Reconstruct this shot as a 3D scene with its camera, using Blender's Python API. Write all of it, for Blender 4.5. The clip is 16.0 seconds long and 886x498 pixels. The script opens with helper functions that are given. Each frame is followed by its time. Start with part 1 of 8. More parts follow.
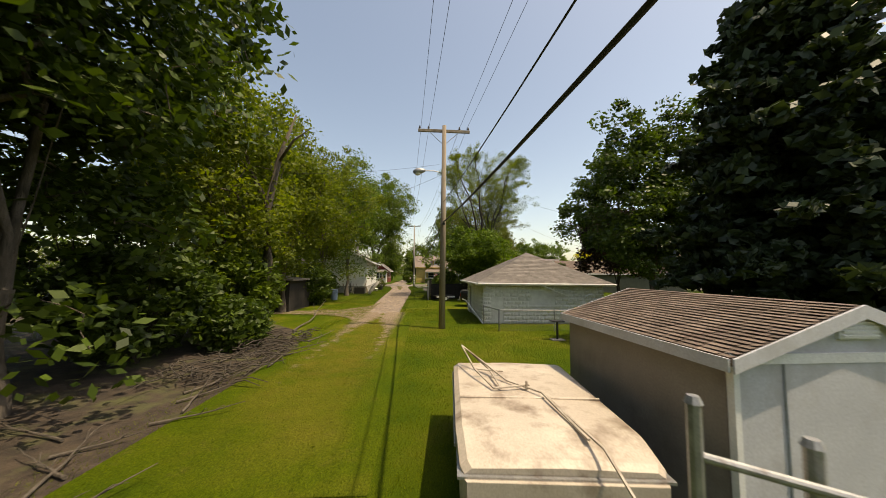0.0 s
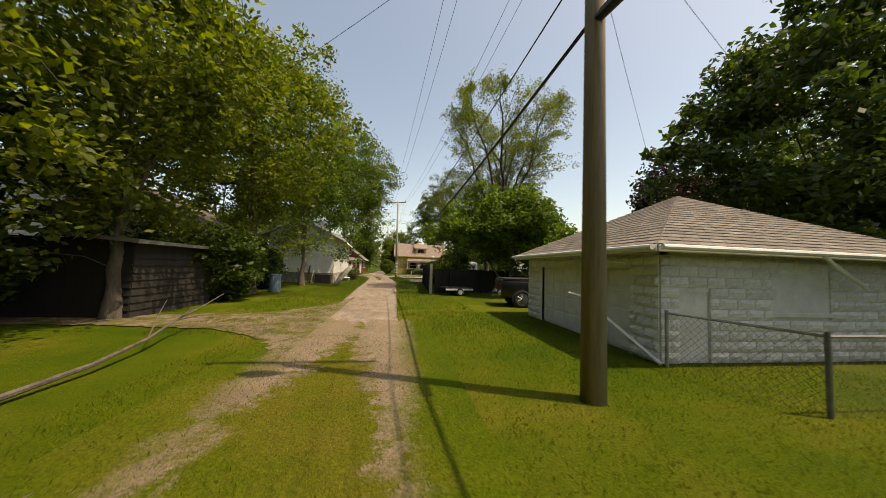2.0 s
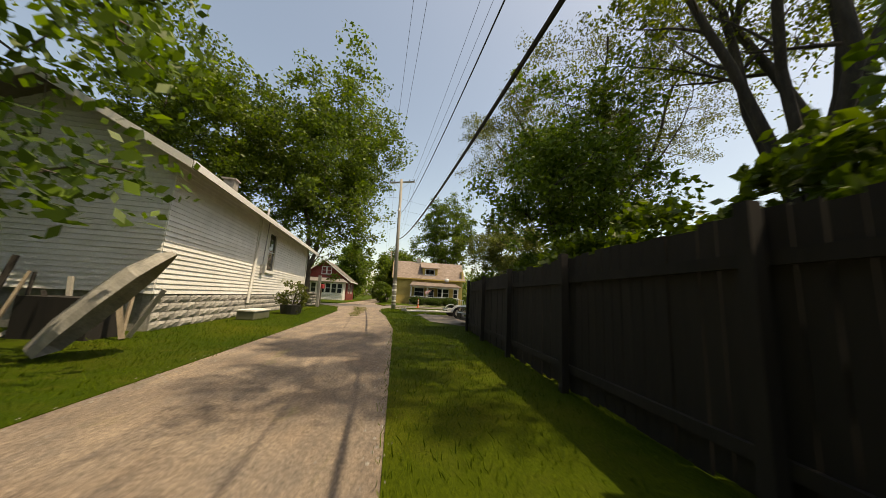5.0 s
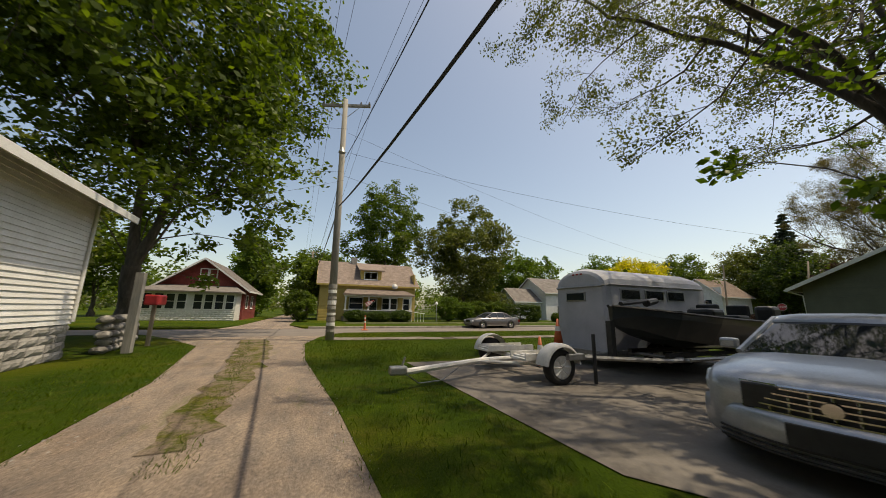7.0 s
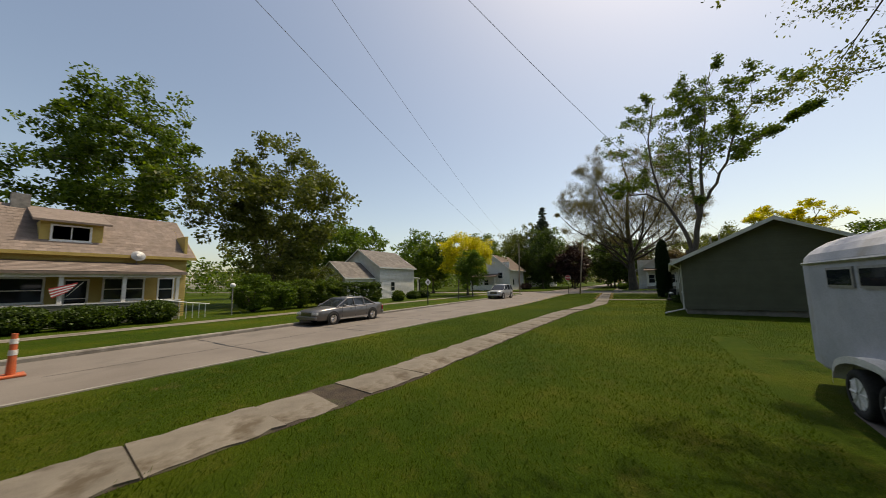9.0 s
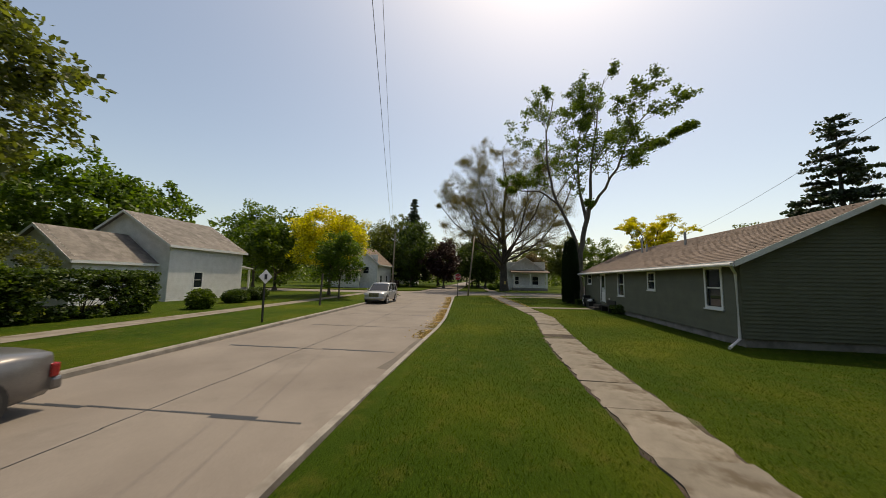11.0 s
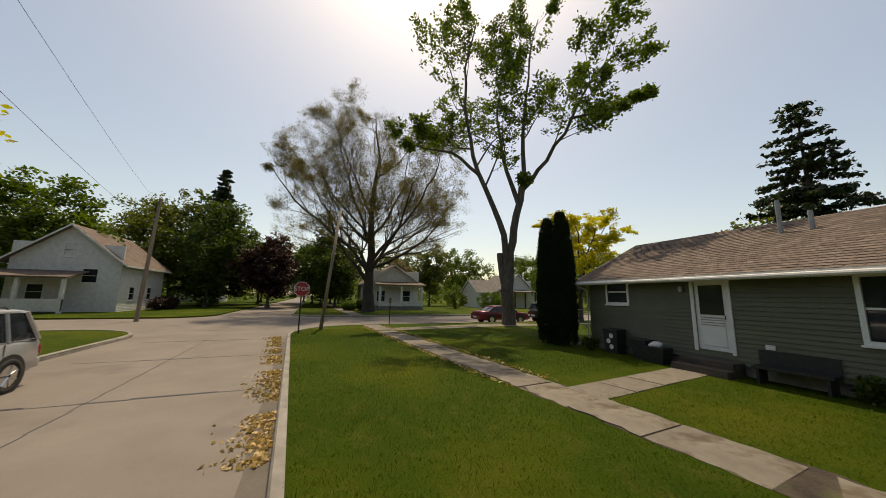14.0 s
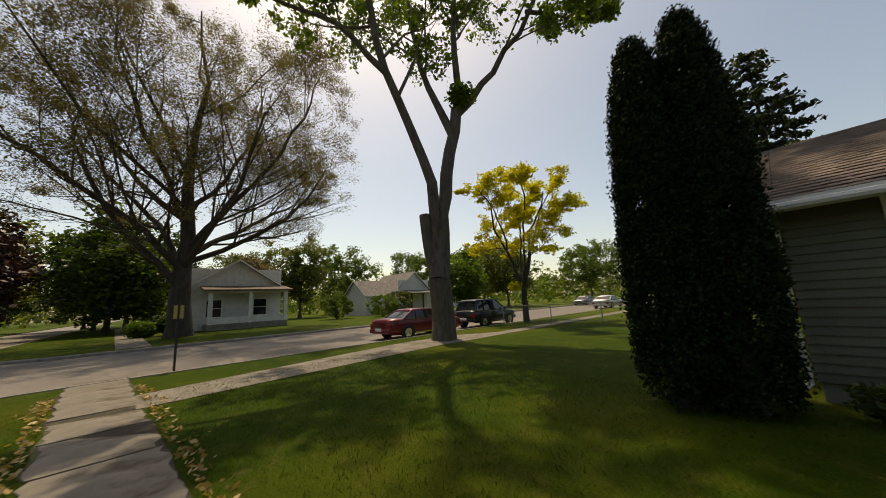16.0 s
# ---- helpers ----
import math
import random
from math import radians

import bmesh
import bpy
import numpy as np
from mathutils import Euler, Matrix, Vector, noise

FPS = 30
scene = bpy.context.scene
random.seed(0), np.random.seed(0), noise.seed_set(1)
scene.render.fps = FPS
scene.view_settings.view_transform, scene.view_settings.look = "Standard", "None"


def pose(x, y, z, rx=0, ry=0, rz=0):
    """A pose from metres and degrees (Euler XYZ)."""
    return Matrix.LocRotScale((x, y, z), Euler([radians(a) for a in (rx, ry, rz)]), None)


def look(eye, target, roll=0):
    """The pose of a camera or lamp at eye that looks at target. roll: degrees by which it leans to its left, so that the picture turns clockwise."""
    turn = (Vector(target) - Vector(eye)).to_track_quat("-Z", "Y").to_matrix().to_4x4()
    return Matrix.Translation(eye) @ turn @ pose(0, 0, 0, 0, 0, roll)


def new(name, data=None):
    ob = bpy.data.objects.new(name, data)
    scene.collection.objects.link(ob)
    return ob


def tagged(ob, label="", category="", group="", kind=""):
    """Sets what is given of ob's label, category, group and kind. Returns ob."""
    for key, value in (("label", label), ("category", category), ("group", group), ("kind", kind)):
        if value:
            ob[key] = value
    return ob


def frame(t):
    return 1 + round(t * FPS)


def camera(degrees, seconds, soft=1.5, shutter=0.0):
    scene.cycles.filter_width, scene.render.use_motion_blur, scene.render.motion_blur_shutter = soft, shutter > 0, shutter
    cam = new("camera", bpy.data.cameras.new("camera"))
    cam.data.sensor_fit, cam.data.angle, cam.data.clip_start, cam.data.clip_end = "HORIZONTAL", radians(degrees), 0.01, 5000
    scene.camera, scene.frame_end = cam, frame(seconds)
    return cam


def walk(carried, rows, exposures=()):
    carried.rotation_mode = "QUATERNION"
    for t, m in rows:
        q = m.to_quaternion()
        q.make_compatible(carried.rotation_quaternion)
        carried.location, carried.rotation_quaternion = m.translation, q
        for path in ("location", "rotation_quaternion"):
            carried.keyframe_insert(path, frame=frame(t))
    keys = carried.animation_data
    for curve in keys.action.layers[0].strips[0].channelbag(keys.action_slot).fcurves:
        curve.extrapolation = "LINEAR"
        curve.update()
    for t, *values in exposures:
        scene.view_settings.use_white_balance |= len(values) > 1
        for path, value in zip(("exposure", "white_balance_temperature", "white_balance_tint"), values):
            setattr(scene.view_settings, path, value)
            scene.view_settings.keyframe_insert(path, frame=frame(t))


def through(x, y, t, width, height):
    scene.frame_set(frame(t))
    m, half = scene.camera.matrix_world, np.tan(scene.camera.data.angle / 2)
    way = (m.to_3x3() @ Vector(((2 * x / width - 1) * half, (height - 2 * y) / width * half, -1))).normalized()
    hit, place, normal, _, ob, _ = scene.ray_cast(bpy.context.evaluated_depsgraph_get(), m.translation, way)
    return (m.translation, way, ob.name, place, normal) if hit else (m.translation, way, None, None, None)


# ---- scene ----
cam = camera(109.3, 16.0, soft=0.35, shutter=0.12)
PATH = [
    (0, (2.558, 1.048, 2.644), (2.683, 3.039, 2.794), 0.7),
    (0.5, (2.751, 3.848, 2.522), (2.83, 5.84, 2.681), 3.1),
    (1, (2.56, 6.909, 2.231), (2.657, 8.9, 2.387), 4.0),
    (1.5, (2.09, 9.811, 1.79), (2.246, 11.8, 1.935), 4.2),
    (2, (0.976, 12.457, 1.616), (1.264, 14.432, 1.736), 1.9),
    (2.5, (0.178, 14.97, 1.265), (0.548, 16.931, 1.4), 1.5),
    (3, (0.179, 17.989, 1.137), (0.536, 19.95, 1.297), 1.4),
    (3.5, (0.613, 21.066, 1.002), (0.916, 23.033, 1.199), 1.8),
    (3.7, (0.69, 22.439, 0.95), (0.972, 24.407, 1.167), 2.7),
    (5.8, (1.158, 38.648, 1.186), (1.442, 40.597, 1.533), 3.4),
    (6, (0.873, 39.835, 1.167), (1.2, 41.776, 1.522), 3.3),
    (6.5, (0.498, 42.502, 1.235), (0.975, 44.409, 1.604), 2.3),
    (7, (0.162, 45.515, 1.375), (0.898, 47.336, 1.753), 1.0),
    (7.5, (0.169, 48.11, 1.563), (1.163, 49.808, 1.92), -0.4),
    (8, (0.627, 50.727, 1.791), (1.885, 52.251, 2.102), -1.1),
    (8.5, (1.309, 52.86, 1.933), (2.786, 54.183, 2.192), -1.4),
    (9, (2.647, 55.549, 1.862), (4.325, 56.616, 2.08), -1.1),
    (9.5, (4.296, 57.681, 1.74), (6.109, 58.502, 1.937), -0.4),
    (10, (6.478, 59.678, 1.795), (8.38, 60.267, 1.98), -0.1),
    (10.2, (7.447, 60.486, 1.841), (9.375, 60.985, 2.024), 0.1),
    (12.3, (21.744, 63.618, 2.26), (23.726, 63.488, 2.497), 2.0),
    (12.5, (22.894, 63.828, 2.266), (24.869, 63.634, 2.512), 2.0),
    (13, (25.818, 64.339, 2.216), (27.76, 63.943, 2.48), 1.9),
    (13.5, (28.613, 64.491, 2.133), (30.504, 63.905, 2.416), 1.5),
    (14, (31.566, 64.273, 2.033), (33.394, 63.519, 2.333), 0.9),
    (14.5, (34.251, 63.73, 1.971), (36.001, 62.813, 2.279), 0.1),
    (15, (37.038, 62.751, 1.879), (38.694, 61.676, 2.195), -0.8),
    (15.5, (39.584, 61.53, 1.851), (41.133, 60.303, 2.163), -2.0),
    (16, (42.302, 59.711, 1.628), (43.719, 58.337, 1.954), -2.9),
]
walk(cam, [(t, look(eye, target, roll)) for t, eye, target, roll in PATH],
     [(0.0, 0.68, 9100, 11), (3.6, 0.74, 9900, 10), (6.0, 0.58, 9000, 9), (7.0, 0.33, 8400, 9), (8.5, 0.17, 8000, 9), (13.0, 0.2, 8700, 9), (16.0, 0.18, 9300, 9)])

# ---- sky, sun, exposure ----
SUN_DIR = Vector((0.42, -0.16, 1.0)).normalized()      # towards the sun
world = bpy.data.worlds.new("sky")
scene.world = world
world.use_nodes = True
wn = world.node_tree.nodes
sky = wn.new("ShaderNodeTexSky")
sky.sky_type = "NISHITA"
sky.sun_disc = False
sky.sun_elevation = math.asin(SUN_DIR.z)
sky.sun_rotation = math.atan2(SUN_DIR.x, SUN_DIR.y)
sky.air_density, sky.dust_density, sky.ozone_density = 1.0, 1.9, 1.4
wn["Background"].inputs["Strength"].default_value = 0.15
world.node_tree.links.new(sky.outputs[0], wn["Background"].inputs[0])
sun = new("sun", bpy.data.lights.new("sun", "SUN"))
sun.data.energy, sun.data.angle, sun.data.color = 3.0, radians(0.6), (1.0, 0.95, 0.86)
sun.matrix_world = look(SUN_DIR * 200, (0, 0, 0))

# ---- materials ----
def ramp_node(nt, fac, stops):
    r = nt.nodes.new("ShaderNodeValToRGB")
    el = r.color_ramp.elements
    while len(el) < len(stops):
        el.new(0.5)
    for e, (p, c) in zip(el, stops):
        e.position, e.color = p, (*c, 1)
    nt.links.new(fac, r.inputs[0])
    return r.outputs[0]


def noise_node(nt, scale, detail=4, rough=0.6, coord="Object", stretch=None):
    tc = nt.nodes.new("ShaderNodeTexCoord")
    n = nt.nodes.new("ShaderNodeTexNoise")
    n.inputs["Scale"].default_value, n.inputs["Detail"].default_value, n.inputs["Roughness"].default_value = scale, detail, rough
    out = tc.outputs[coord]
    if stretch:
        mp = nt.nodes.new("ShaderNodeMapping")
        mp.inputs["Scale"].default_value = stretch
        nt.links.new(out, mp.inputs[0])
        out = mp.outputs[0]
    nt.links.new(out, n.inputs["Vector"])
    return n.outputs[0]


def mix_node(nt, a, b, fac, mode="MIX"):
    m = nt.nodes.new("ShaderNodeMix")
    m.data_type, m.blend_type = "RGBA", mode
    for sock, v in ((m.inputs[0], fac), (m.inputs[6], a), (m.inputs[7], b)):
        if isinstance(v, (int, float)):
            sock.default_value = v
        elif isinstance(v, tuple):
            sock.default_value = (*v, 1)
        else:
            nt.links.new(v, sock)
    return m.outputs[2]


def bump_node(nt, height, strength, distance):
    b = nt.nodes.new("ShaderNodeBump")
    b.inputs["Strength"].default_value, b.inputs["Distance"].default_value = strength, distance
    nt.links.new(height, b.inputs["Height"])
    return b.outputs[0]


def material(name, dark, light, scale=8.0, rough=0.8, metal=0.0, bump=0.2, bump_at=0.01, fine=60.0, stain=None, stain_scale=0.6,
             stain_range=(0.5, 0.7), stretch=None, vary=0.0, coat=0.0, island=False, coord="Object"):
    """A surface with two scales of grain, an optional stain colour in patches and a slight change from piece to piece."""
    m = bpy.data.materials.new(name)
    m.use_nodes = True
    nt = m.node_tree
    p = nt.nodes["Principled BSDF"]
    n1 = noise_node(nt, scale, 5, 0.6, coord, stretch)
    col = ramp_node(nt, n1, [(0.3, dark), (0.7, light)])
    n2 = noise_node(nt, fine, 3, 0.7, coord, stretch)
    fine_col = ramp_node(nt, n2, [(0.3, (0.72, 0.72, 0.72)), (0.7, (1.15, 1.15, 1.15))])
    col = mix_node(nt, col, fine_col, 0.6, "MULTIPLY")
    if stain:
        n3 = noise_node(nt, stain_scale, 6, 0.65, coord)
        f = ramp_node(nt, n3, [(stain_range[0], (0, 0, 0)), (stain_range[1], (1, 1, 1))])
        col = mix_node(nt, col, stain, f)
    if vary:
        if island:
            g = nt.nodes.new("ShaderNodeNewGeometry")
            rnd = g.outputs["Random Per Island"]
        else:
            g = nt.nodes.new("ShaderNodeObjectInfo")
            rnd = g.outputs["Random"]
        v = ramp_node(nt, rnd, [(0.0, (1 - vary,) * 3), (1.0, (1 + vary,) * 3)])
        col = mix_node(nt, col, v, 1.0, "MULTIPLY")
    nt.links.new(col, p.inputs["Base Color"])
    p.inputs["Roughness"].default_value, p.inputs["Metallic"].default_value = rough, metal
    p.inputs["Coat Weight"].default_value = coat
    p.inputs["Coat Roughness"].default_value = 0.08
    if bump:
        nt.links.new(bump_node(nt, n2, bump, bump_at), p.inputs["Normal"])
    return m


def leaf_material(name, dark, light, through=0.45, gloss=0.35):
    """Foliage: colour from leaf to leaf, some light let through."""
    m = bpy.data.materials.new(name)
    m.use_nodes = True
    nt = m.node_tree
    p = nt.nodes["Principled BSDF"]
    g = nt.nodes.new("ShaderNodeNewGeometry")
    col = ramp_node(nt, g.outputs["Random Per Island"], [(0.0, dark), (0.75, light), (1.0, tuple(min(1, c * 1.25) for c in light))])
    big = ramp_node(nt, noise_node(nt, 0.5, 3), [(0.35, (0.75, 0.78, 0.7)), (0.65, (1.15, 1.12, 1.0))])
    col = mix_node(nt, col, big, 1.0, "MULTIPLY")
    nt.links.new(col, p.inputs["Base Color"])
    p.inputs["Roughness"].default_value = 0.5
    p.inputs["Specular IOR Level"].default_value = gloss
    t = nt.nodes.new("ShaderNodeBsdfTranslucent")
    nt.links.new(mix_node(nt, col, (1.3, 1.35, 0.5), 1.0, "MULTIPLY"), t.inputs[0])
    mx = nt.nodes.new("ShaderNodeMixShader")
    mx.inputs[0].default_value = through
    nt.links.new(p.outputs[0], mx.inputs[1])
    nt.links.new(t.outputs[0], mx.inputs[2])
    nt.links.new(mx.outputs[0], nt.nodes["Material Output"].inputs[0])
    return m


LAWN = [(0.3, (0.022, 0.050, 0.0025)), (0.5, (0.040, 0.070, 0.003)), (0.68, (0.078, 0.094, 0.006))]


def grass_material():
    m = bpy.data.materials.new("lawn_grass")
    m.use_nodes = True
    nt = m.node_tree
    p = nt.nodes["Principled BSDF"]
    big = noise_node(nt, 0.22, 5, 0.6)
    col = ramp_node(nt, big, LAWN)
    mid = noise_node(nt, 2.2, 5, 0.7)
    dry = ramp_node(nt, mid, [(0.5, (0, 0, 0)), (0.72, (0.6, 0.6, 0.6))])
    col = mix_node(nt, col, (0.105, 0.098, 0.018), dry)
    patch = ramp_node(nt, noise_node(nt, 0.5, 4, 0.7), [(0.66, (0, 0, 0)), (0.76, (0.7, 0.7, 0.7))])
    col = mix_node(nt, col, (0.15, 0.11, 0.055), patch)
    sep = nt.nodes.new("ShaderNodeSeparateXYZ")
    nt.links.new(nt.nodes.new("ShaderNodeTexCoord").outputs["Object"], sep.inputs[0])
    span = nt.nodes.new("ShaderNodeMapRange")
    for k, v in ((1, 26.0), (2, 42.0), (3, 0.85), (4, 0.0)):
        span.inputs[k].default_value = v
    nt.links.new(sep.outputs[1], span.inputs[0])
    dry_lawn = ramp_node(nt, noise_node(nt, 0.35, 5, 0.65), [(0.36, (0.046, 0.085, 0.004)), (0.5, (0.078, 0.110, 0.006)), (0.64, (0.132, 0.134, 0.016))])
    col = mix_node(nt, col, dry_lawn, span.outputs[0])
    fine = noise_node(nt, 38, 4, 0.75)
    col = mix_node(nt, col, ramp_node(nt, fine, [(0.3, (0.38, 0.44, 0.4)), (0.7, (1.5, 1.42, 1.3))]), 0.9, "MULTIPLY")
    nt.links.new(col, p.inputs["Base Color"])
    p.inputs["Roughness"].default_value = 0.85
    p.inputs["Specular IOR Level"].default_value = 0.06
    nt.links.new(bump_node(nt, fine, 0.9, 0.05), p.inputs["Normal"])
    return m


def gravel_material():
    m = bpy.data.materials.new("packed_gravel")
    m.use_nodes = True
    nt = m.node_tree
    p = nt.nodes["Principled BSDF"]
    col = ramp_node(nt, noise_node(nt, 0.7, 6, 0.65), [(0.3, (0.178, 0.135, 0.104)), (0.7, (0.272, 0.218, 0.172))])
    fine = noise_node(nt, 30, 5, 0.85)
    col = mix_node(nt, col, ramp_node(nt, fine, [(0.36, (0.42, 0.42, 0.42)), (0.5, (1.0, 1.0, 1.0)), (0.64, (1.65, 1.65, 1.65))]), 0.85, "MULTIPLY")
    worn = ramp_node(nt, noise_node(nt, 3.0, 5, 0.7, "Object", (1, 0.35, 1)), [(0.36, (0.72, 0.74, 0.78)), (0.64, (1.2, 1.16, 1.1))])
    col = mix_node(nt, col, worn, 1.0, "MULTIPLY")
    green = ramp_node(nt, noise_node(nt, 1.6, 5, 0.7, "Object", (1, 0.3, 1)), [(0.6, (0, 0, 0)), (0.72, (0.6, 0.6, 0.6))])
    col = mix_node(nt, col, (0.13, 0.14, 0.035), green)
    nt.links.new(col, p.inputs["Base Color"])
    p.inputs["Roughness"].default_value = 0.95
    nt.links.new(bump_node(nt, fine, 0.8, 0.03), p.inputs["Normal"])
    return m


def track_material():
    """Lawn with two worn wheel tracks that widen into bare gravel along y."""
    m = bpy.data.materials.new("worn_wheel_tracks")
    m.use_nodes = True
    nt = m.node_tree
    p = nt.nodes["Principled BSDF"]

    def calc(op, a, b=0.0, c=0.0, clamp=False):
        n = nt.nodes.new("ShaderNodeMath")
        n.operation, n.use_clamp = op, clamp
        for sock, v in zip(n.inputs, (a, b, c)):
            if isinstance(v, (int, float)):
                sock.default_value = v
            else:
                nt.links.new(v, sock)
        return n.outputs[0]
    sep = nt.nodes.new("ShaderNodeSeparateXYZ")
    nt.links.new(nt.nodes.new("ShaderNodeTexCoord").outputs["Object"], sep.inputs[0])
    x, y = sep.outputs[0], sep.outputs[1]
    off = calc("ABSOLUTE", calc("SUBTRACT", x, 0.1))
    rut = calc("SUBTRACT", 1.0, calc("MULTIPLY", calc("ABSOLUTE", calc("SUBTRACT", off, 0.95)), 1.7))
    inside = calc("MULTIPLY", calc("SUBTRACT", 1.55, off), 2.5, clamp=True)
    fade = calc("MULTIPLY", calc("SUBTRACT", y, 7.0), 0.09, clamp=True)
    full = calc("MULTIPLY", calc("MULTIPLY", calc("SUBTRACT", y, 16.0), 0.25, clamp=True), inside)
    w = calc("ADD", calc("MULTIPLY", calc("MULTIPLY", rut, fade), inside), calc("MULTIPLY", full, 1.2))
    w = calc("ADD", w, calc("MULTIPLY", calc("SUBTRACT", noise_node(nt, 2.4, 6, 0.75), 0.5), 2.6))
    f = ramp_node(nt, w, [(0.42, (0, 0, 0)), (0.78, (1, 1, 1))])
    wander = calc("MULTIPLY", calc("SUBTRACT", noise_node(nt, 1.1, 4, 0.7), 0.5), 1.1)
    edge = calc("MULTIPLY", calc("ADD", calc("SUBTRACT", 1.5, off), wander), 1.4, clamp=True)
    edge = calc("MULTIPLY", edge, calc("MULTIPLY", calc("SUBTRACT", y, 5.0), 0.2, clamp=True))
    f = mix_node(nt, (0, 0, 0), f, edge)
    big = noise_node(nt, 0.22, 5, 0.6)
    grass = ramp_node(nt, big, [(0.36, (0.046, 0.085, 0.004)), (0.5, (0.078, 0.110, 0.006)), (0.64, (0.132, 0.134, 0.016))])
    lawn_dry = ramp_node(nt, noise_node(nt, 2.2, 5, 0.7), [(0.58, (0, 0, 0)), (0.75, (0.6, 0.6, 0.6))])
    grass = mix_node(nt, grass, (0.125, 0.112, 0.028), lawn_dry)
    lawn_bare = ramp_node(nt, noise_node(nt, 0.5, 4, 0.7), [(0.66, (0, 0, 0)), (0.76, (0.7, 0.7, 0.7))])
    grass = mix_node(nt, grass, (0.15, 0.11, 0.055), lawn_bare)
    dry = mix_node(nt, (0, 0, 0), ramp_node(nt, noise_node(nt, 1.3, 4), [(0.35, (0.2, 0.2, 0.2)), (0.65, (0.9, 0.9, 0.9))]), edge)
    grass = mix_node(nt, grass, (0.135, 0.120, 0.018), dry)
    fine = noise_node(nt, 38, 4, 0.75)
    grit = ramp_node(nt, noise_node(nt, 0.7, 6, 0.65), [(0.3, (0.20, 0.152, 0.116)), (0.7, (0.30, 0.24, 0.188))])
    col = mix_node(nt, grass, grit, f)
    col = mix_node(nt, col, ramp_node(nt, fine, [(0.3, (0.38, 0.44, 0.4)), (0.7, (1.5, 1.42, 1.3))]), 0.9, "MULTIPLY")
    nt.links.new(col, p.inputs["Base Color"])
    p.inputs["Roughness"].default_value = 0.85
    p.inputs["Specular IOR Level"].default_value = 0.06
    nt.links.new(bump_node(nt, fine, 0.9, 0.05), p.inputs["Normal"])
    return m


def patchy_gravel_material():
    """Thin gravel with grass growing through it."""
    m = bpy.data.materials.new("patchy_gravel_and_grass")
    m.use_nodes = True
    nt = m.node_tree
    p = nt.nodes["Principled BSDF"]
    grit = ramp_node(nt, noise_node(nt, 0.7, 6, 0.65), [(0.3, (0.165, 0.122, 0.092)), (0.7, (0.255, 0.20, 0.155))])
    green = ramp_node(nt, noise_node(nt, 0.9, 4, 0.6), [(0.35, (0.05, 0.075, 0.006)), (0.65, (0.13, 0.118, 0.02))])
    f = ramp_node(nt, noise_node(nt, 1.9, 7, 0.8), [(0.42, (0, 0, 0)), (0.56, (1, 1, 1))])
    col = mix_node(nt, green, grit, f)
    fine = noise_node(nt, 34, 4, 0.8)
    col = mix_node(nt, col, ramp_node(nt, fine, [(0.34, (0.4, 0.42, 0.4)), (0.66, (1.5, 1.48, 1.4))]), 0.85, "MULTIPLY")
    nt.links.new(col, p.inputs["Base Color"])
    p.inputs["Roughness"].default_value = 0.95
    p.inputs["Specular IOR Level"].default_value = 0.1
    nt.links.new(bump_node(nt, fine, 0.9, 0.04), p.inputs["Normal"])
    return m


def glass_material(name="window_glass", tint=(0.02, 0.025, 0.03)):
    m = bpy.data.materials.new(name)
    m.use_nodes = True
    p = m.node_tree.nodes["Principled BSDF"]
    p.inputs["Base Color"].default_value = (*tint, 1)
    p.inputs["Roughness"].default_value = 0.04
    p.inputs["Specular IOR Level"].default_value = 0.6
    return m


M = {}
M["grass"] = grass_material()
M["gravel"] = gravel_material()
M["track"] = track_material()
M["patchy"] = patchy_gravel_material()
M["road"] = material("worn_concrete_road", (0.155, 0.130, 0.110), (0.205, 0.176, 0.150), 0.5, 0.9, bump=0.25, bump_at=0.006, fine=70, stain=(0.11, 0.094, 0.08), stain_scale=0.35, stain_range=(0.55, 0.75))
M["walk"] = material("old_sidewalk_concrete", (0.125, 0.106, 0.082), (0.215, 0.187, 0.15), 1.6, 0.95, bump=0.22, fine=60, stain=(0.085, 0.064, 0.04), stain_scale=1.4, stain_range=(0.52, 0.66), vary=0.12)
M["slab"] = material("stained_driveway_concrete", (0.115, 0.10, 0.086), (0.185, 0.163, 0.138), 1.0, 0.92, bump=0.3, fine=55, stain=(0.06, 0.052, 0.044), stain_scale=0.9, stain_range=(0.5, 0.66))
M["kerb"] = material("kerb_concrete", (0.19, 0.172, 0.148), (0.30, 0.275, 0.24), 3, 0.9, bump=0.3, fine=50, stain=(0.14, 0.12, 0.10), stain_scale=1.2)
# soil and litter, coloured darker to stand in for shade under the alley trees
M["dirt"] = material("shade_darkened_litter_soil", (0.022, 0.016, 0.011), (0.072, 0.051, 0.034), 3, 1.0, bump=0.8, bump_at=0.03, fine=30, stain=(0.09, 0.10, 0.03), stain_scale=0.8)
M["bark"] = material("grey_brown_bark", (0.055, 0.045, 0.035), (0.14, 0.115, 0.09), 6, 0.95, bump=0.9, bump_at=0.03, fine=22, stretch=(1, 1, 0.25))
M["bark_dark"] = material("dark_bark", (0.03, 0.025, 0.02), (0.08, 0.065, 0.05), 6, 0.95, bump=0.9, bump_at=0.03, fine=22, stretch=(1, 1, 0.25))
M["pole_wood"] = material("weathered_pole_wood", (0.16, 0.125, 0.09), (0.33, 0.27, 0.20), 5, 0.9, bump=0.5, fine=40, stretch=(1, 1, 0.06))
M["pole_grey"] = material("grey_pole_wood", (0.20, 0.19, 0.17), (0.36, 0.34, 0.30), 5, 0.9, bump=0.5, fine=40, stretch=(1, 1, 0.06))
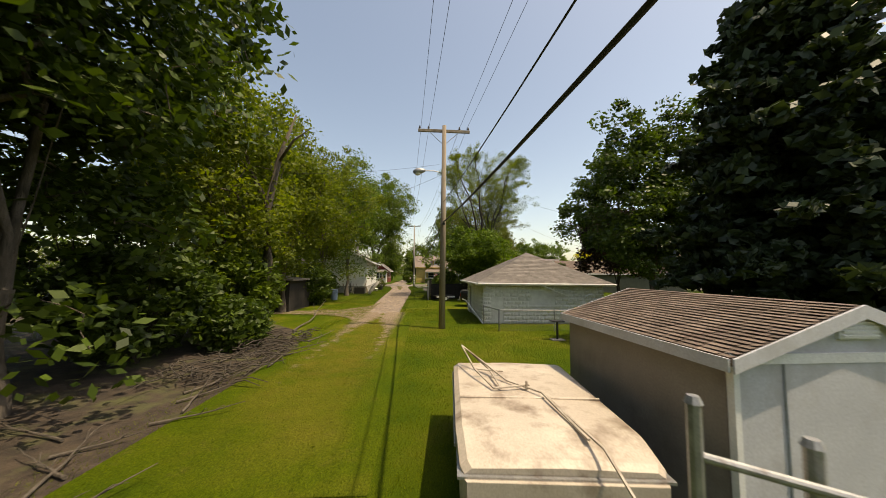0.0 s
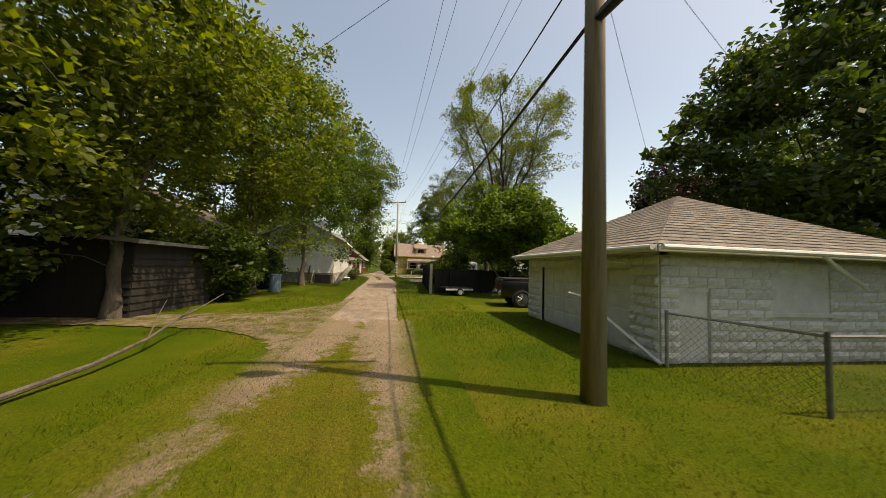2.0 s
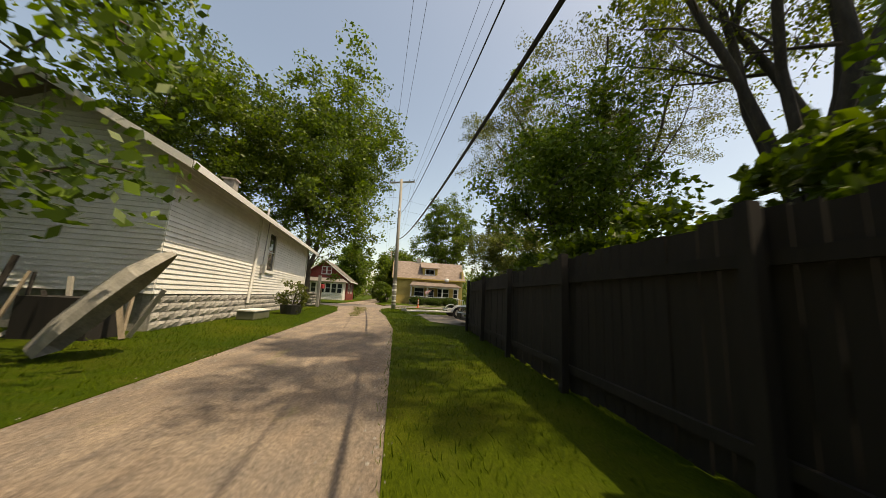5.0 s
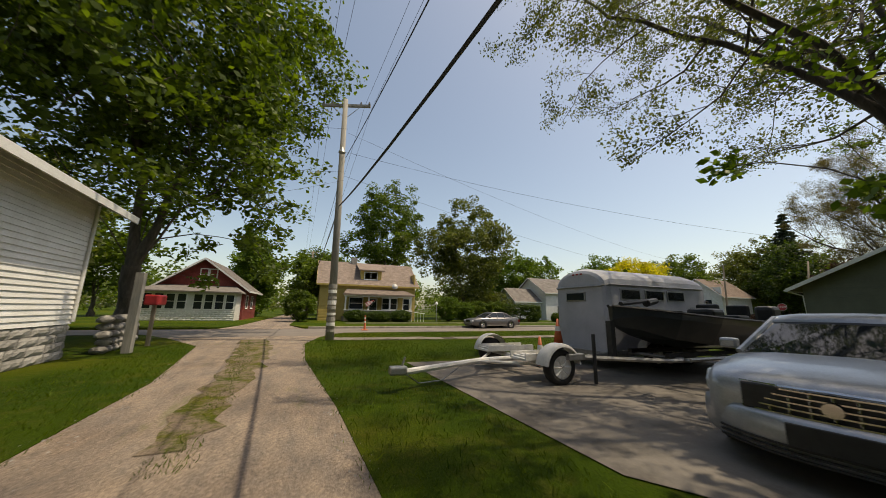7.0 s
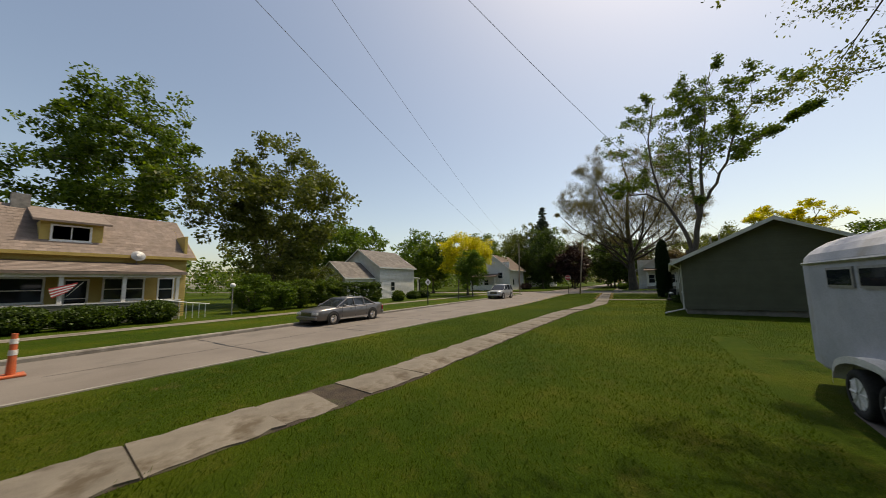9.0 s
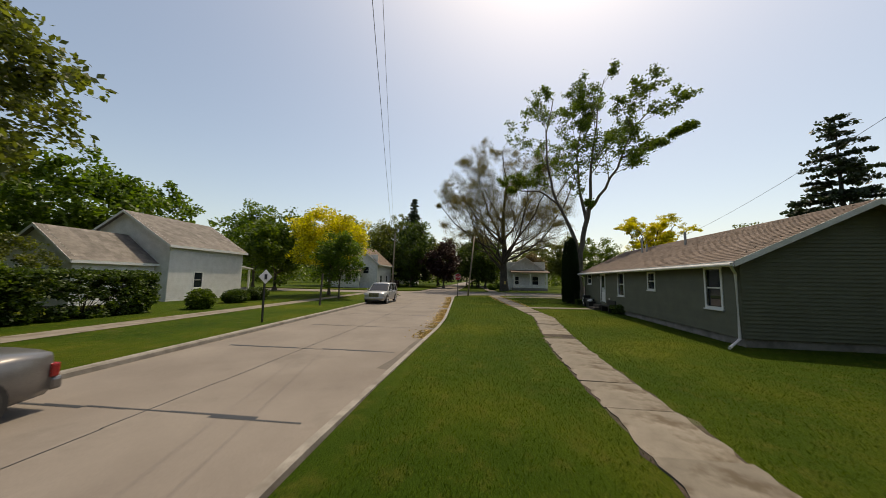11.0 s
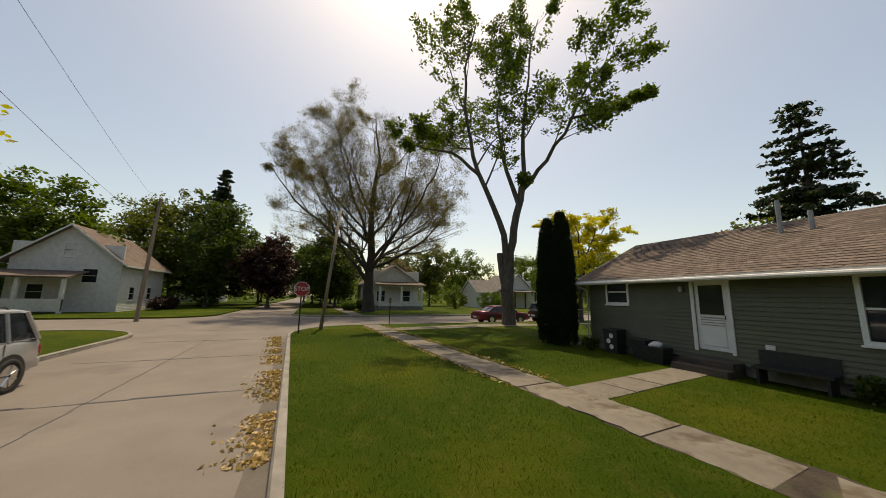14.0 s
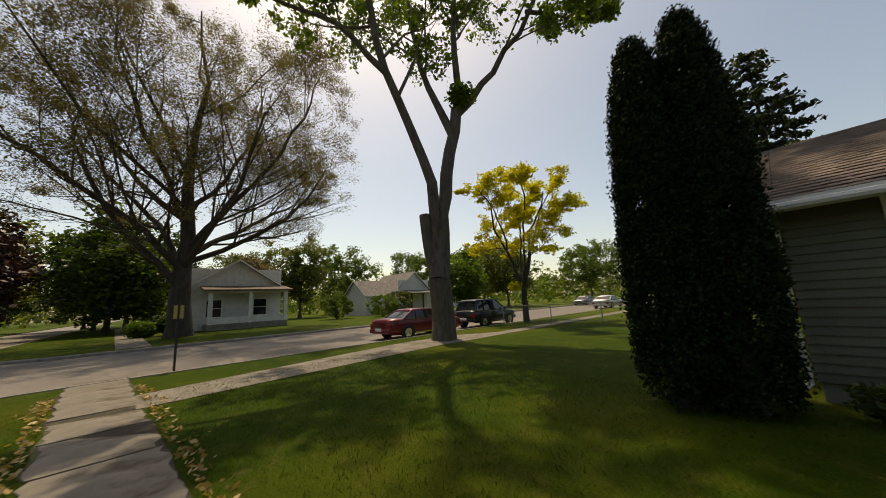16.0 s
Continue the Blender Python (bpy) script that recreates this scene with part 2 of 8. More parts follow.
M["white"] = material("aged_white_paint", (0.60, 0.585, 0.55), (0.78, 0.77, 0.74), 2.5, 0.6, bump=0.1, fine=45, stain=(0.42, 0.39, 0.34), stain_scale=1.3, stain_range=(0.6, 0.8), vary=0.04)
M["siding_white"] = material("white_clapboard_paint", (0.66, 0.65, 0.62), (0.80, 0.79, 0.77), 2.0, 0.55, bump=0.1, fine=40, stain=(0.45, 0.43, 0.40), stain_scale=1.5, stain_range=(0.62, 0.85), vary=0.05)
M["siding_green"] = material("sage_green_siding", (0.095, 0.098, 0.06), (0.126, 0.129, 0.08), 1.5, 0.6, bump=0.1, fine=40, vary=0.05)
M["siding_yellow"] = material("mustard_yellow_siding", (0.42, 0.30, 0.075), (0.52, 0.385, 0.115), 1.5, 0.65, bump=0.1, fine=40, vary=0.05)
M["siding_red"] = material("barn_red_paint", (0.16, 0.025, 0.02), (0.26, 0.045, 0.035), 2, 0.7, bump=0.1, fine=40)
M["shingle_grey"] = material("grey_brown_shingles", (0.135, 0.12, 0.105), (0.22, 0.195, 0.175), 3, 0.95, bump=0.6, bump_at=0.01, fine=30, vary=0.2, island=True)
M["shingle_brown"] = material("brown_shingles", (0.12, 0.085, 0.065), (0.20, 0.15, 0.12), 3, 0.95, bump=0.6, bump_at=0.01, fine=30, vary=0.22, island=True)
M["shingle_tan"] = material("tan_shingles", (0.19, 0.145, 0.115), (0.275, 0.215, 0.18), 3, 0.95, bump=0.6, bump_at=0.01, fine=30, vary=0.15, island=True)
M["block_white"] = material("white_painted_block", (0.56, 0.55, 0.51), (0.78, 0.77, 0.74), 3, 0.8, bump=0.6, bump_at=0.015, fine=28, stain=(0.33, 0.31, 0.27), stain_scale=1.8, stain_range=(0.56, 0.72), vary=0.08)
M["block_grey"] = material("grey_rockface_block", (0.20, 0.19, 0.175), (0.42, 0.40, 0.37), 4, 0.9, bump=0.8, bump_at=0.02, fine=24, vary=0.2)
M["fence_dark"] = material("dark_stained_fence_board", (0.009, 0.0075, 0.0065), (0.022, 0.0175, 0.014), 5, 0.85, bump=0.3, fine=40, stretch=(1, 1, 0.1), vary=0.25)
M["step_wood"] = material("dark_weathered_step_wood", (0.05, 0.038, 0.028), (0.11, 0.085, 0.062), 4, 0.9, bump=0.4, fine=30, stretch=(0.2, 1, 1))
M["glass"] = glass_material()
M["metal"] = material("galvanised_steel", (0.28, 0.28, 0.28), (0.42, 0.42, 0.41), 10, 0.5, metal=0.7, bump=0.1, fine=60, stain=(0.16, 0.10, 0.06), stain_scale=4, stain_range=(0.62, 0.8))
M["wire"] = material("black_cable", (0.012, 0.012, 0.012), (0.025, 0.025, 0.025), 20, 0.6, bump=0)
M["rubber"] = material("tyre_rubber", (0.012, 0.012, 0.012), (0.03, 0.028, 0.026), 20, 0.85, bump=0.2, fine=80)
M["black"] = material("black_plastic", (0.012, 0.012, 0.013), (0.03, 0.03, 0.03), 10, 0.5, bump=0.05)
M["chrome"] = material("chrome", (0.55, 0.55, 0.56), (0.68, 0.68, 0.68), 10, 0.15, metal=1.0, bump=0)
M["door_white"] = material("white_door_paint", (0.70, 0.70, 0.68), (0.80, 0.80, 0.78), 3, 0.45, bump=0.05)
M["leaf_green"] = leaf_material("maple_leaf", (0.042, 0.074, 0.009), (0.112, 0.165, 0.019))
M["leaf_bright"] = leaf_material("bright_leaf", (0.055, 0.10, 0.012), (0.12, 0.19, 0.025))
M["leaf_olive"] = leaf_material("olive_leaf", (0.062, 0.079, 0.02), (0.13, 0.147, 0.038))
M["leaf_dark"] = leaf_material("dark_leaf", (0.024, 0.046, 0.008), (0.070, 0.112, 0.016), 0.35)
M["leaf_purple"] = leaf_material("purple_leaf", (0.018, 0.008, 0.010), (0.05, 0.022, 0.024), 0.25)
M["leaf_yellow"] = leaf_material("golden_leaf", (0.34, 0.31, 0.016), (0.62, 0.54, 0.03), 0.45)
M["leaf_brown"] = leaf_material("budding_leaf", (0.085, 0.062, 0.04), (0.17, 0.125, 0.075), 0.3)
M["leaf_spring"] = leaf_material("young_yellow_green_leaf", (0.075, 0.108, 0.012), (0.16, 0.195, 0.025), 0.55)
M["bud"] = leaf_material("brown_green_bud", (0.085, 0.07, 0.035), (0.19, 0.155, 0.07), 0.35, 0.15)
M["needle"] = leaf_material("spruce_needle", (0.016, 0.028, 0.014), (0.042, 0.064, 0.032), 0.15)
M["cedar"] = leaf_material("cedar_spray", (0.007, 0.016, 0.005), (0.017, 0.032, 0.009), 0.12, 0.08)
M["blade"] = leaf_material("grass_blade", (0.030, 0.062, 0.004), (0.075, 0.108, 0.008), 0.3, 0.08)
M["blade_dry"] = leaf_material("dry_grass_blade", (0.055, 0.085, 0.005), (0.125, 0.145, 0.012), 0.3, 0.08)
M["stone"] = material("fieldstone", (0.18, 0.165, 0.145), (0.36, 0.34, 0.31), 4, 0.9, bump=0.6, bump_at=0.02, fine=25, vary=0.25)


# ---- builders ----
def obj(name, bm, mat, parent=None, label="", smooth=False):
    me = bpy.data.meshes.new(name)
    bm.to_mesh(me)
    bm.free()
    if smooth:
        me.polygons.foreach_set("use_smooth", [True] * len(me.polygons))
    me.materials.append(mat if not isinstance(mat, str) else M[mat])
    ob = new(name, me)
    ob.parent = parent
    if label:
        ob["label"] = label
    return ob


def part(name, bm, material, parent, label="", smooth=False):
    return obj(name, bm, material, parent, label, smooth)


def share(name, source, parent, m):
    """Another piece on the mesh of source."""
    ob = new(name, source.data)
    ob.parent = parent
    ob.matrix_local = m
    return ob


def thing(name, label, category, m=None, group="", kind=""):
    ob = new(name)
    ob.empty_display_size = 0.2
    if m is not None:
        ob.matrix_world = m
    return tagged(ob, label, category, group, kind)


def arrays(name, verts, faces, mat, parent=None, label="", smooth=False):
    me = bpy.data.meshes.new(name)
    me.from_pydata(verts, [], faces)
    me.materials.append(M[mat] if isinstance(mat, str) else mat)
    if smooth:
        me.polygons.foreach_set("use_smooth", [True] * len(me.polygons))
    ob = new(name, me)
    ob.parent = parent
    if label:
        ob["label"] = label
    return ob


def box(bm, x0, x1, y0, y1, z0, z1, bevel=0.0):
    r = bmesh.ops.create_cube(bm, size=1)
    vs = r["verts"]
    bmesh.ops.scale(bm, vec=(x1 - x0, y1 - y0, z1 - z0), verts=vs)
    bmesh.ops.translate(bm, vec=((x0 + x1) / 2, (y0 + y1) / 2, (z0 + z1) / 2), verts=vs)
    if bevel:
        es = list({e for v in vs for e in v.link_edges})
        bmesh.ops.bevel(bm, geom=es, offset=bevel, segments=2, affect="EDGES", profile=0.5)
    return vs


def boxed(*args, bevel=0.0):
    bm = bmesh.new()
    box(bm, *args, bevel=bevel)
    return bm


def rod(bm, a, b, r0, r1=None, sides=8):
    """A tapered round bar from a to b."""
    a, b = Vector(a), Vector(b)
    r1 = r0 if r1 is None else r1
    d = b - a
    res = bmesh.ops.create_cone(bm, cap_ends=True, segments=sides, radius1=r0, radius2=r1, depth=d.length)
    m = Matrix.Translation((a + b) / 2) @ d.to_track_quat("Z", "Y").to_matrix().to_4x4()
    bmesh.ops.transform(bm, matrix=m, verts=res["verts"])
    return res["verts"]


def rodded(a, b, r0, r1=None, sides=10):
    bm = bmesh.new()
    rod(bm, a, b, r0, r1, sides)
    return bm


def tube(bm, pts, r, sides=6):
    """A bent bar through pts, round in section."""
    pts = [Vector(p) for p in pts]
    rs = r if isinstance(r, (list, tuple)) else [r] * len(pts)
    rings = []
    for i, p in enumerate(pts):
        d = (pts[min(i + 1, len(pts) - 1)] - pts[max(i - 1, 0)]).normalized()
        q = d.to_track_quat("Z", "Y")
        rings.append([bm.verts.new(p + q @ Vector((math.cos(k * math.tau / sides) * rs[i], math.sin(k * math.tau / sides) * rs[i], 0))) for k in range(sides)])
    for a, b in zip(rings, rings[1:]):
        for k in range(sides):
            bm.faces.new((a[k], a[(k + 1) % sides], b[(k + 1) % sides], b[k]))
    bm.faces.new(rings[0][::-1])
    bm.faces.new(rings[-1])


def poly(bm, pts, thick=0.0, direction=(0, 0, 1)):
    """A flat outline, pulled out by thick along direction."""
    f = bm.faces.new([bm.verts.new(p) for p in pts])
    if thick:
        r = bmesh.ops.extrude_face_region(bm, geom=[f])
        vs = [g for g in r["geom"] if isinstance(g, bmesh.types.BMVert)]
        bmesh.ops.translate(bm, vec=Vector(direction) * thick, verts=vs)
        bmesh.ops.recalc_face_normals(bm, faces=bm.faces)
    return f


def sheet(pts, z):
    bm = bmesh.new()
    f = poly(bm, [(x, y, z) for x, y in pts])
    if f.normal.z < 0:
        f.normal_flip()
    f.normal_update()
    if f.normal.z < 0:
        f.normal_flip()
    return bm


# ---- trees ----
def leaf_cards(rng, centres, count, spread, size, flat=0.75, droop=0.0):
    """Small folded leaves round each of the centres, as arrays."""
    c = np.repeat(np.asarray(centres), count, axis=0)
    n = len(c)
    off = rng.normal(0, 1, (n, 3))
    off /= np.linalg.norm(off, axis=1, keepdims=True) + 1e-6
    off *= (rng.random((n, 1)) ** 0.5) * spread * (0.6 + 0.8 * np.repeat(rng.random(len(centres)), count)[:, None])
    off[:, 2] *= flat
    c = c + off
    u = rng.normal(0, 1, (n, 3))
    u[:, 2] = u[:, 2] * 0.6 - droop
    u /= np.linalg.norm(u, axis=1, keepdims=True)
    w = np.cross(u, rng.normal(0, 1, (n, 3)))
    w /= np.linalg.norm(w, axis=1, keepdims=True) + 1e-6
    s = size * (0.6 + 0.8 * rng.random((n, 1)))
    v = np.empty((n, 4, 3))
    v[:, 0] = c - u * s
    v[:, 1] = c + w * s * 0.55
    v[:, 2] = c + u * s
    v[:, 3] = c - w * s * 0.55
    return v.reshape(-1, 3)


def quads(name, v, mat, parent=None, label=""):
    """One mesh of separate four-sided leaves."""
    n = len(v) // 4
    me = bpy.data.meshes.new(name)
    me.vertices.add(len(v))
    me.vertices.foreach_set("co", np.ascontiguousarray(v, dtype=np.float32).ravel())
    me.loops.add(n * 4)
    me.loops.foreach_set("vertex_index", np.arange(n * 4, dtype=np.int32))
    me.polygons.add(n)
    me.polygons.foreach_set("loop_start", np.arange(0, n * 4, 4, dtype=np.int32))
    me.polygons.foreach_set("loop_total", np.full(n, 4, dtype=np.int32))
    me.update(calc_edges=True)
    me.materials.append(M[mat])
    ob = new(name, me)
    ob.parent = parent
    if label:
        ob["label"] = label
    return ob


def limbs_mesh(nodes, parents, radius, sides_big=9):
    verts, faces = [], []
    for i, p in enumerate(parents):
        if p < 0:
            continue
        a, b = nodes[p], nodes[i]
        r0, r1 = min(radius[p], radius[i] * 1.5), radius[i]
        d = b - a
        if np.linalg.norm(d) < 1e-4:
            continue
        k = sides_big if r0 > 0.09 else (5 if r0 > 0.03 else 3)
        d = d / np.linalg.norm(d)
        s = np.cross(d, (0.31, 0.95, 0.07))
        s /= np.linalg.norm(s)
        t = np.cross(d, s)
        base = len(verts)
        for c, r in ((a - d * r0 * 0.4, r0), (b + d * r1 * 0.2, r1)):
            for q in range(k):
                an = q * math.tau / k
                verts.append(tuple(c + (s * math.cos(an) + t * math.sin(an)) * r))
        for q in range(k):
            faces.append((base + q, base + (q + 1) % k, base + k + (q + 1) % k, base + k + q))
    return verts, faces


def broad_tree(name, label, x, y, height, crown, centre_z, seed, leaf="leaf_green", bark="bark", clumps=220, per=110, spread=0.75, size=0.13,
               trunk_r=0.25, fork=0.3, shell=0.6, forks=(), lean=(0, 0), droop=0.0, drop=0.0, group="", flat=0.75, twig=0.012, power=0.42):
    """A tree whose limbs grow out to clumps of leaves that fill an uneven crown.
    crown: half-widths in x, y, z; centre_z: the crown's middle; shell: how far the clumps keep to the outside; drop: share of bare clumps."""
    rng = np.random.default_rng(seed)
    root = thing(name, label, "tree", pose(x, y, 0), group)
    cx, cy = lean
    pts = rng.normal(0, 1, (clumps * 2, 3))
    pts /= np.linalg.norm(pts, axis=1, keepdims=True)
    rad = shell + (1 - shell) * rng.random((len(pts), 1))
    bulge = 1 + 0.22 * np.sin(pts[:, :1] * 4.1 + seed) + 0.2 * np.sin(pts[:, 1:2] * 5.3 + seed * 2) + 0.16 * np.sin(pts[:, 2:] * 6.0 + seed * 3)
    pts = pts * rad * bulge * np.array(crown) * 0.86 + np.array((cx, cy, centre_z))
    pts = pts[(pts[:, 2] > 0.6) & (pts[:, 2] < height)][:clumps]
    fz = fork * height
    nodes, parents = [np.array((0.0, 0, -0.15))], [-1]
    for k in range(1, 6):
        f = k / 5
        nodes.append(np.array((0.05 * cx * f + rng.normal(0, 0.03) * height * 0.08, 0.05 * cy * f + rng.normal(0, 0.03) * height * 0.08, fz * f)))
        parents.append(len(nodes) - 2)
    top = len(nodes) - 1
    starts = forks or [(0.25 * crown[0] * math.cos(a), 0.25 * crown[1] * math.sin(a), fz + (centre_z + 0.45 * crown[2] - fz) * q) for a, q in
                       zip(np.arange(4) * math.tau / 4 + seed, (1.0, 0.75, 0.9, 0.6))]
    for fx, fy, fzz in starts:
        prev, goal, base = top, np.array((fx + 0.4 * cx, fy + 0.4 * cy, fzz)), nodes[top]
        for k in range(1, 6):
            f = k / 5
            q = base + (goal - base) * f + rng.normal(0, 0.006, 3) * height * math.sin(f * 3.14)
            nodes.append(q)
            parents.append(prev)
            prev = len(nodes) - 1
    order = np.argsort(np.linalg.norm(pts - np.array((0.4 * cx, 0.4 * cy, (fz + centre_z) / 2)), axis=1))
    for i in order:
        p = pts[i]
        arr = np.asarray(nodes[3:])
        dist = np.linalg.norm(arr - p, axis=1) + 0.7 * np.maximum(0, arr[:, 2] - p[2])
        j = int(np.argmin(dist)) + 3
        a = nodes[j]
        n = 3 if dist[j - 3] > 1.2 else 2
        prev = j
        for k in range(1, n + 1):
            f = k / n
            q = a + (p - a) * f + rng.normal(0, 0.06, 3) * dist[j - 3] * (f < 1)
            q[2] += 0.12 * dist[j - 3] * math.sin(f * 3.14)
            nodes.append(q)
            parents.append(prev)
            prev = len(nodes) - 1
    weight = np.zeros(len(nodes))
    for i in range(len(nodes) - 1, -1, -1):
        if weight[i] == 0:
            weight[i] = 1
        if parents[i] >= 0:
            weight[parents[i]] += weight[i]
    radius = twig * weight ** power
    k = trunk_r / max(radius[2], 1e-3)
    radius = np.where(weight > clumps * 0.05, radius * (1 + (k - 1) * np.clip((weight - clumps * 0.05) / (clumps * 0.9), 0, 1) ** 0.6), radius)
    radius[0] = trunk_r * 1.5
    radius[1] = trunk_r * 1.12
    verts, faces = limbs_mesh(nodes, parents, radius)
    arrays("trunk", verts, faces, bark, root, "", True)
    keep = pts[rng.random(len(pts)) >= drop]
    quads("crown", leaf_cards(rng, keep, per, spread, size, flat, droop), leaf, root)
    return root


def prisms(a, b, ra, rb, k):
    """Tapered k-sided bars between the rows of a and b, as one mesh's arrays."""
    d = b - a
    d /= np.linalg.norm(d, axis=1, keepdims=True) + 1e-9
    s = np.cross(d, np.array((0.31, 0.95, 0.07)))
    s /= np.linalg.norm(s, axis=1, keepdims=True) + 1e-9
    t = np.cross(d, s)
    an = np.arange(k) * math.tau / k
    ring = s[:, None, :] * np.cos(an)[None, :, None] + t[:, None, :] * np.sin(an)[None, :, None]
    v = np.concatenate([a[:, None, :] - d[:, None, :] * ra[:, None, None] * 0.3 + ring * ra[:, None, None], b[:, None, :] + ring * rb[:, None, None]], 1)
    q = np.arange(k)
    f = np.stack([q, (q + 1) % k, k + (q + 1) % k, k + q], 1)
    faces = (np.arange(len(a))[:, None, None] * 2 * k + f[None]).reshape(-1, 4)
    return v.reshape(-1, 3), faces


def limb_tree(name, label, x, y, leaders, crown, centre, seed, leaf, bark, counts, angles, ratios, ups, per, spread, size, thin=0.42, wob=0.1, bare=0.0, flat=0.8, droop=0.0, group="", first=0.25):
    """A tree grown limb by limb: leaders are (points, base radius, tip radius); each later order of branches springs from the one before
    at the given angle, bends upwards by ups and stops at the crown's outline. Leaves sit in tufts along the last order."""
    rng = np.random.default_rng(seed)
    root = thing(name, label, "tree", pose(x, y, 0), group)
    crown, centre = np.array(crown, float), np.array(centre, float)
    order, segs = [], []
    for pts, r0, r1 in leaders:
        pts = [np.array(p, float) for p in pts]
        fine = []
        for p, q in zip(pts, pts[1:]):
            for k in range(3):
                fine.append(p + (q - p) * k / 3 + rng.normal(0, 0.02, 3) * np.linalg.norm(q - p) * (k > 0))
        fine.append(pts[-1])
        n = len(fine) - 1
        order.append([(p, r0 + (r1 - r0) * (i / n) ** 0.8) for i, p in enumerate(fine)])
    allb = list(order)
    for lv, (m, ang, ratio, up) in enumerate(zip(counts, angles, ratios, ups)):
        nxt = []
        for br in order:
            P = [p for p, _ in br]
            total = sum(np.linalg.norm(q - p) for p, q in zip(P, P[1:]))
            many = m if lv else max(3, round(m * min(1.0, total / 14)))
            for j in range(many):
                f = first + (1 - first) * (j + rng.random()) / many if lv == 0 else 0.18 + 0.82 * (j + rng.random()) / many
                i = min(int(f * (len(P) - 1)), len(P) - 2)
                u = f * (len(P) - 1) - i
                p = P[i] + (P[i + 1] - P[i]) * u
                if lv == 0 and ((p - centre) / crown)[2] < -1.05:
                    continue
                tan = P[i + 1] - P[i]
                tan = tan / (np.linalg.norm(tan) + 1e-9)
                side = np.cross(tan, rng.normal(0, 1, 3))
                side /= np.linalg.norm(side) + 1e-9
                a = radians(ang * (0.7 + 0.6 * rng.random()))
                d = tan * math.cos(a) + side * math.sin(a)
                if d[2] < -0.25:
                    d[2] *= -0.3
                L = ratio * total * (1.15 - 0.6 * f) * (0.65 + 0.6 * rng.random())
                r = min(br[i][1] * thin * (0.8 + 0.4 * rng.random()), 0.028 * L + 0.004)
                n = 5 if lv == 0 else 3
                out, step = [(p, r)], L / n
                for k in range(n):
                    d = d + np.array((0, 0, up / n)) + rng.normal(0, wob, 3)
                    d /= np.linalg.norm(d)
                    p = p + d * step
                    out.append((p, r * (1 - 0.75 * (k + 1) / n)))
                    if (((p - centre) / crown) ** 2).sum() > 0.9 + 0.25 * rng.random():
                        break
                if len(out) > 1:
                    nxt.append(out)
        order = nxt
        allb += nxt
    for br in allb:
        for (p, r0), (q, r1) in zip(br, br[1:]):
            segs.append((p, q, r0, r1))
    a, b = np.array([q[0] for q in segs]), np.array([q[1] for q in segs])
    ra, rb = np.array([q[2] for q in segs]), np.array([q[3] for q in segs])
    verts, faces, o = [], [], 0
    for k, lo, hi in ((10, 0.1, 9), (5, 0.03, 0.1), (3, -1, 0.03)):
        w = (ra > lo) & (ra <= hi)
        if w.any():
            v, f = prisms(a[w], b[w], ra[w], rb[w], k)
            verts.append(v)
            faces.append(f + o)
            o += len(v)
    arrays("trunk", np.concatenate(verts).tolist(), np.concatenate(faces).tolist(), bark, root, "", True)
    tips = np.array([p for br in order for p, _ in br[1:]])
    tips = tips[rng.random(len(tips)) >= bare]
    quads("crown", leaf_cards(rng, tips, per, spread, size, flat, droop), leaf, root)
    return root


def vase(n, fork, top, reach, seed, r0, r1, trunk_r, lean=(0, 0)):
    """A short trunk that parts into n limbs which sweep up and outwards."""
    rng = random.Random(seed)
    base = (lean[0] * 0.1, lean[1] * 0.1, fork)
    out = [([(0, 0, -0.2), (0, 0, fork * 0.5), base], trunk_r * 1.2, trunk_r * 0.9)]
    for k in range(n):
        a = (k + rng.uniform(-0.25, 0.25)) * math.tau / n
        q, h = reach * rng.uniform(0.55, 1.0), top * rng.uniform(0.82, 1.0)
        pts = [base]
        for f, g in ((0.3, 0.22), (0.6, 0.5), (0.85, 0.8), (1.0, 1.0)):
            pts.append((base[0] + (math.cos(a) * q + lean[0]) * g + rng.uniform(-0.3, 0.3), base[1] + (math.sin(a) * q + lean[1]) * g + rng.uniform(-0.3, 0.3), fork + (h - fork) * f))
        out.append((pts, r0 * rng.uniform(0.8, 1.1), r1))
    return out


def conifer(name, label, x, y, height, width, seed, mat="needle", rows=34, per_row=15, base=0.1, size=0.2, sag=0.25, cards=46):
    """A spruce: a straight stem with whorls of drooping boughs that carry needle sprays."""
    rng = np.random.default_rng(seed)
    root = thing(name, label, "tree", pose(x, y, 0))
    bm = bmesh.new()
    rod(bm, (0, 0, -0.2), (0, 0, height * 0.97), width * 0.06, 0.02, 8)
    centres, spreads = [], []
    for i in range(rows):
        f = base + (1 - base) * (i + rng.random() * 0.5) / rows
        z = height * f
        length = width * (1 - f) ** 0.8 * (0.7 + 0.5 * rng.random()) + 0.12
        k = max(4, int(per_row * (1 - f) + 3))
        for j in range(k):
            a = (j + rng.random() * 0.9) * math.tau / k
            ln = length * (0.65 + 0.5 * rng.random())
            tip = Vector((math.cos(a) * ln, math.sin(a) * ln, z - sag * ln + 0.12 * ln * rng.random()))
            if ln > 0.6:
                rod(bm, (0, 0, z), tip, 0.03, 0.008, 3)
            for q in np.linspace(0.3, 1.0, max(2, int(ln / 0.38))):
                centres.append((tip.x * q, tip.y * q, z + (tip.z - z) * q + 0.06))
    part("trunk", bm, "bark_dark", root)
    quads("crown", leaf_cards(rng, np.asarray(centres), cards, 0.34 * (width / 3) ** 0.5, size, 0.45, 0.5), mat, root)
    return root


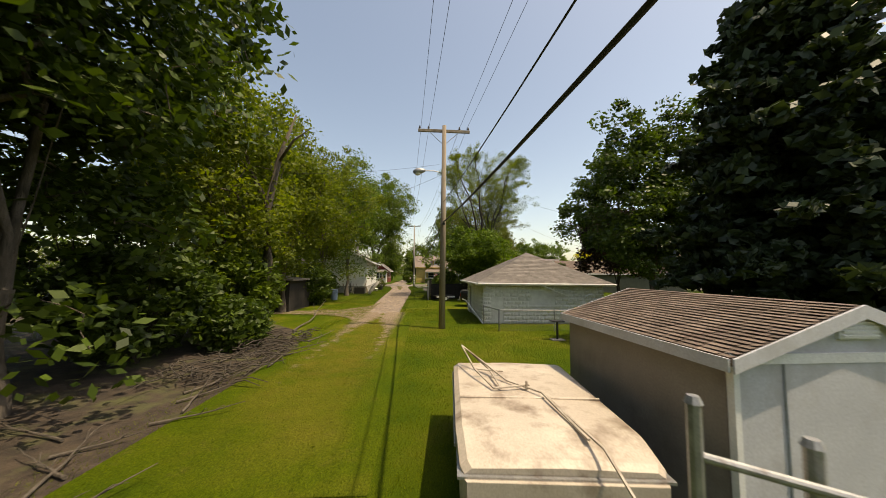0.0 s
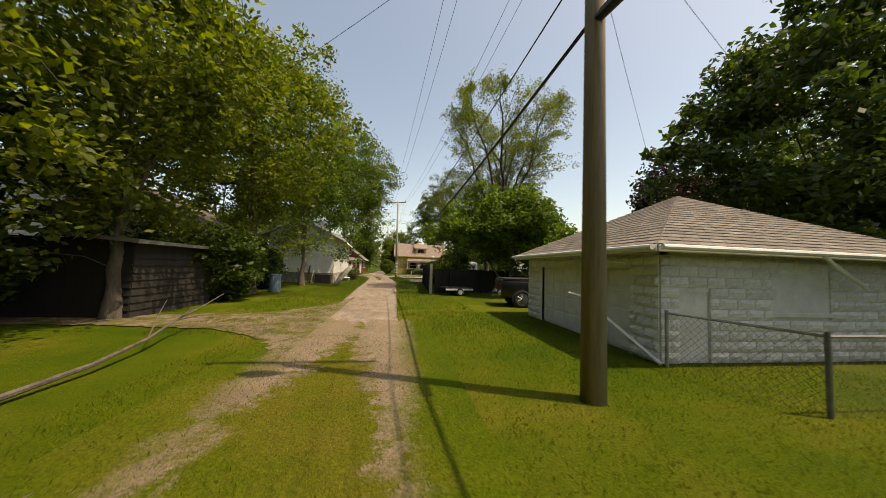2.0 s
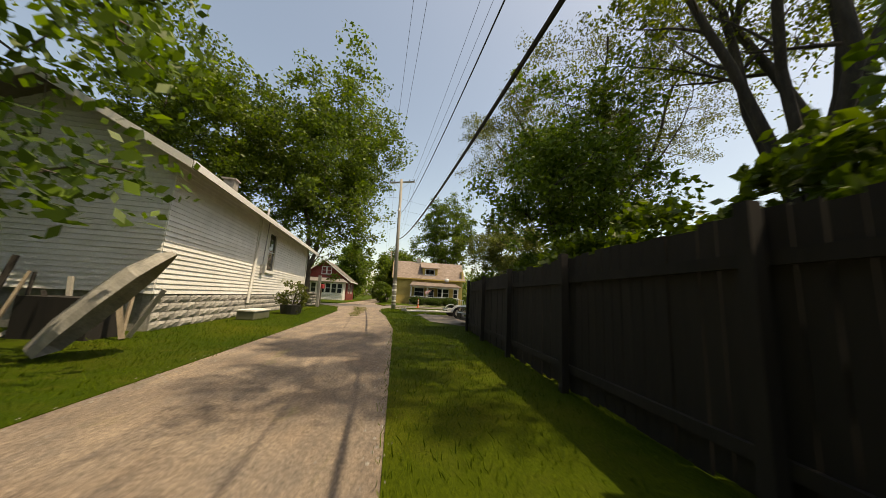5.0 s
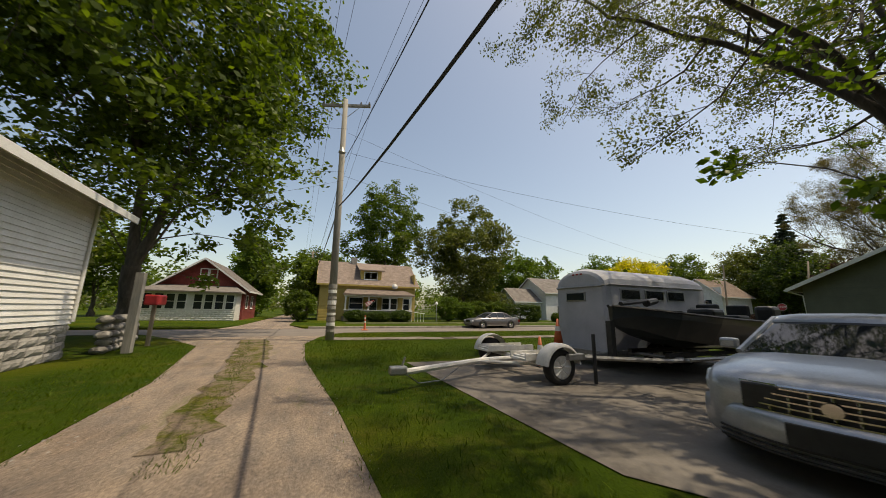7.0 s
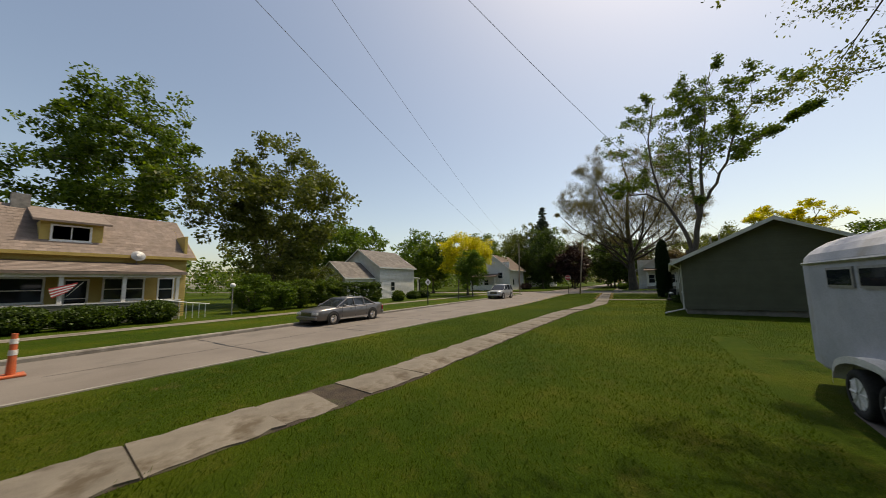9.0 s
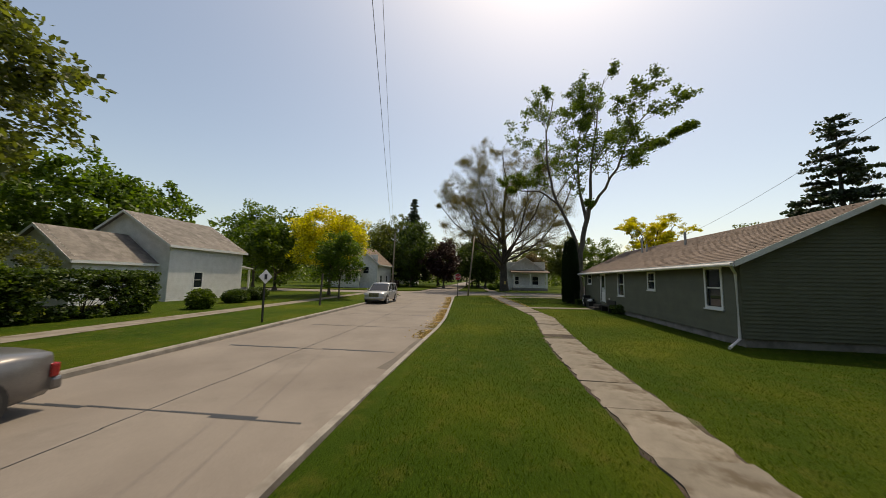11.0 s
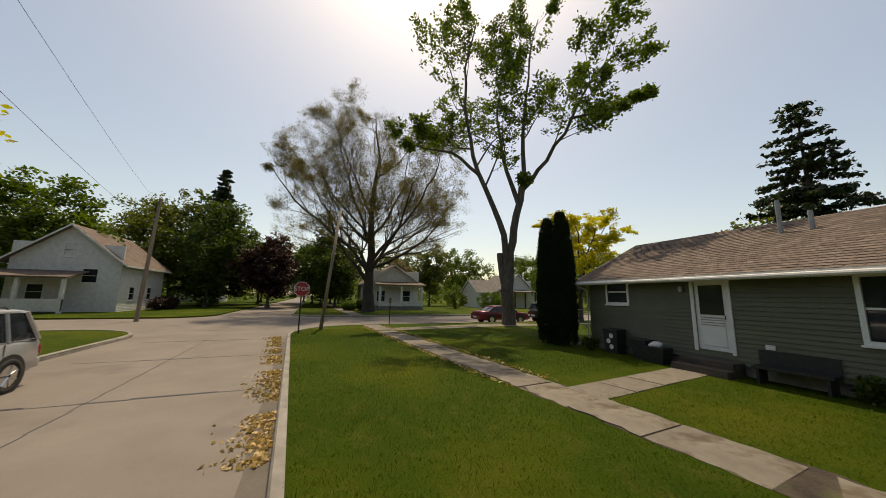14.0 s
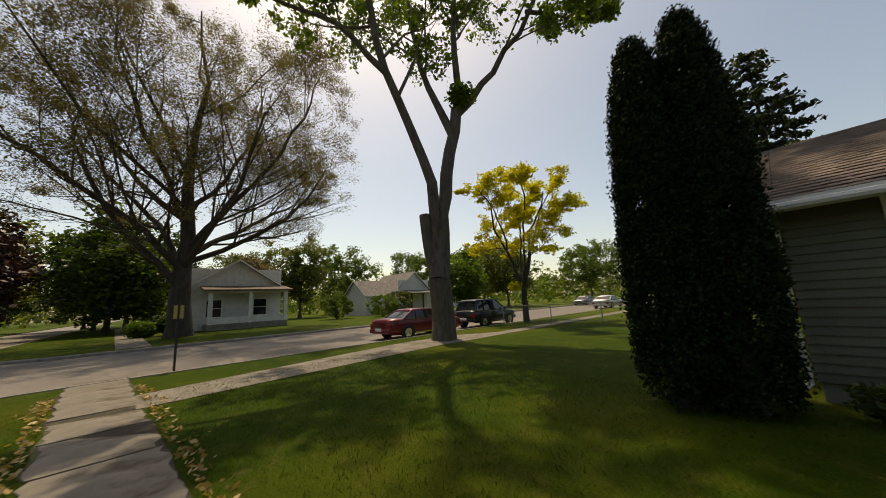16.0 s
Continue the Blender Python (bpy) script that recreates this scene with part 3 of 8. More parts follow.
def shrub(name, label, x, y, rx, ry, h, seed, leaf="leaf_dark", clumps=60, per=90, size=0.06, spread=0.28, category="shrub", group="", box_like=False):
    rng = np.random.default_rng(seed)
    root = thing(name, label, category, pose(x, y, 0), group)
    p = rng.normal(0, 1, (clumps * 3, 3))
    if box_like:
        p = rng.uniform(-1, 1, (clumps * 3, 3))
        face = rng.integers(0, 3, len(p))
        p[np.arange(len(p)), face] = np.sign(p[np.arange(len(p)), face])
    else:
        p /= np.linalg.norm(p, axis=1, keepdims=True)
        p *= (0.55 + 0.45 * rng.random((len(p), 1)) ** 0.4)
    p = p * np.array((rx, ry, h * 0.5)) * 0.88 + np.array((0, 0, h * 0.5))
    p = p[p[:, 2] > 0.08][:clumps]
    quads("foliage", leaf_cards(rng, p, per, spread, size), leaf, root)
    bm = bmesh.new()
    for q in p[::max(1, len(p) // 16)]:
        tube(bm, [(0, 0, -0.05), (q[0] * 0.4, q[1] * 0.4, q[2] * 0.5), tuple(q)], [0.03, 0.018, 0.006], 4)
    part("stem", bm, "bark_dark", root)
    return root


# ---- ground and roads ----
def near_kerb(x):
    return 64.2 + 0.05 * max(x - 29, 0) + 0.4 * min(max((26 - x) / 10, 0), 1)


def far_kerb(x):
    return 70.2 + 0.035 * max(x, 0)


def arc(cx, cy, r, a0, a1, n=8):
    return [(cx + r * math.cos(radians(a0 + (a1 - a0) * i / n)), cy + r * math.sin(radians(a0 + (a1 - a0) * i / n))) for i in range(n + 1)]


FAR = 700
XW, XE = 54.6, 65.0                                    # kerbs of the cross street
alley_left = [(-1.2, 20), (-1.25, 25), (-1.7, 35), (-2.0, 45), (-2.4, 53), (-3.4, 59), (-5.2, 62.2), (-7.0, near_kerb(0))]
alley_right = [(1.2, 20), (1.05, 23), (1.05, 30), (1.05, 44), (0.6, 50.5), (0.1, 55), (0.0, 59), (0.6, 62), (1.9, near_kerb(2))]
corner_sw = arc(XW - 4.5, near_kerb(50) - 4.5, 4.5, 90, 0)
lawns = [
    [(-FAR, -FAR), (XW, -FAR), (XW, 20), (1.2, 20), (-1.2, 20), (-FAR, 20)],
    [(-FAR, 20)] + alley_left + [(-FAR, near_kerb(0))],
    alley_right + [(29, near_kerb(29))] + corner_sw + [(XW, 20)],
    [(-FAR, far_kerb(0)), (-5.4, far_kerb(0)), (-4.6, 73), (-4.4, 150), (-4.4, FAR), (-FAR, FAR)],
    [(-1.2, 150), (-1.4, 73), (-0.4, far_kerb(0)), (25, far_kerb(25))] + arc(XW - 4, far_kerb(50) + 4, 4, -90, 0) + [(XW, FAR), (-1.2, FAR)],
    [(XE, -FAR), (FAR, -FAR), (FAR, near_kerb(65))] + arc(XE + 4, near_kerb(65) - 4, 4, 90, 180)[::1] ,
    [(XE, FAR)] + arc(XE + 4, far_kerb(65) + 4, 4, 180, 270) + [(FAR, far_kerb(65)), (FAR, FAR)],
]
bm = bmesh.new()
for outline in lawns:
    f = poly(bm, [(x, y, 0) for x, y in outline])
    f.normal_update()
    if f.normal.z < 0:
        f.normal_flip()
    edge = bmesh.ops.extrude_edge_only(bm, edges=list(f.edges))
    bmesh.ops.translate(bm, vec=(0, 0, -0.35), verts=[g for g in edge["geom"] if isinstance(g, bmesh.types.BMVert)])
tagged(obj("ground", bm, "grass"), "mown green lawn with dry yellow patches", "lawn", kind="structure")

road = obj("road", sheet([(-FAR, 60), (FAR, 60), (FAR, 78), (-FAR, 78)], -0.12), "road")
tagged(road, "worn tan concrete street with cracks and stains", "road", kind="structure")
cross = obj("road_cross", sheet([(XW - 5, -FAR), (XE + 5, -FAR), (XE + 5, FAR), (XW - 5, FAR)], -0.124), "road")
tagged(cross, "worn tan concrete cross street", "road", kind="structure")


def ribbon(left, right, zs, mat, name, label):
    bm = bmesh.new()
    n = len(left)
    rows = []
    for (a, b, z) in zip(left, right, zs):
        rows.append([bm.verts.new((a[0] + (b[0] - a[0]) * k / 8, a[1] + (b[1] - a[1]) * k / 8, z + (0.02 * math.sin(k / 8 * math.pi) if 0 < k < 8 else 0))) for k in range(9)])
    for r0, r1 in zip(rows, rows[1:]):
        for k in range(8):
            bm.faces.new((r0[k], r0[k + 1], r1[k + 1], r1[k]))
    return tagged(obj(name, bm, mat), label, "alley", kind="structure")


def along(line, y):
    for (x0, y0), (x1, y1) in zip(line, line[1:]):
        if y0 <= y <= y1:
            return x0 + (x1 - x0) * (y - y0) / (y1 - y0)
    return line[-1][0] if y > line[-1][1] else line[0][0]


ys = [20, 21.5, 23, 26, 30, 35, 40, 45, 50, 53, 56, 59, 61, 62.5, 63.9]
ribbon([(along(alley_left, y) - 0.15, y) for y in ys], [(along(alley_right, y) + 0.15, y) for y in ys],
       [-0.012 if y < 60 else -0.012 - 0.1 * (y - 60) / 3.9 for y in ys], "gravel", "alley", "packed tan gravel alley with grassy edges")
ribbon([(-6, 69.9), (-4.6, 73), (-4.4, 90), (-4.4, 160)], [(-0.2, 69.9), (-1.4, 73), (-1.2, 90), (-1.2, 160)], [-0.11, -0.02, -0.012, -0.012],
       "gravel", "alley_north", "packed tan gravel alley between two houses")


def kerb(name, line, inward):
    """A concrete kerb along a line: a real step with a rounded lip."""
    bm = bmesh.new()
    rows = []
    for i, (x, y) in enumerate(line):
        a, b = Vector(line[max(i - 1, 0)]), Vector(line[min(i + 1, len(line) - 1)])
        d = (b - a).normalized()
        n = Vector((-d.y, d.x)) * inward
        rows.append([bm.verts.new((x + n.x * o, y + n.y * o, z)) for o, z in ((-0.03, -0.2), (-0.02, -0.02), (0.01, 0.02), (0.14, 0.025), (0.15, -0.05))])
    for r0, r1 in zip(rows, rows[1:]):
        for k in range(4):
            bm.faces.new((r0[k], r0[k + 1], r1[k + 1], r1[k]))
    bmesh.ops.recalc_face_normals(bm, faces=bm.faces)
    return tagged(obj(name, bm, "kerb"), "worn grey concrete kerb beside the street", "kerb", kind="structure")


kerb("kerb_south", [(3.0 + i * 1.9, near_kerb(3 + i * 1.9)) for i in range(25)] + corner_sw + [(XW, y) for y in range(58, -60, -6)], -1)
kerb("kerb_north", [(x, far_kerb(x)) for x in range(0, 50, 3)] + arc(XW - 4, far_kerb(50) + 4, 4, -90, 0) + [(XW, y) for y in range(80, 200, 8)], 1)
kerb("kerb_west", [(-200 + i * 8, near_kerb(0)) for i in range(25)], -1)
kerb("kerb_east", [(XE, y) for y in range(-60, 60, 6)] + arc(XE + 4, near_kerb(65) - 4, 4, 180, 90) + [(x, near_kerb(65)) for x in range(70, 200, 8)], -1)


# ---- building helpers ----
def wall_bm(L, H, t, holes=(), z0=0.0):
    """A wall along x from 0 to L, outside at y = 0, with holes (x0, x1, z0, z1) right through it."""
    bm = bmesh.new()
    xs = sorted({0.0, L, *[v for h in holes for v in h[:2]]})
    zs = sorted({z0, H, *[v for h in holes for v in h[2:]]})
    for a, b in zip(xs, xs[1:]):
        for c, d in zip(zs, zs[1:]):
            mx, mz = (a + b) / 2, (c + d) / 2
            if not any(h[0] < mx < h[1] and h[2] < mz < h[3] for h in holes):
                box(bm, a, b, 0, t, c, d)
    bmesh.ops.remove_doubles(bm, verts=bm.verts, dist=0.0005)
    return bm


def spans(L, z0, z1, holes):
    cuts = [(h[0], h[1]) for h in holes if h[2] < z1 - 0.01 and h[3] > z0 + 0.01]
    out, x = [], 0.0
    for a, b in sorted(cuts):
        if a > x:
            out.append((x, a))
        x = max(x, b)
    if x < L:
        out.append((x, L))
    return out


def board(bm, x0, x1, z, h, lip=0.03):
    v = [bm.verts.new(p) for x in (x0, x1) for p in ((x, -lip, z), (x, -0.004, z + h), (x, 0.01, z + h), (x, 0.01, z))]
    bm.faces.new((v[0], v[4], v[5], v[1]))
    bm.faces.new((v[3], v[7], v[4], v[0]))
    bm.faces.new((v[1], v[5], v[6], v[2]))
    bm.faces.new((v[0], v[1], v[2], v[3]))
    bm.faces.new((v[7], v[6], v[5], v[4]))


def siding(parent, m, L, z0, z1, expo, mat, holes=(), single=False, gable=None):
    """Lapped boards on a wall. gable: (centre, top z) clips the boards to a triangle above z1."""
    joined = bmesh.new()
    z = z0
    top = gable[1] if gable else z1
    while z < top - 0.02:
        h = min(expo, top - z)
        for a, b in spans(L, z, z + h, holes):
            if gable and z + h > z1:
                f = 1 - (z + h * 0.6 - z1) / (gable[1] - z1)
                a, b = max(a, gable[0] - f * gable[0]), min(b, gable[0] + f * (L - gable[0]))
            if b - a < 0.05:
                continue
            if single:
                bm = bmesh.new()
                board(bm, a, b, z, h)
                part("board", bm, mat, parent).matrix_local = m
            else:
                board(joined, a, b, z, h)
        z += expo
    if single:
        joined.free()
        return None
    ob = part("siding", joined, mat, parent)
    ob.matrix_local = m
    return ob


def window(parent, m, x0, x1, z0, z1, frame_mat="door_white", rails=1, bars=0, name="window", trim=0.09, sill=True, glass="glass"):
    """A framed window in a wall's hole: frame, sash rail, pane and sill."""
    bm = bmesh.new()
    t = trim
    for a, b, c, d in ((x0 - t, x0, z0 - t, z1 + t), (x1, x1 + t, z0 - t, z1 + t), (x0, x1, z1, z1 + t), (x0, x1, z0 - t, z0)):
        box(bm, a, b, -0.045, 0.06, c, d)
    for k in range(rails):
        zz = z0 + (z1 - z0) * (k + 1) / (rails + 1)
        box(bm, x0, x1, 0.0, 0.05, zz - 0.025, zz + 0.025)
    for k in range(bars):
        xx = x0 + (x1 - x0) * (k + 1) / (bars + 1)
        box(bm, xx - 0.02, xx + 0.02, 0.0, 0.05, z0, z1)
    w = part(name, bm, frame_mat, parent)
    w.matrix_local = m
    part("pane", boxed(x0, x1, 0.03, 0.04, z0, z1), glass, w)
    if sill:
        part("sill", boxed(x0 - t - 0.03, x1 + t + 0.03, -0.09, 0.0, z0 - t - 0.045, z0 - t), frame_mat, w)
    return w


def roof_slab(bm, pts, thick=0.12):
    poly(bm, pts, thick, (0, 0, -1))


def shingles(parent, p0, p1, p3, p2, rows, tab, mat, seed=0):
    """Courses of overlapping tabs on the slope from the eave p0-p1 up to the ridge p3-p2."""
    rng = np.random.default_rng(seed)
    p0, p1, p2, p3 = (np.array(p, float) for p in (p0, p1, p2, p3))
    nrm = np.cross(p1 - p0, p3 - p0)
    if np.linalg.norm(p3 - p0) < 1e-6:
        nrm = np.cross(p1 - p0, p2 - p0)
    nrm /= np.linalg.norm(nrm)
    if nrm[2] < 0:
        nrm = -nrm
    out = []
    for i in range(rows):
        a0, a1 = p0 + (p3 - p0) * i / rows, p1 + (p2 - p1) * i / rows
        b0, b1 = p0 + (p3 - p0) * min(1, (i + 1.12) / rows), p1 + (p2 - p1) * min(1, (i + 1.12) / rows)
        L = np.linalg.norm(a1 - a0)
        n = max(1, int(L / tab))
        sh = rng.random() / n
        for k in range(n + 1):
            u0, u1 = max(0, k / n - sh), min(1, (k + 1) / n - sh - 0.012 / max(L, 0.1))
            if u1 <= u0:
                continue
            lift = 0.02 + 0.006 * rng.random()
            out += [a0 + (a1 - a0) * u0 + nrm * lift, a0 + (a1 - a0) * u1 + nrm * lift, b0 + (b1 - b0) * u1 + nrm * 0.006, b0 + (b1 - b0) * u0 + nrm * 0.006]
    ob = quads("shingles", np.array(out), mat, parent)
    ob["kind"] = "stuff"
    return ob


def gable_roof(parent, x0, x1, y0, y1, eave, ridge, mat, axis="x", over=0.35, rows=16, tab=0.3, trim="door_white", seed=1, thick=0.12):
    """Two slopes, the ridge along axis, over the box x0..x1, y0..y1, with fascia boards."""
    cx, cy = (x0 + x1) / 2, (y0 + y1) / 2
    half = (y1 - y0) / 2 if axis == "x" else (x1 - x0) / 2
    drop = over * (ridge - eave) / half
    e = eave - drop
    if axis == "x":
        a, b = x0 - over, x1 + over
        slopes = [((a, y0 - over, e), (b, y0 - over, e), (a, cy, ridge), (b, cy, ridge)), ((b, y1 + over, e), (a, y1 + over, e), (b, cy, ridge), (a, cy, ridge))]
    else:
        a, b = y0 - over, y1 + over
        slopes = [((x0 - over, b, e), (x0 - over, a, e), (cx, b, ridge), (cx, a, ridge)), ((x1 + over, a, e), (x1 + over, b, e), (cx, a, ridge), (cx, b, ridge))]
    bm = bmesh.new()
    for p0, p1, p3, p2 in slopes:
        roof_slab(bm, [p0, p1, p2, p3], thick)
    r = part("roof", bm, mat, parent)
    for i, (p0, p1, p3, p2) in enumerate(slopes):
        shingles(r, p0, p1, p3, p2, rows, tab, mat, seed + i)
        bm = bmesh.new()
        d = (Vector(p1) - Vector(p0)).normalized()
        n = d.cross(Vector((0, 0, 1)))
        v0, v1 = Vector(p0) + n * 0.012, Vector(p1) + n * 0.012
        poly(bm, [v0 + Vector((0, 0, 0.01)), v1 + Vector((0, 0, 0.01)), v1 - Vector((0, 0, thick + 0.05)), v0 - Vector((0, 0, thick + 0.05))], 0.02, n)
        part("fascia", bm, trim, r)
        for s, q in ((p0, p3), (p1, p2)):
            bm = bmesh.new()
            o = d * (0.012 if s is p1 else -0.012)
            a_, b_ = Vector(s) + o, Vector(q) + o
            poly(bm, [a_ + Vector((0, 0, 0.01)), b_ + Vector((0, 0, 0.01)), b_ - Vector((0, 0, thick + 0.06)), a_ - Vector((0, 0, thick + 0.06))], 0.02, d if s is p1 else -d)
            part("rake_board", bm, trim, r)
    return r


def gable_end(parent, name, m, L, z0, z1, mat, t=0.15):
    bm = bmesh.new()
    poly(bm, [(0, 0, z0), (L, 0, z0), (L / 2, 0, z1)], t, (0, 1, 0))
    ob = part(name, bm, mat, parent)
    ob.matrix_local = m
    return ob


def facing(side, x0, x1, y0, y1):
    """The pose and length of a wall's own frame on one side of a box."""
    return {"s": (pose(x0, y0, 0), x1 - x0), "n": (pose(x1, y1, 0, 0, 0, 180), x1 - x0),
            "e": (pose(x1, y0, 0, 0, 0, 90), y1 - y0), "w": (pose(x0, y1, 0, 0, 0, -90), y1 - y0)}[side]


def shell(parent, x0, x1, y0, y1, H, mat, board_mat=None, expo=0.12, holes=None, z0=0.0, single=(), base=0.0, gables=None, t=0.16):
    """Four walls with holes and, where given, lapped boards. gables: {side: ridge z}."""
    holes = holes or {}
    gables = gables or {}
    for s in "snew":
        m, L = facing(s, x0, x1, y0, y1)
        hs = holes.get(s, [])
        inset = t if s in "ew" else 0.0
        w = part("wall", wall_bm(L, H, t, hs, z0), mat, parent)
        w.matrix_local = m
        if s in gables:
            gable_end(parent, "gable", m, L, H, gables[s], mat, t)
        if board_mat:
            siding(w if s in single else parent, Matrix.Identity(4) if s in single else m, L, z0 + base, H, expo, board_mat, hs, s in single, (L / 2, gables[s]) if s in gables else None)


# ---- utility poles and wires ----
def utility_pole(name, label, x, y, h, r, arm=2.5, mat="pole_wood", lean=0.0, lamp=0, arm_z=None, turn=0.0):
    root = thing(name, label, "utility pole", pose(x, y, 0, 0, lean, turn))
    part("pole", rodded((0, 0, -0.3), (0, 0, h), r, r * 0.62, 14), mat, root, smooth=True)
    az = arm_z or h - 0.25
    if arm:
        part("crossarm", boxed(-arm / 2, arm / 2, r * 0.7, r * 0.7 + 0.1, az - 0.07, az + 0.07, bevel=0.01), mat, root)
        bm = bmesh.new()
        for s in (-1, 1):
            tube(bm, [(s * arm * 0.28, r * 0.7 + 0.05, az - 0.07), (0, r * 0.65, az - 0.75)], 0.015, 5)
        part("arm_brace", bm, "metal", root)
        for k in (-0.47, -0.3, 0.3, 0.47):
            bm = bmesh.new()
            rod(bm, (arm * k, r + 0.02, az + 0.07), (arm * k, r + 0.02, az + 0.15), 0.02, 0.02, 6)
            rod(bm, (arm * k, r + 0.02, az + 0.13), (arm * k, r + 0.02, az + 0.24), 0.055, 0.035, 8)
            part("insulator", bm, "black", root)
    if lamp:
        z = lamp
        bm = bmesh.new()
        tube(bm, [(-r * 0.5, 0, z), (-0.5, -0.02, z + 0.08), (-1.0, -0.03, z + 0.07)], 0.025, 6)
        a = part("lamp_arm", bm, "metal", root)
        bm = bmesh.new()
        tube(bm, [(-0.9, -0.03, z + 0.09), (-1.05, -0.03, z + 0.07), (-1.3, -0.03, z + 0.03), (-1.5, -0.03, z - 0.02)], [0.05, 0.12, 0.17, 0.07], 10)
        head = part("lamp_head", bm, "metal", root, "grey cobra street lamp head", True)
        bm = bmesh.new()
        bmesh.ops.create_uvsphere(bm, u_segments=10, v_segments=6, radius=0.14)
        bmesh.ops.scale(bm, vec=(1.1, 0.9, 0.7), verts=bm.verts)
        bmesh.ops.translate(bm, vec=(-1.28, -0.03, z - 0.08), verts=bm.verts)
        part("lens", bm, "white", head, smooth=True)
    return root


def wire(a, b, sag, r=0.012, label="thin black overhead wire", n=16):
    bm = bmesh.new()
    a, b = Vector(a), Vector(b)
    pts = []
    for i in range(n + 1):
        f = i / n
        p = a.lerp(b, f)
        p.z -= sag * 4 * f * (1 - f)
        pts.append(p)
    tube(bm, pts, r, 5)
    return tagged(obj("overhead_wire", bm, "wire"), label, "wire", "overhead wires")


P1, P2, P3, P0 = (3.5, 16.2), (0.95, 60.3), (-0.6, 104.0), (5.4, -26.0)
utility_pole("utility_pole", "tall weathered wooden utility pole with street lamp", *P1, 9.95, 0.16, 2.6, "pole_wood", lamp=7.55, arm_z=9.75)
utility_pole("utility_pole", "tall grey wooden utility pole beside the street", *P2, 11.55, 0.18, 2.4, "pole_grey", lean=-0.8, arm_z=11.35, turn=-20)
utility_pole("utility_pole", "distant wooden utility pole along the alley", *P3, 11.0, 0.17, 2.4, "pole_wood")
utility_pole("utility_pole", "wooden utility pole at the alley's end", *P0, 10.0, 0.16, 2.4, "pole_wood")
for (xa, ya), (xb, yb), za, zb in ((P0, P1, 9.8, 9.9), (P1, P2, 9.9, 11.45), (P2, P3, 11.45, 10.9)):
    for k in (-1.15, -0.75, 0.78, 1.15):
        wire((xa + k, ya, za), (xb + k, yb, zb), 0.9, 0.007)
for a, b, low, r, lb in (((5.1, -26, 5.4), (3.5, 16.25, 5.1), 0.9, 0.03, "thick black overhead telephone cable"), ((3.5, 16.25, 5.1), (0.9, 60.2, 6.0), 1.6, 0.03, "thick black overhead telephone cable"), ((0.9, 60.4, 6.0), (-0.6, 104, 6.2), 0.8, 0.03, "thick black overhead telephone cable"),
                         ((5.3, -26, 6.4), (3.5, 16.25, 6.1), 1.0, 0.014, "thin black overhead wire"), ((3.5, 16.25, 6.1), (1.0, 60.2, 8.4), 1.6, 0.014, "thin black overhead wire"), ((1.0, 60.4, 8.4), (-0.5, 104, 8.2), 1.0, 0.014, "thin black overhead wire")):
    wire(a, b, low, r, lb)
part_splice = thing("cable_splice", "black splice case on the telephone cable", "cable box", pose(3.48, 15.95, 5.0))
part("case", rodded((0.02, -0.3, -0.06), (0.0, 0.25, 0.0), 0.07, 0.06, 10), "black", part_splice)


# ---- white clapboard house by the alley ----
wh = thing("clapboard_house", "white clapboard house on a grey rock-faced block base", "house", pose(-4.45, 41, 0, 0, 0, 4.0))
WH_D = 15.8
wh_win = (7.35, 8.35, 1.95, 3.7)
shell(wh, -5.2, 0, 0, WH_D, 4.25, "siding_white", "siding_white", 0.125, {"e": [wh_win]}, z0=0.85, single=("e",), gables={"s": 5.6, "n": 5.6})
gable_roof(wh, -5.2, 0, 0, WH_D, 4.25, 5.6, "shingle_grey", "y", 0.66, 14, 0.35)
window(wh, facing("e", -5.2, 0, 0, WH_D)[0], *wh_win)
m_e = facing("e", -5.2, 0, 0, WH_D)[0]
part("corner_board", boxed(5.75, 5.95, -0.05, 0.01, 0.85, 4.1), "white", wh).matrix_local = m_e
part("downpipe", rodded((5.5, -0.09, 0.5), (6.0, -0.09, 4.0), 0.05), "white", wh).matrix_local = m_e
bm = boxed(6.55, 6.85, -0.14, -0.02, 1.75, 2.15, bevel=0.02)
part("electric_meter", bm, "metal", wh).matrix_local = m_e
part("conduit", rodded((6.7, -0.06, 2.15), (6.9, -0.06, 4.1), 0.02, sides=6), "metal", wh).matrix_local = m_e
bm = boxed(-2.75, -2.25, 8.3, 8.8, 4.9, 6.35)
box(bm, -2.82, -2.18, 8.23, 8.87, 6.35, 6.43)
part("chimney", bm, "stone", wh)
part("vent_pipe", rodded((-0.9, 9.5, 4.7), (-0.9, 9.5, 5.35), 0.05), "white", wh)
part("gutter_pipe", rodded((0.06, WH_D - 0.05, 0.9), (0.06, WH_D - 0.05, 4.0), 0.04), "white", wh)
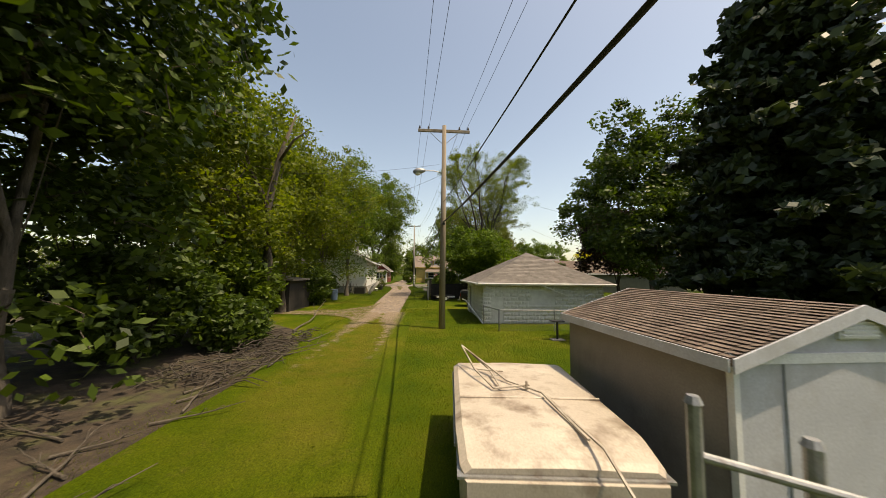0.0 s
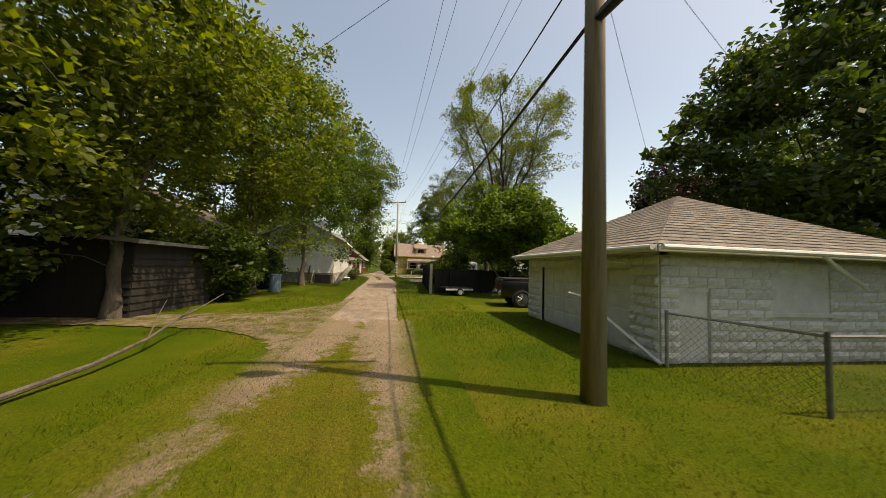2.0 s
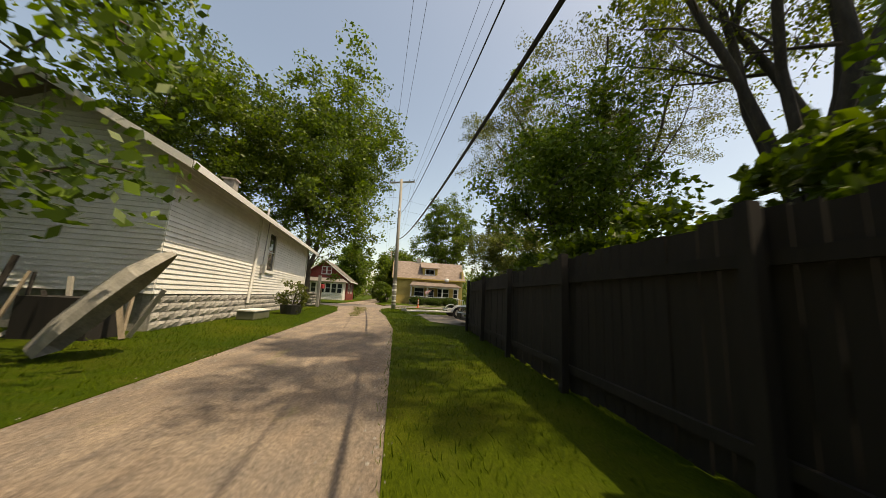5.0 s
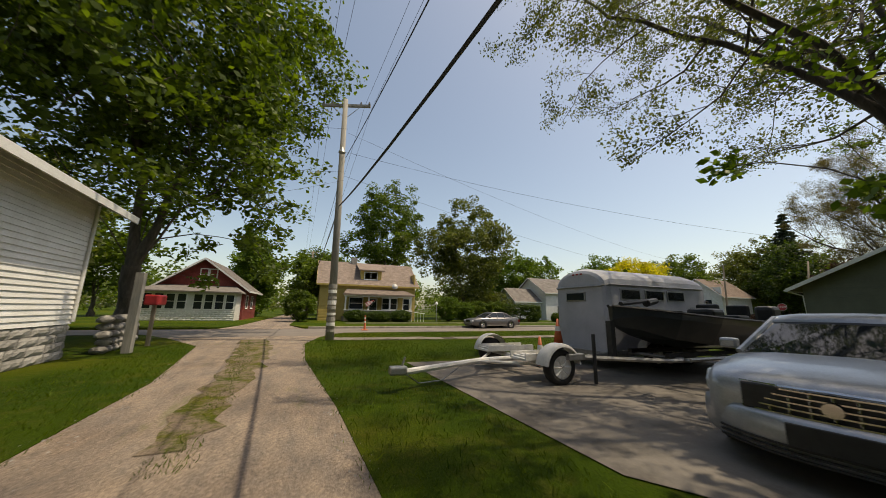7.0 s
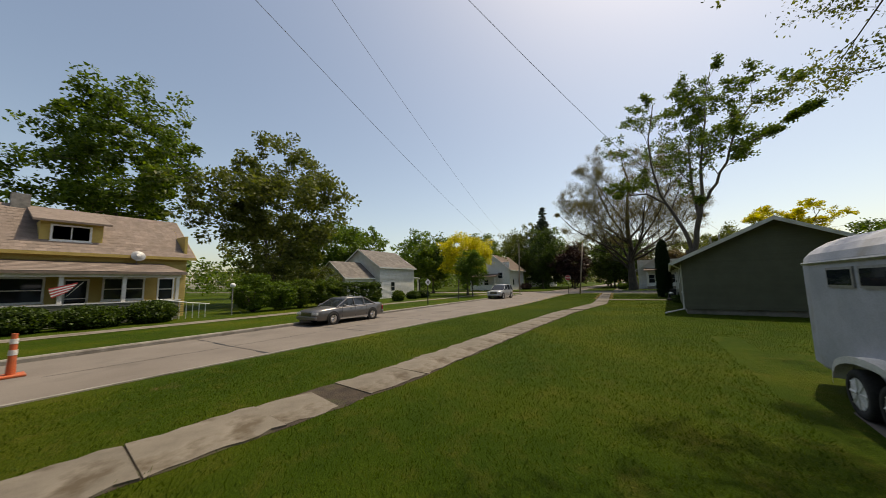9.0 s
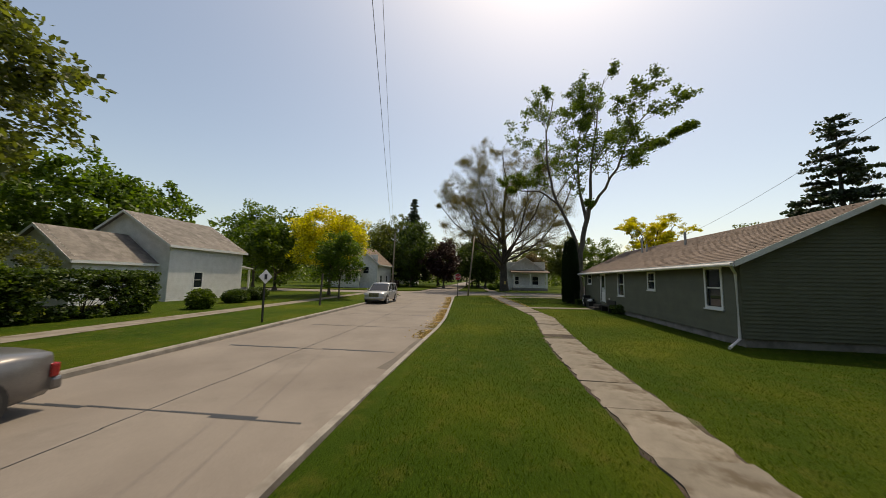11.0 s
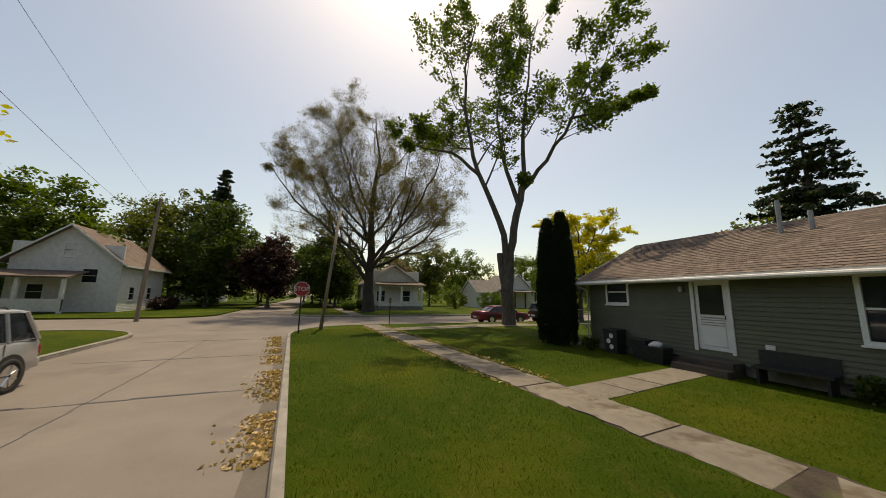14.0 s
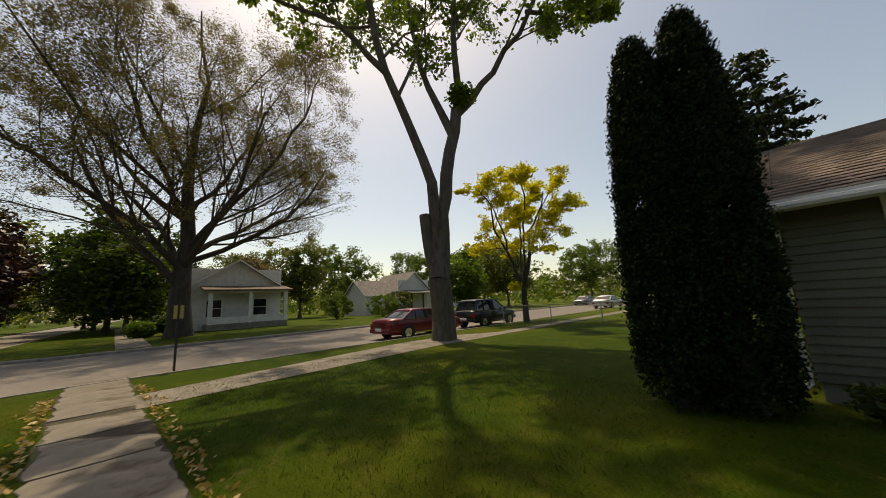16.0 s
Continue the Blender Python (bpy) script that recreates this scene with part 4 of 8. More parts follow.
# rock-faced block base, block by block
def rock_block(seed, L, H, D=0.2, n=5, amp=0.035):
    rng = np.random.default_rng(seed)
    bm = bmesh.new()
    rows = []
    for j in range(4):
        rows.append([bm.verts.new((L * i / n, -0.02 - (amp * (0.4 + rng.random()) if 0 < i < n and 0 < j < 3 else 0), H * j / 3)) for i in range(n + 1)])
    back = [[bm.verts.new((L * i, D, H * j)) for i in (0, 1)] for j in (0, 1)]
    for a, b in zip(rows, rows[1:]):
        for i in range(n):
            bm.faces.new((a[i], a[i + 1], b[i + 1], b[i]))
    bm.faces.new([r[0] for r in rows[::-1]] + [back[0][0], back[1][0]])
    bm.faces.new([r[-1] for r in rows] + [back[1][1], back[0][1]])
    bm.faces.new(rows[-1] + [back[1][1], back[1][0]])
    bm.faces.new(rows[0][::-1] + [back[0][0], back[0][1]])
    return bm


def block_wall(parent, m, L, z0, courses, bl, bh, mat, holes=(), seeds=4, joint=0.012):
    """Rock-faced blocks laid in courses, each an object of its own."""
    kinds = {}
    rng = random.Random(5)
    for c in range(courses):
        z = z0 + c * bh
        for a, b in spans(L, z, z + bh, holes):
            x = a - (bl / 2 if c % 2 else 0)
            while x < b - 0.03:
                u0, u1 = max(x, a), min(x + bl, b)
                if u1 - u0 > 0.06:
                    key = (round(u1 - u0, 2), rng.randrange(seeds))
                    mm = m @ pose(u0 + joint / 2, 0, z + joint / 2)
                    if key not in kinds:
                        ob = part("block", rock_block(hash(key[0]) % 97 + key[1], u1 - u0 - joint, bh - joint), mat, parent)
                        ob.matrix_local = mm
                        kinds[key] = ob
                    else:
                        share("block", kinds[key], parent, mm)
                x += bl


base = part("foundation", wall_bm(WH_D - 0.1, 0.85, 0.15), "block_grey", wh)
base.matrix_local = m_e @ pose(0.05, 0.06, 0)
block_wall(base, Matrix.Translation((0, -0.04, 0)), WH_D - 0.1, 0.0, 4, 0.6, 0.21, "block_grey", [(12.2, 12.9, 0.2, 0.7)])
for s, (a, b, c, d) in (("s", (-5.2, 0, 0.1, 0.3)), ("w", (-5.2, -5.0, 0.1, WH_D)), ("n", (-5.2, 0, WH_D - 0.3, WH_D - 0.1))):
    part("foundation", boxed(a, b, c, d, -0.1, 0.85), "block_grey", wh)
part("crawl_vent", boxed(12.2, 12.9, -0.02, 0.02, 0.2, 0.7), "white", wh).matrix_local = m_e

# ---- white block garage ----
gar = thing("block_garage", "white painted concrete block garage with hipped shingle roof", "garage", pose(5.8, 17.65, 0))
GW, GD, GH = 6.55, 5.75, 2.15
g_hole_w = [(1.05, 5.0, -0.01, 1.75)]
g_holes_s = [(0.4, 1.05, 0, 1.32), (2.5, 3.85, 0.95, 1.72)]
for s, hs in (("s", g_holes_s), ("w", g_hole_w), ("n", []), ("e", [])):
    m, L = facing(s, 0, GW, 0, GD)
    w = part("wall", wall_bm(L, GH, 0.18, hs), "block_white", gar)
    w.matrix_local = m
    if s in "sw":
        block_wall(w, Matrix.Translation((0, -0.005, 0)), L, 0.0, 10, 0.4, 0.2, "block_white", hs)
ms, _ = facing("s", 0, GW, 0, GD)
mw, _ = facing("w", 0, GW, 0, GD)
d = part("side_door", boxed(0.4, 1.05, 0.03, 0.08, 0.0, 1.32), "white", gar, "blanked side door painted white")
d.matrix_local = ms
d = part("window_board", boxed(2.5, 3.85, 0.0, 0.05, 0.95, 1.72), "white", gar, "boarded-up window painted white")
d.matrix_local = ms
part("sill", boxed(2.4, 3.95, -0.06, 0.03, 0.88, 0.95), "white", d)
gd = part("garage_door", boxed(1.05, 5.0, 0.06, 0.1, 0.0, 1.75), "white", gar, "wide dirty white panelled garage door")
gd.matrix_local = mw
for r in range(4):
    for c in range(6):
        part("panel", boxed(1.12 + c * 0.65, 1.68 + c * 0.65, 0.045, 0.07, 0.05 + r * 0.43, 0.42 + r * 0.43, bevel=0.012), "white", gd)
part("lintel", boxed(0.95, 5.1, -0.04, 0.06, 1.75, 1.92), "white", gar).matrix_local = mw
part("door_jamb", boxed(0.93, 1.05, -0.03, 0.06, 0, 1.75), "white", gar).matrix_local = mw
part("door_jamb", boxed(5.0, 5.12, -0.03, 0.06, 0, 1.75), "white", gar).matrix_local = mw
o = 0.4
pk = (GW / 2, GD / 2, 3.95)
c4 = [(-o, -o, GH), (GW + o, -o, GH), (GW + o, GD + o, GH), (-o, GD + o, GH)]
bm = bmesh.new()
vs = [bm.verts.new(c) for c in c4]
vb = [bm.verts.new((c[0], c[1], c[2] - 0.1)) for c in c4]
top = bm.verts.new(pk)
for i in range(4):
    bm.faces.new((vs[i], vs[(i + 1) % 4], top))
    bm.faces.new((vb[i], vb[(i + 1) % 4], vs[(i + 1) % 4], vs[i]))
bm.faces.new(vb[::-1])
gr = part("roof", bm, "shingle_grey", gar, "weathered grey-brown shingle hip roof")
for i in range(4):
    shingles(gr, c4[i], c4[(i + 1) % 4], pk, pk, 22, 0.3, "shingle_grey", 20 + i)
for i in range(4):
    a, b = Vector(c4[i]), Vector(c4[(i + 1) % 4])
    n = (b - a).normalized().cross(Vector((0, 0, 1)))
    bm = bmesh.new()
    poly(bm, [a + n * 0.01, b + n * 0.01, b + n * 0.01 - Vector((0, 0, 0.13)), a + n * 0.01 - Vector((0, 0, 0.13))], 0.03, n)
    part("fascia", bm, "white", gr)
    bm = bmesh.new()
    tube(bm, [a + n * 0.1 + Vector((0, 0, -0.05)), b + n * 0.1 + Vector((0, 0, -0.05))], 0.05, 8)
    part("gutter", bm, "white", gr)
bm = bmesh.new()
tube(bm, [(2.9, -0.52, 2.08), (3.2, -0.45, 1.95), (4.5, -0.2, 1.45)], 0.035, 6)
part("downpipe", bm, "white", gar, "loose hanging white downpipe")
bm = bmesh.new()
tube(bm, [(-0.52, 1.9, 2.08), (-0.45, 1.5, 1.95), (-0.2, 0.6, 1.85)], 0.03, 6)
part("downpipe", bm, "white", gar)
bm = bmesh.new()
tube(bm, [(-0.9, 1.4, 1.15), (-0.75, 1.2, 1.1), (-0.02, -0.15, 0.02)], 0.035, 6)
lp = obj("leaning_pipe", bm, "white")
lp.matrix_world = pose(5.75, 17.7, 0)
tagged(lp, "white metal pipe leaning by the garage corner", "pipe")

# ---- sage green ranch house ----
GX0, GX1, GY0, GY1 = 24.0, 42.1, 45.6, 52.85
gh = thing("ranch_house", "sage green sided single-storey house with brown shingle roof", "house", Matrix.Translation((42.1, 52.85, 0)) @ Matrix.Rotation(radians(-3.0), 4, "Z") @ Matrix.Translation((-42.1, -52.85, 0)))
GE, GR = 3.0, 4.75
gh_n = [(4.3, 5.18, 0.58, 2.62), (1.0, 1.9, 1.92, 2.74), (7.68, 8.58, 1.24, 2.6), (11.8, 12.45, 1.74, 2.52), (16.4, 17.2, 1.22, 2.58)]
shell(gh, GX0, GX1, GY0, GY1, GE, "siding_green", "siding_green", 0.125, {"n": gh_n}, z0=0.28, single=("n", "w"), gables={"w": GR, "e": GR})
part("foundation", boxed(GX0 + 0.05, GX1 - 0.05, GY0 + 0.05, GY1 - 0.05, -0.1, 0.3), "kerb", gh)
gable_roof(gh, GX0, GX1, GY0, GY1, GE, GR, "shingle_brown", "x", 0.45, 26, 0.3, trim="white")
gm, _ = facing("n", GX0, GX1, GY0, GY1)
for h in gh_n[1:]:
    window(gh, gm, *h, rails=1 if h[3] - h[2] > 1 else 1)
door = part("front_door", boxed(gh_n[0][0], gh_n[0][1], 0.02, 0.07, 0.58, 2.62), "door_white", gh, "white storm door with half-glass")
door.matrix_local = gm
x0, x1 = gh_n[0][:2]
part("pane", boxed(x0 + 0.12, x1 - 0.12, 0.0, 0.03, 1.62, 2.5), "glass", door)
for k in range(4):
    part("scroll_bar", boxed(x0 + 0.13, x1 - 0.13, -0.012, 0.0, 1.3 + k * 0.075, 1.325 + k * 0.075), "metal", door, "bright metal scroll bar")
part("lower_panel", boxed(x0 + 0.12, x1 - 0.12, 0.0, 0.025, 0.7, 1.5, bevel=0.015), "door_white", door)
part("door_handle", rodded((x1 - 0.08, -0.03, 1.5), (x1 - 0.08, -0.03, 1.62), 0.012, sides=6), "black", door)
bm = bmesh.new()
for a, b, c, d2 in ((x0 - 0.1, x0, 0.52, 2.73), (x1, x1 + 0.1, 0.52, 2.73), (x0, x1, 2.62, 2.73)):
    box(bm, a, b, -0.05, 0.05, c, d2)
part("door_frame", bm, "door_white", gh).matrix_local = gm
part("step", boxed(x0 - 0.25, x1 + 0.25, -0.55, -0.02, -0.05, 0.36, bevel=0.02), "step_wood", gh, "dark weathered wooden step").matrix_local = gm
part("step", boxed(x0 - 0.3, x1 + 0.3, -0.9, -0.55, -0.05, 0.18, bevel=0.02), "step_wood", gh, "dark weathered wooden step").matrix_local = gm
part("porch_light", boxed(x0 - 0.4, x0 - 0.28, -0.16, -0.02, 2.3, 2.5, bevel=0.03), "metal", gh).matrix_local = gm
part("outlet_box", boxed(x1 + 0.75, x1 + 0.95, -0.05, -0.02, 0.8, 0.92), "white", gh).matrix_local = gm
part("gutter", rodded((GX0 - 0.45, GY1 + 0.52, GE - 0.32), (GX1 + 0.45, GY1 + 0.52, GE - 0.32), 0.06, sides=8), "white", gh)
bm = bmesh.new()
tube(bm, [(GX1 + 0.35, GY1 + 0.5, GE - 0.35), (GX1 + 0.06, GY1 + 0.07, GE - 0.6), (GX1 + 0.06, GY1 + 0.07, 0.25), (GX1 + 0.3, GY1 + 0.6, 0.08)], 0.045, 6)
part("downpipe", bm, "white", gh)
bm = bmesh.new()
tube(bm, [(GX0 - 0.35, GY1 + 0.5, GE - 0.35), (GX0 + 0.1, GY1 + 0.07, GE - 0.6), (GX0 + 0.1, GY1 + 0.07, 0.25), (GX0 - 0.7, GY1 + 0.9, 0.08)], 0.045, 6)
part("downpipe", bm, "white", gh)
for vx, vh in ((36.6, 5.25), (35.9, 4.75), (31.4, 4.9)):
    part("vent_pipe", rodded((vx, 50.4, 4.0), (vx, 50.4, vh), 0.06), "metal", gh)

# ---- yellow house across the street ----
yh = thing("yellow_house", "mustard yellow house with tan roof and front porch", "house")
Y0, YX0, YX1, YD = 82.6, 0.75, 11.55, 7.6
y_holes = {"s": [(3.2, 4.6, 1.3, 2.5), (5.4, 6.2, 0.4, 2.4), (6.9, 8.6, 1.3, 2.5), (9.4, 10.1, 1.2, 2.5)], "e": [(2.4, 3.3, 1.2, 2.5), (3.2, 4.2, 4.4, 5.5)]}
shell(yh, YX0, YX1, Y0, Y0 + YD, 4.25, "siding_yellow", "siding_yellow", 0.16, y_holes, gables={"e": 7.0, "w": 7.0})
gable_roof(yh, YX0, YX1, Y0, Y0 + YD, 4.25, 7.0, "shingle_tan", "x", 0.4, 16, 0.4, trim="siding_yellow")
for s in "se":
    for h in y_holes[s]:
        window(yh, facing(s, YX0, YX1, Y0, Y0 + YD)[0], *h)
part("porch_floor", boxed(3.2, 10.5, 80.3, 82.55, -0.1, 0.45), "kerb", yh)
bm = bmesh.new()
roof_slab(bm, [(3.0, 80.0, 2.85), (10.8, 80.0, 2.85), (10.2, 82.6, 3.5), (3.6, 82.6, 3.5)], 0.14)
pr = part("porch_roof", bm, "shingle_tan", yh)
shingles(pr, (3.0, 80.0, 2.85), (10.8, 80.0, 2.85), (3.6, 82.6, 3.5), (10.2, 82.6, 3.5), 8, 0.4, "shingle_tan", 50)
part("porch_beam", boxed(3.15, 10.55, 80.2, 80.4, 2.55, 2.75), "white", yh)
for px in (3.3, 5.7, 8.0, 10.4):
    part("porch_post", boxed(px - 0.08, px + 0.08, 80.22, 80.38, 0.4, 2.6), "white", yh)
bm = bmesh.new()
for i in range(12):
    board(bm, 3.2, 10.5, 0.0 + i * 0.09, 0.09)
kn = part("porch_rail", bm, "siding_green", yh, "grey-green boarded porch rail")
kn.matrix_local = Matrix.Translation((0, 80.2, 0.05))
part("rail_cap", boxed(3.1, 10.6, 80.15, 80.32, 1.13, 1.2), "white", yh)
dm = part("dormer", boxed(5.1, 7.5, 83.2, 86.3, 4.4, 5.75), "siding_yellow", yh)
window(yh, pose(0, 83.2 - 0.03, 0), 5.55, 6.95, 4.75, 5.5, bars=1, rails=0)
bm = bmesh.new()
roof_slab(bm, [(4.8, 82.8, 5.8), (7.8, 82.8, 5.8), (7.8, 86.2, 6.9), (4.8, 86.2, 6.9)], 0.12)
part("dormer_roof", bm, "shingle_tan", yh)
part("chimney", boxed(4.2, 4.9, 86.0, 86.7, 6.4, 7.6), "stone", yh)
bm = bmesh.new()
bmesh.ops.create_cone(bm, cap_ends=True, segments=16, radius1=0.35, radius2=0.1, depth=0.12)
bmesh.ops.rotate(bm, cent=(0, 0, 0), matrix=Matrix.Rotation(radians(65), 3, "X"), verts=bm.verts)
bmesh.ops.translate(bm, vec=(8.9, 82.0, 3.95), verts=bm.verts)
rod(bm, (8.9, 82.1, 3.9), (8.9, 82.4, 3.4), 0.02)
part("satellite_dish", bm, "metal", yh)

# ---- red and white bungalow ----
bu = thing("bungalow", "red and white bungalow with glazed front porch", "house")
BX0, BX1, BY0 = -13.6, -6.4, 83.2
b_side = {"e": [(1.2, 2.2, 1.2, 2.4), (4.0, 5.0, 1.2, 2.4)]}
shell(bu, BX0, BX1, BY0, BY0 + 7.5, 3.3, "siding_red", "siding_red", 0.14, b_side, gables={"s": 6.0, "n": 6.0})
gable_roof(bu, BX0, BX1, BY0, BY0 + 7.5, 3.3, 6.0, "shingle_grey", "y", 0.55, 16, 0.4)
for h in b_side["e"]:
    window(bu, facing("e", BX0, BX1, BY0, BY0 + 7.5)[0], *h)
window(bu, pose(BX0, BY0 - 0.03, 0), 3.3, 3.85, 3.9, 4.9, rails=1)
window(bu, pose(BX0, BY0 - 0.03, 0), 4.05, 4.6, 3.9, 4.9, rails=1)
PX0, PX1, PY0 = -13.9, -6.6, 80.9
pw = [(0.3 + i * 0.83, 0.3 + i * 0.83 + 0.62, 1.05, 2.35) for i in range(4)] + [(4.0 + i * 0.83, 4.0 + i * 0.83 + 0.62, 1.05, 2.35) for i in range(4)]
pwall = part("porch_wall", wall_bm(PX1 - PX0, 2.6, 0.15, pw, 0.9), "white", bu)
pwall.matrix_local = pose(PX0, PY0, 0)
for h in pw:
    window(bu, pose(PX0, PY0, 0), *h, rails=1, sill=False, trim=0.06)
bw = part("porch_base", boxed(0, PX1 - PX0, 0.02, 0.2, -0.1, 0.9), "block_white", bu)
bw.matrix_local = pose(PX0, PY0, 0)
block_wall(bw, Matrix.Identity(4), PX1 - PX0, 0, 5, 0.6, 0.18, "block_white")
part("porch_side", boxed(PX1 - 0.15, PX1, PY0 + 0.2, BY0, -0.1, 2.6), "white", bu)
part("porch_side", boxed(PX0, PX0 + 0.15, PY0 + 0.2, BY0, -0.1, 2.6), "white", bu)
bm = bmesh.new()
roof_slab(bm, [(PX0 - 0.4, PY0 - 0.4, 2.65), (PX1 + 0.4, PY0 - 0.4, 2.65), (PX1 - 0.6, BY0, 3.3), (PX0 + 0.6, BY0, 3.3)], 0.12)
roof_slab(bm, [(PX1 + 0.4, PY0 - 0.4, 2.65), (PX1 + 0.4, BY0, 2.65), (PX1 - 0.6, BY0, 3.3)], 0.12)
roof_slab(bm, [(PX0 - 0.4, BY0, 2.65), (PX0 - 0.4, PY0 - 0.4, 2.65), (PX0 + 0.6, BY0, 3.3)], 0.12)
part("porch_roof", bm, "shingle_grey", bu)


# ---- other houses ----
def plain_house(name, label, x0, x1, y0, y1, eave, ridge, axis, wall, roof, holes, over=0.35, trim="door_white", expo=0.16):
    root = thing(name, label, "house")
    g = {"e": ridge, "w": ridge} if axis == "x" else {"s": ridge, "n": ridge}
    shell(root, x0, x1, y0, y1, eave, wall, wall, expo, holes, gables=g)
    gable_roof(root, x0, x1, y0, y1, eave, ridge, roof, axis, over, 12, 0.5, trim)
    for s, hs in holes.items():
        for h in hs:
            window(root, facing(s, x0, x1, y0, y1)[0], *h)
    return root


w2 = plain_house("white_house", "white sided house with dark grey gable roof", 33.8, 41.2, 85.5, 93.5, 4.4, 6.9, "x", "siding_white", "shingle_grey", {"s": [(2.2, 2.95, 1.0, 2.2)], "e": [(2, 3, 1, 2.2)], "w": []}, 0.3)
shell(w2, 28.9, 33.7, 86.6, 92.0, 3.0, "siding_white", "siding_white", 0.16, {"s": [(0.8, 1.6, 1, 2.1), (2.6, 3.4, 0.3, 2.2), (4.0, 4.6, 1, 2.1)]}, gables={"w": 5.0})
gable_roof(w2, 28.9, 33.7, 86.6, 92.0, 3.0, 5.0, "shingle_grey", "x", 0.3, 10, 0.5)
for h in ((0.8, 1.6, 1, 2.1), (2.6, 3.4, 0.3, 2.2), (4.0, 4.6, 1, 2.1)):
    window(w2, pose(28.9, 86.6, 0), *h)
bm = bmesh.new()
roof_slab(bm, [(41.3, 86.1, 3.1), (43.6, 86.1, 2.8), (43.6, 90.5, 2.8), (41.3, 90.5, 3.1)], 0.12)
part("porch_roof", bm, "door_white", w2)
for py in (86.3, 90.2):
    part("porch_post", boxed(43.3, 43.45, py, py + 0.15, 0, 2.6), "door_white", w2)
part("porch_floor", boxed(41.3, 43.6, 86.1, 90.5, -0.1, 0.35), "kerb", w2)
part("porch_back", boxed(41.28, 41.35, 87.0, 87.9, 0.35, 2.4), "black", w2)

fh = plain_house("cream_house", "cream gabled house with brown roof and porch", 74.0, 84.0, 82.4, 90.5, 5.2, 8.6, "x", "white", "shingle_brown", {"w": [(3.6, 4.5, 5.4, 6.7), (5.2, 6.3, 2.9, 4.2), (1.5, 2.6, 1.2, 2.6)], "s": [(2, 3, 1.2, 2.5), (6, 7, 1.2, 2.5)]}, 0.6)
bm = bmesh.new()
roof_slab(bm, [(71.0, 84.8, 3.3), (73.95, 84.8, 4.0), (73.95, 91.5, 4.0), (71.0, 91.5, 3.3)], 0.15)
part("porch_roof", bm, "shingle_brown", fh)
for py in (85, 88, 91.2):
    part("porch_post", boxed(71.2, 71.45, py, py + 0.25, 0, 3.3), "white", fh)
part("porch_rail", boxed(71.2, 71.4, 85, 91.4, 0.2, 1.3), "white", fh)

ph = plain_house("porch_house", "white cottage with brown roof and pillared porch", 80.2, 90.0, 48.4, 56.6, 4.2, 6.9, "x", "white", "shingle_brown", {"w": [(4.0, 4.7, 4.6, 5.9), (1.6, 2.8, 1.2, 2.8), (5.6, 6.8, 1.2, 2.8)], "s": [(2, 3.2, 1.2, 2.6)]}, 0.5)
part("porch_floor", boxed(77.8, 80.2, 48.4, 55.2, -0.1, 0.55), "kerb", ph)
bm = bmesh.new()
roof_slab(bm, [(77.4, 48.0, 3.7), (80.2, 48.0, 4.2), (80.2, 55.6, 4.2), (77.4, 55.6, 3.7)], 0.16)
part("porch_roof", bm, "shingle_brown", ph)
part("porch_beam", boxed(77.8, 78.1, 48.4, 55.2, 3.4, 3.68), "white", ph)
for py in (48.4, 51.6, 54.8):
    part("porch_pillar", boxed(77.8, 78.15, py, py + 0.35, 0.5, 3.45, bevel=0.02), "white", ph)
part("porch_wall", boxed(77.85, 78.05, 48.4, 55.0, 0.5, 1.15), "white", ph)

h3 = plain_house("white_cottage", "white gabled cottage with dark porch", 85.0, 94.0, 22.5, 29.0, 4.0, 6.9, "x", "siding_white", "shingle_grey", {"w": [(2.8, 3.6, 4.4, 5.5), (0.8, 1.8, 1.2, 2.5)], "n": [(2, 3, 1.2, 2.5)]})
bm = bmesh.new()
roof_slab(bm, [(82.6, 22.8, 3.2), (85, 22.8, 3.7), (85, 28.0, 3.7), (82.6, 28.0, 3.2)], 0.14)
part("porch_roof", bm, "shingle_grey", h3)
shell(h3, 86.0, 93.0, 29.1, 34.4, 3.2, "siding_white", "siding_white", 0.16, gables={"n": 5.6})
gable_roof(h3, 86.0, 93.0, 29.1, 34.4, 3.2, 5.6, "shingle_grey", "y", 0.3, 10, 0.5)
for py in (23.0, 25.4, 27.8):
    part("porch_post", boxed(82.8, 83.0, py, py + 0.2, 0, 3.2), "black", h3)
plain_house("white_cottage", "small white sided house beyond the cross street", 98, 108, 2, 11, 4.5, 7.2, "y", "siding_white", "shingle_grey", {"w": [(2, 3, 1.2, 2.5), (5, 6, 1.2, 2.5)], "n": [(3, 4, 1.2, 2.5)]})
plain_house("far_house", "pale far house behind trees", 118, 128, 84, 92, 3.6, 6.0, "x", "white", "shingle_grey", {"w": [(2, 3, 1.2, 2.4)], "s": [(2, 3, 1.2, 2.4)]})
plain_house("grey_house", "shaded pale house behind the trees", -16.5, -9.5, 26.5, 35.5, 3.4, 5.6, "y", "white", "shingle_grey", {"e": [(1.5, 2.5, 1.2, 2.5), (5, 6, 1.2, 2.5)], "s": [(2, 3, 1.2, 2.5)]})

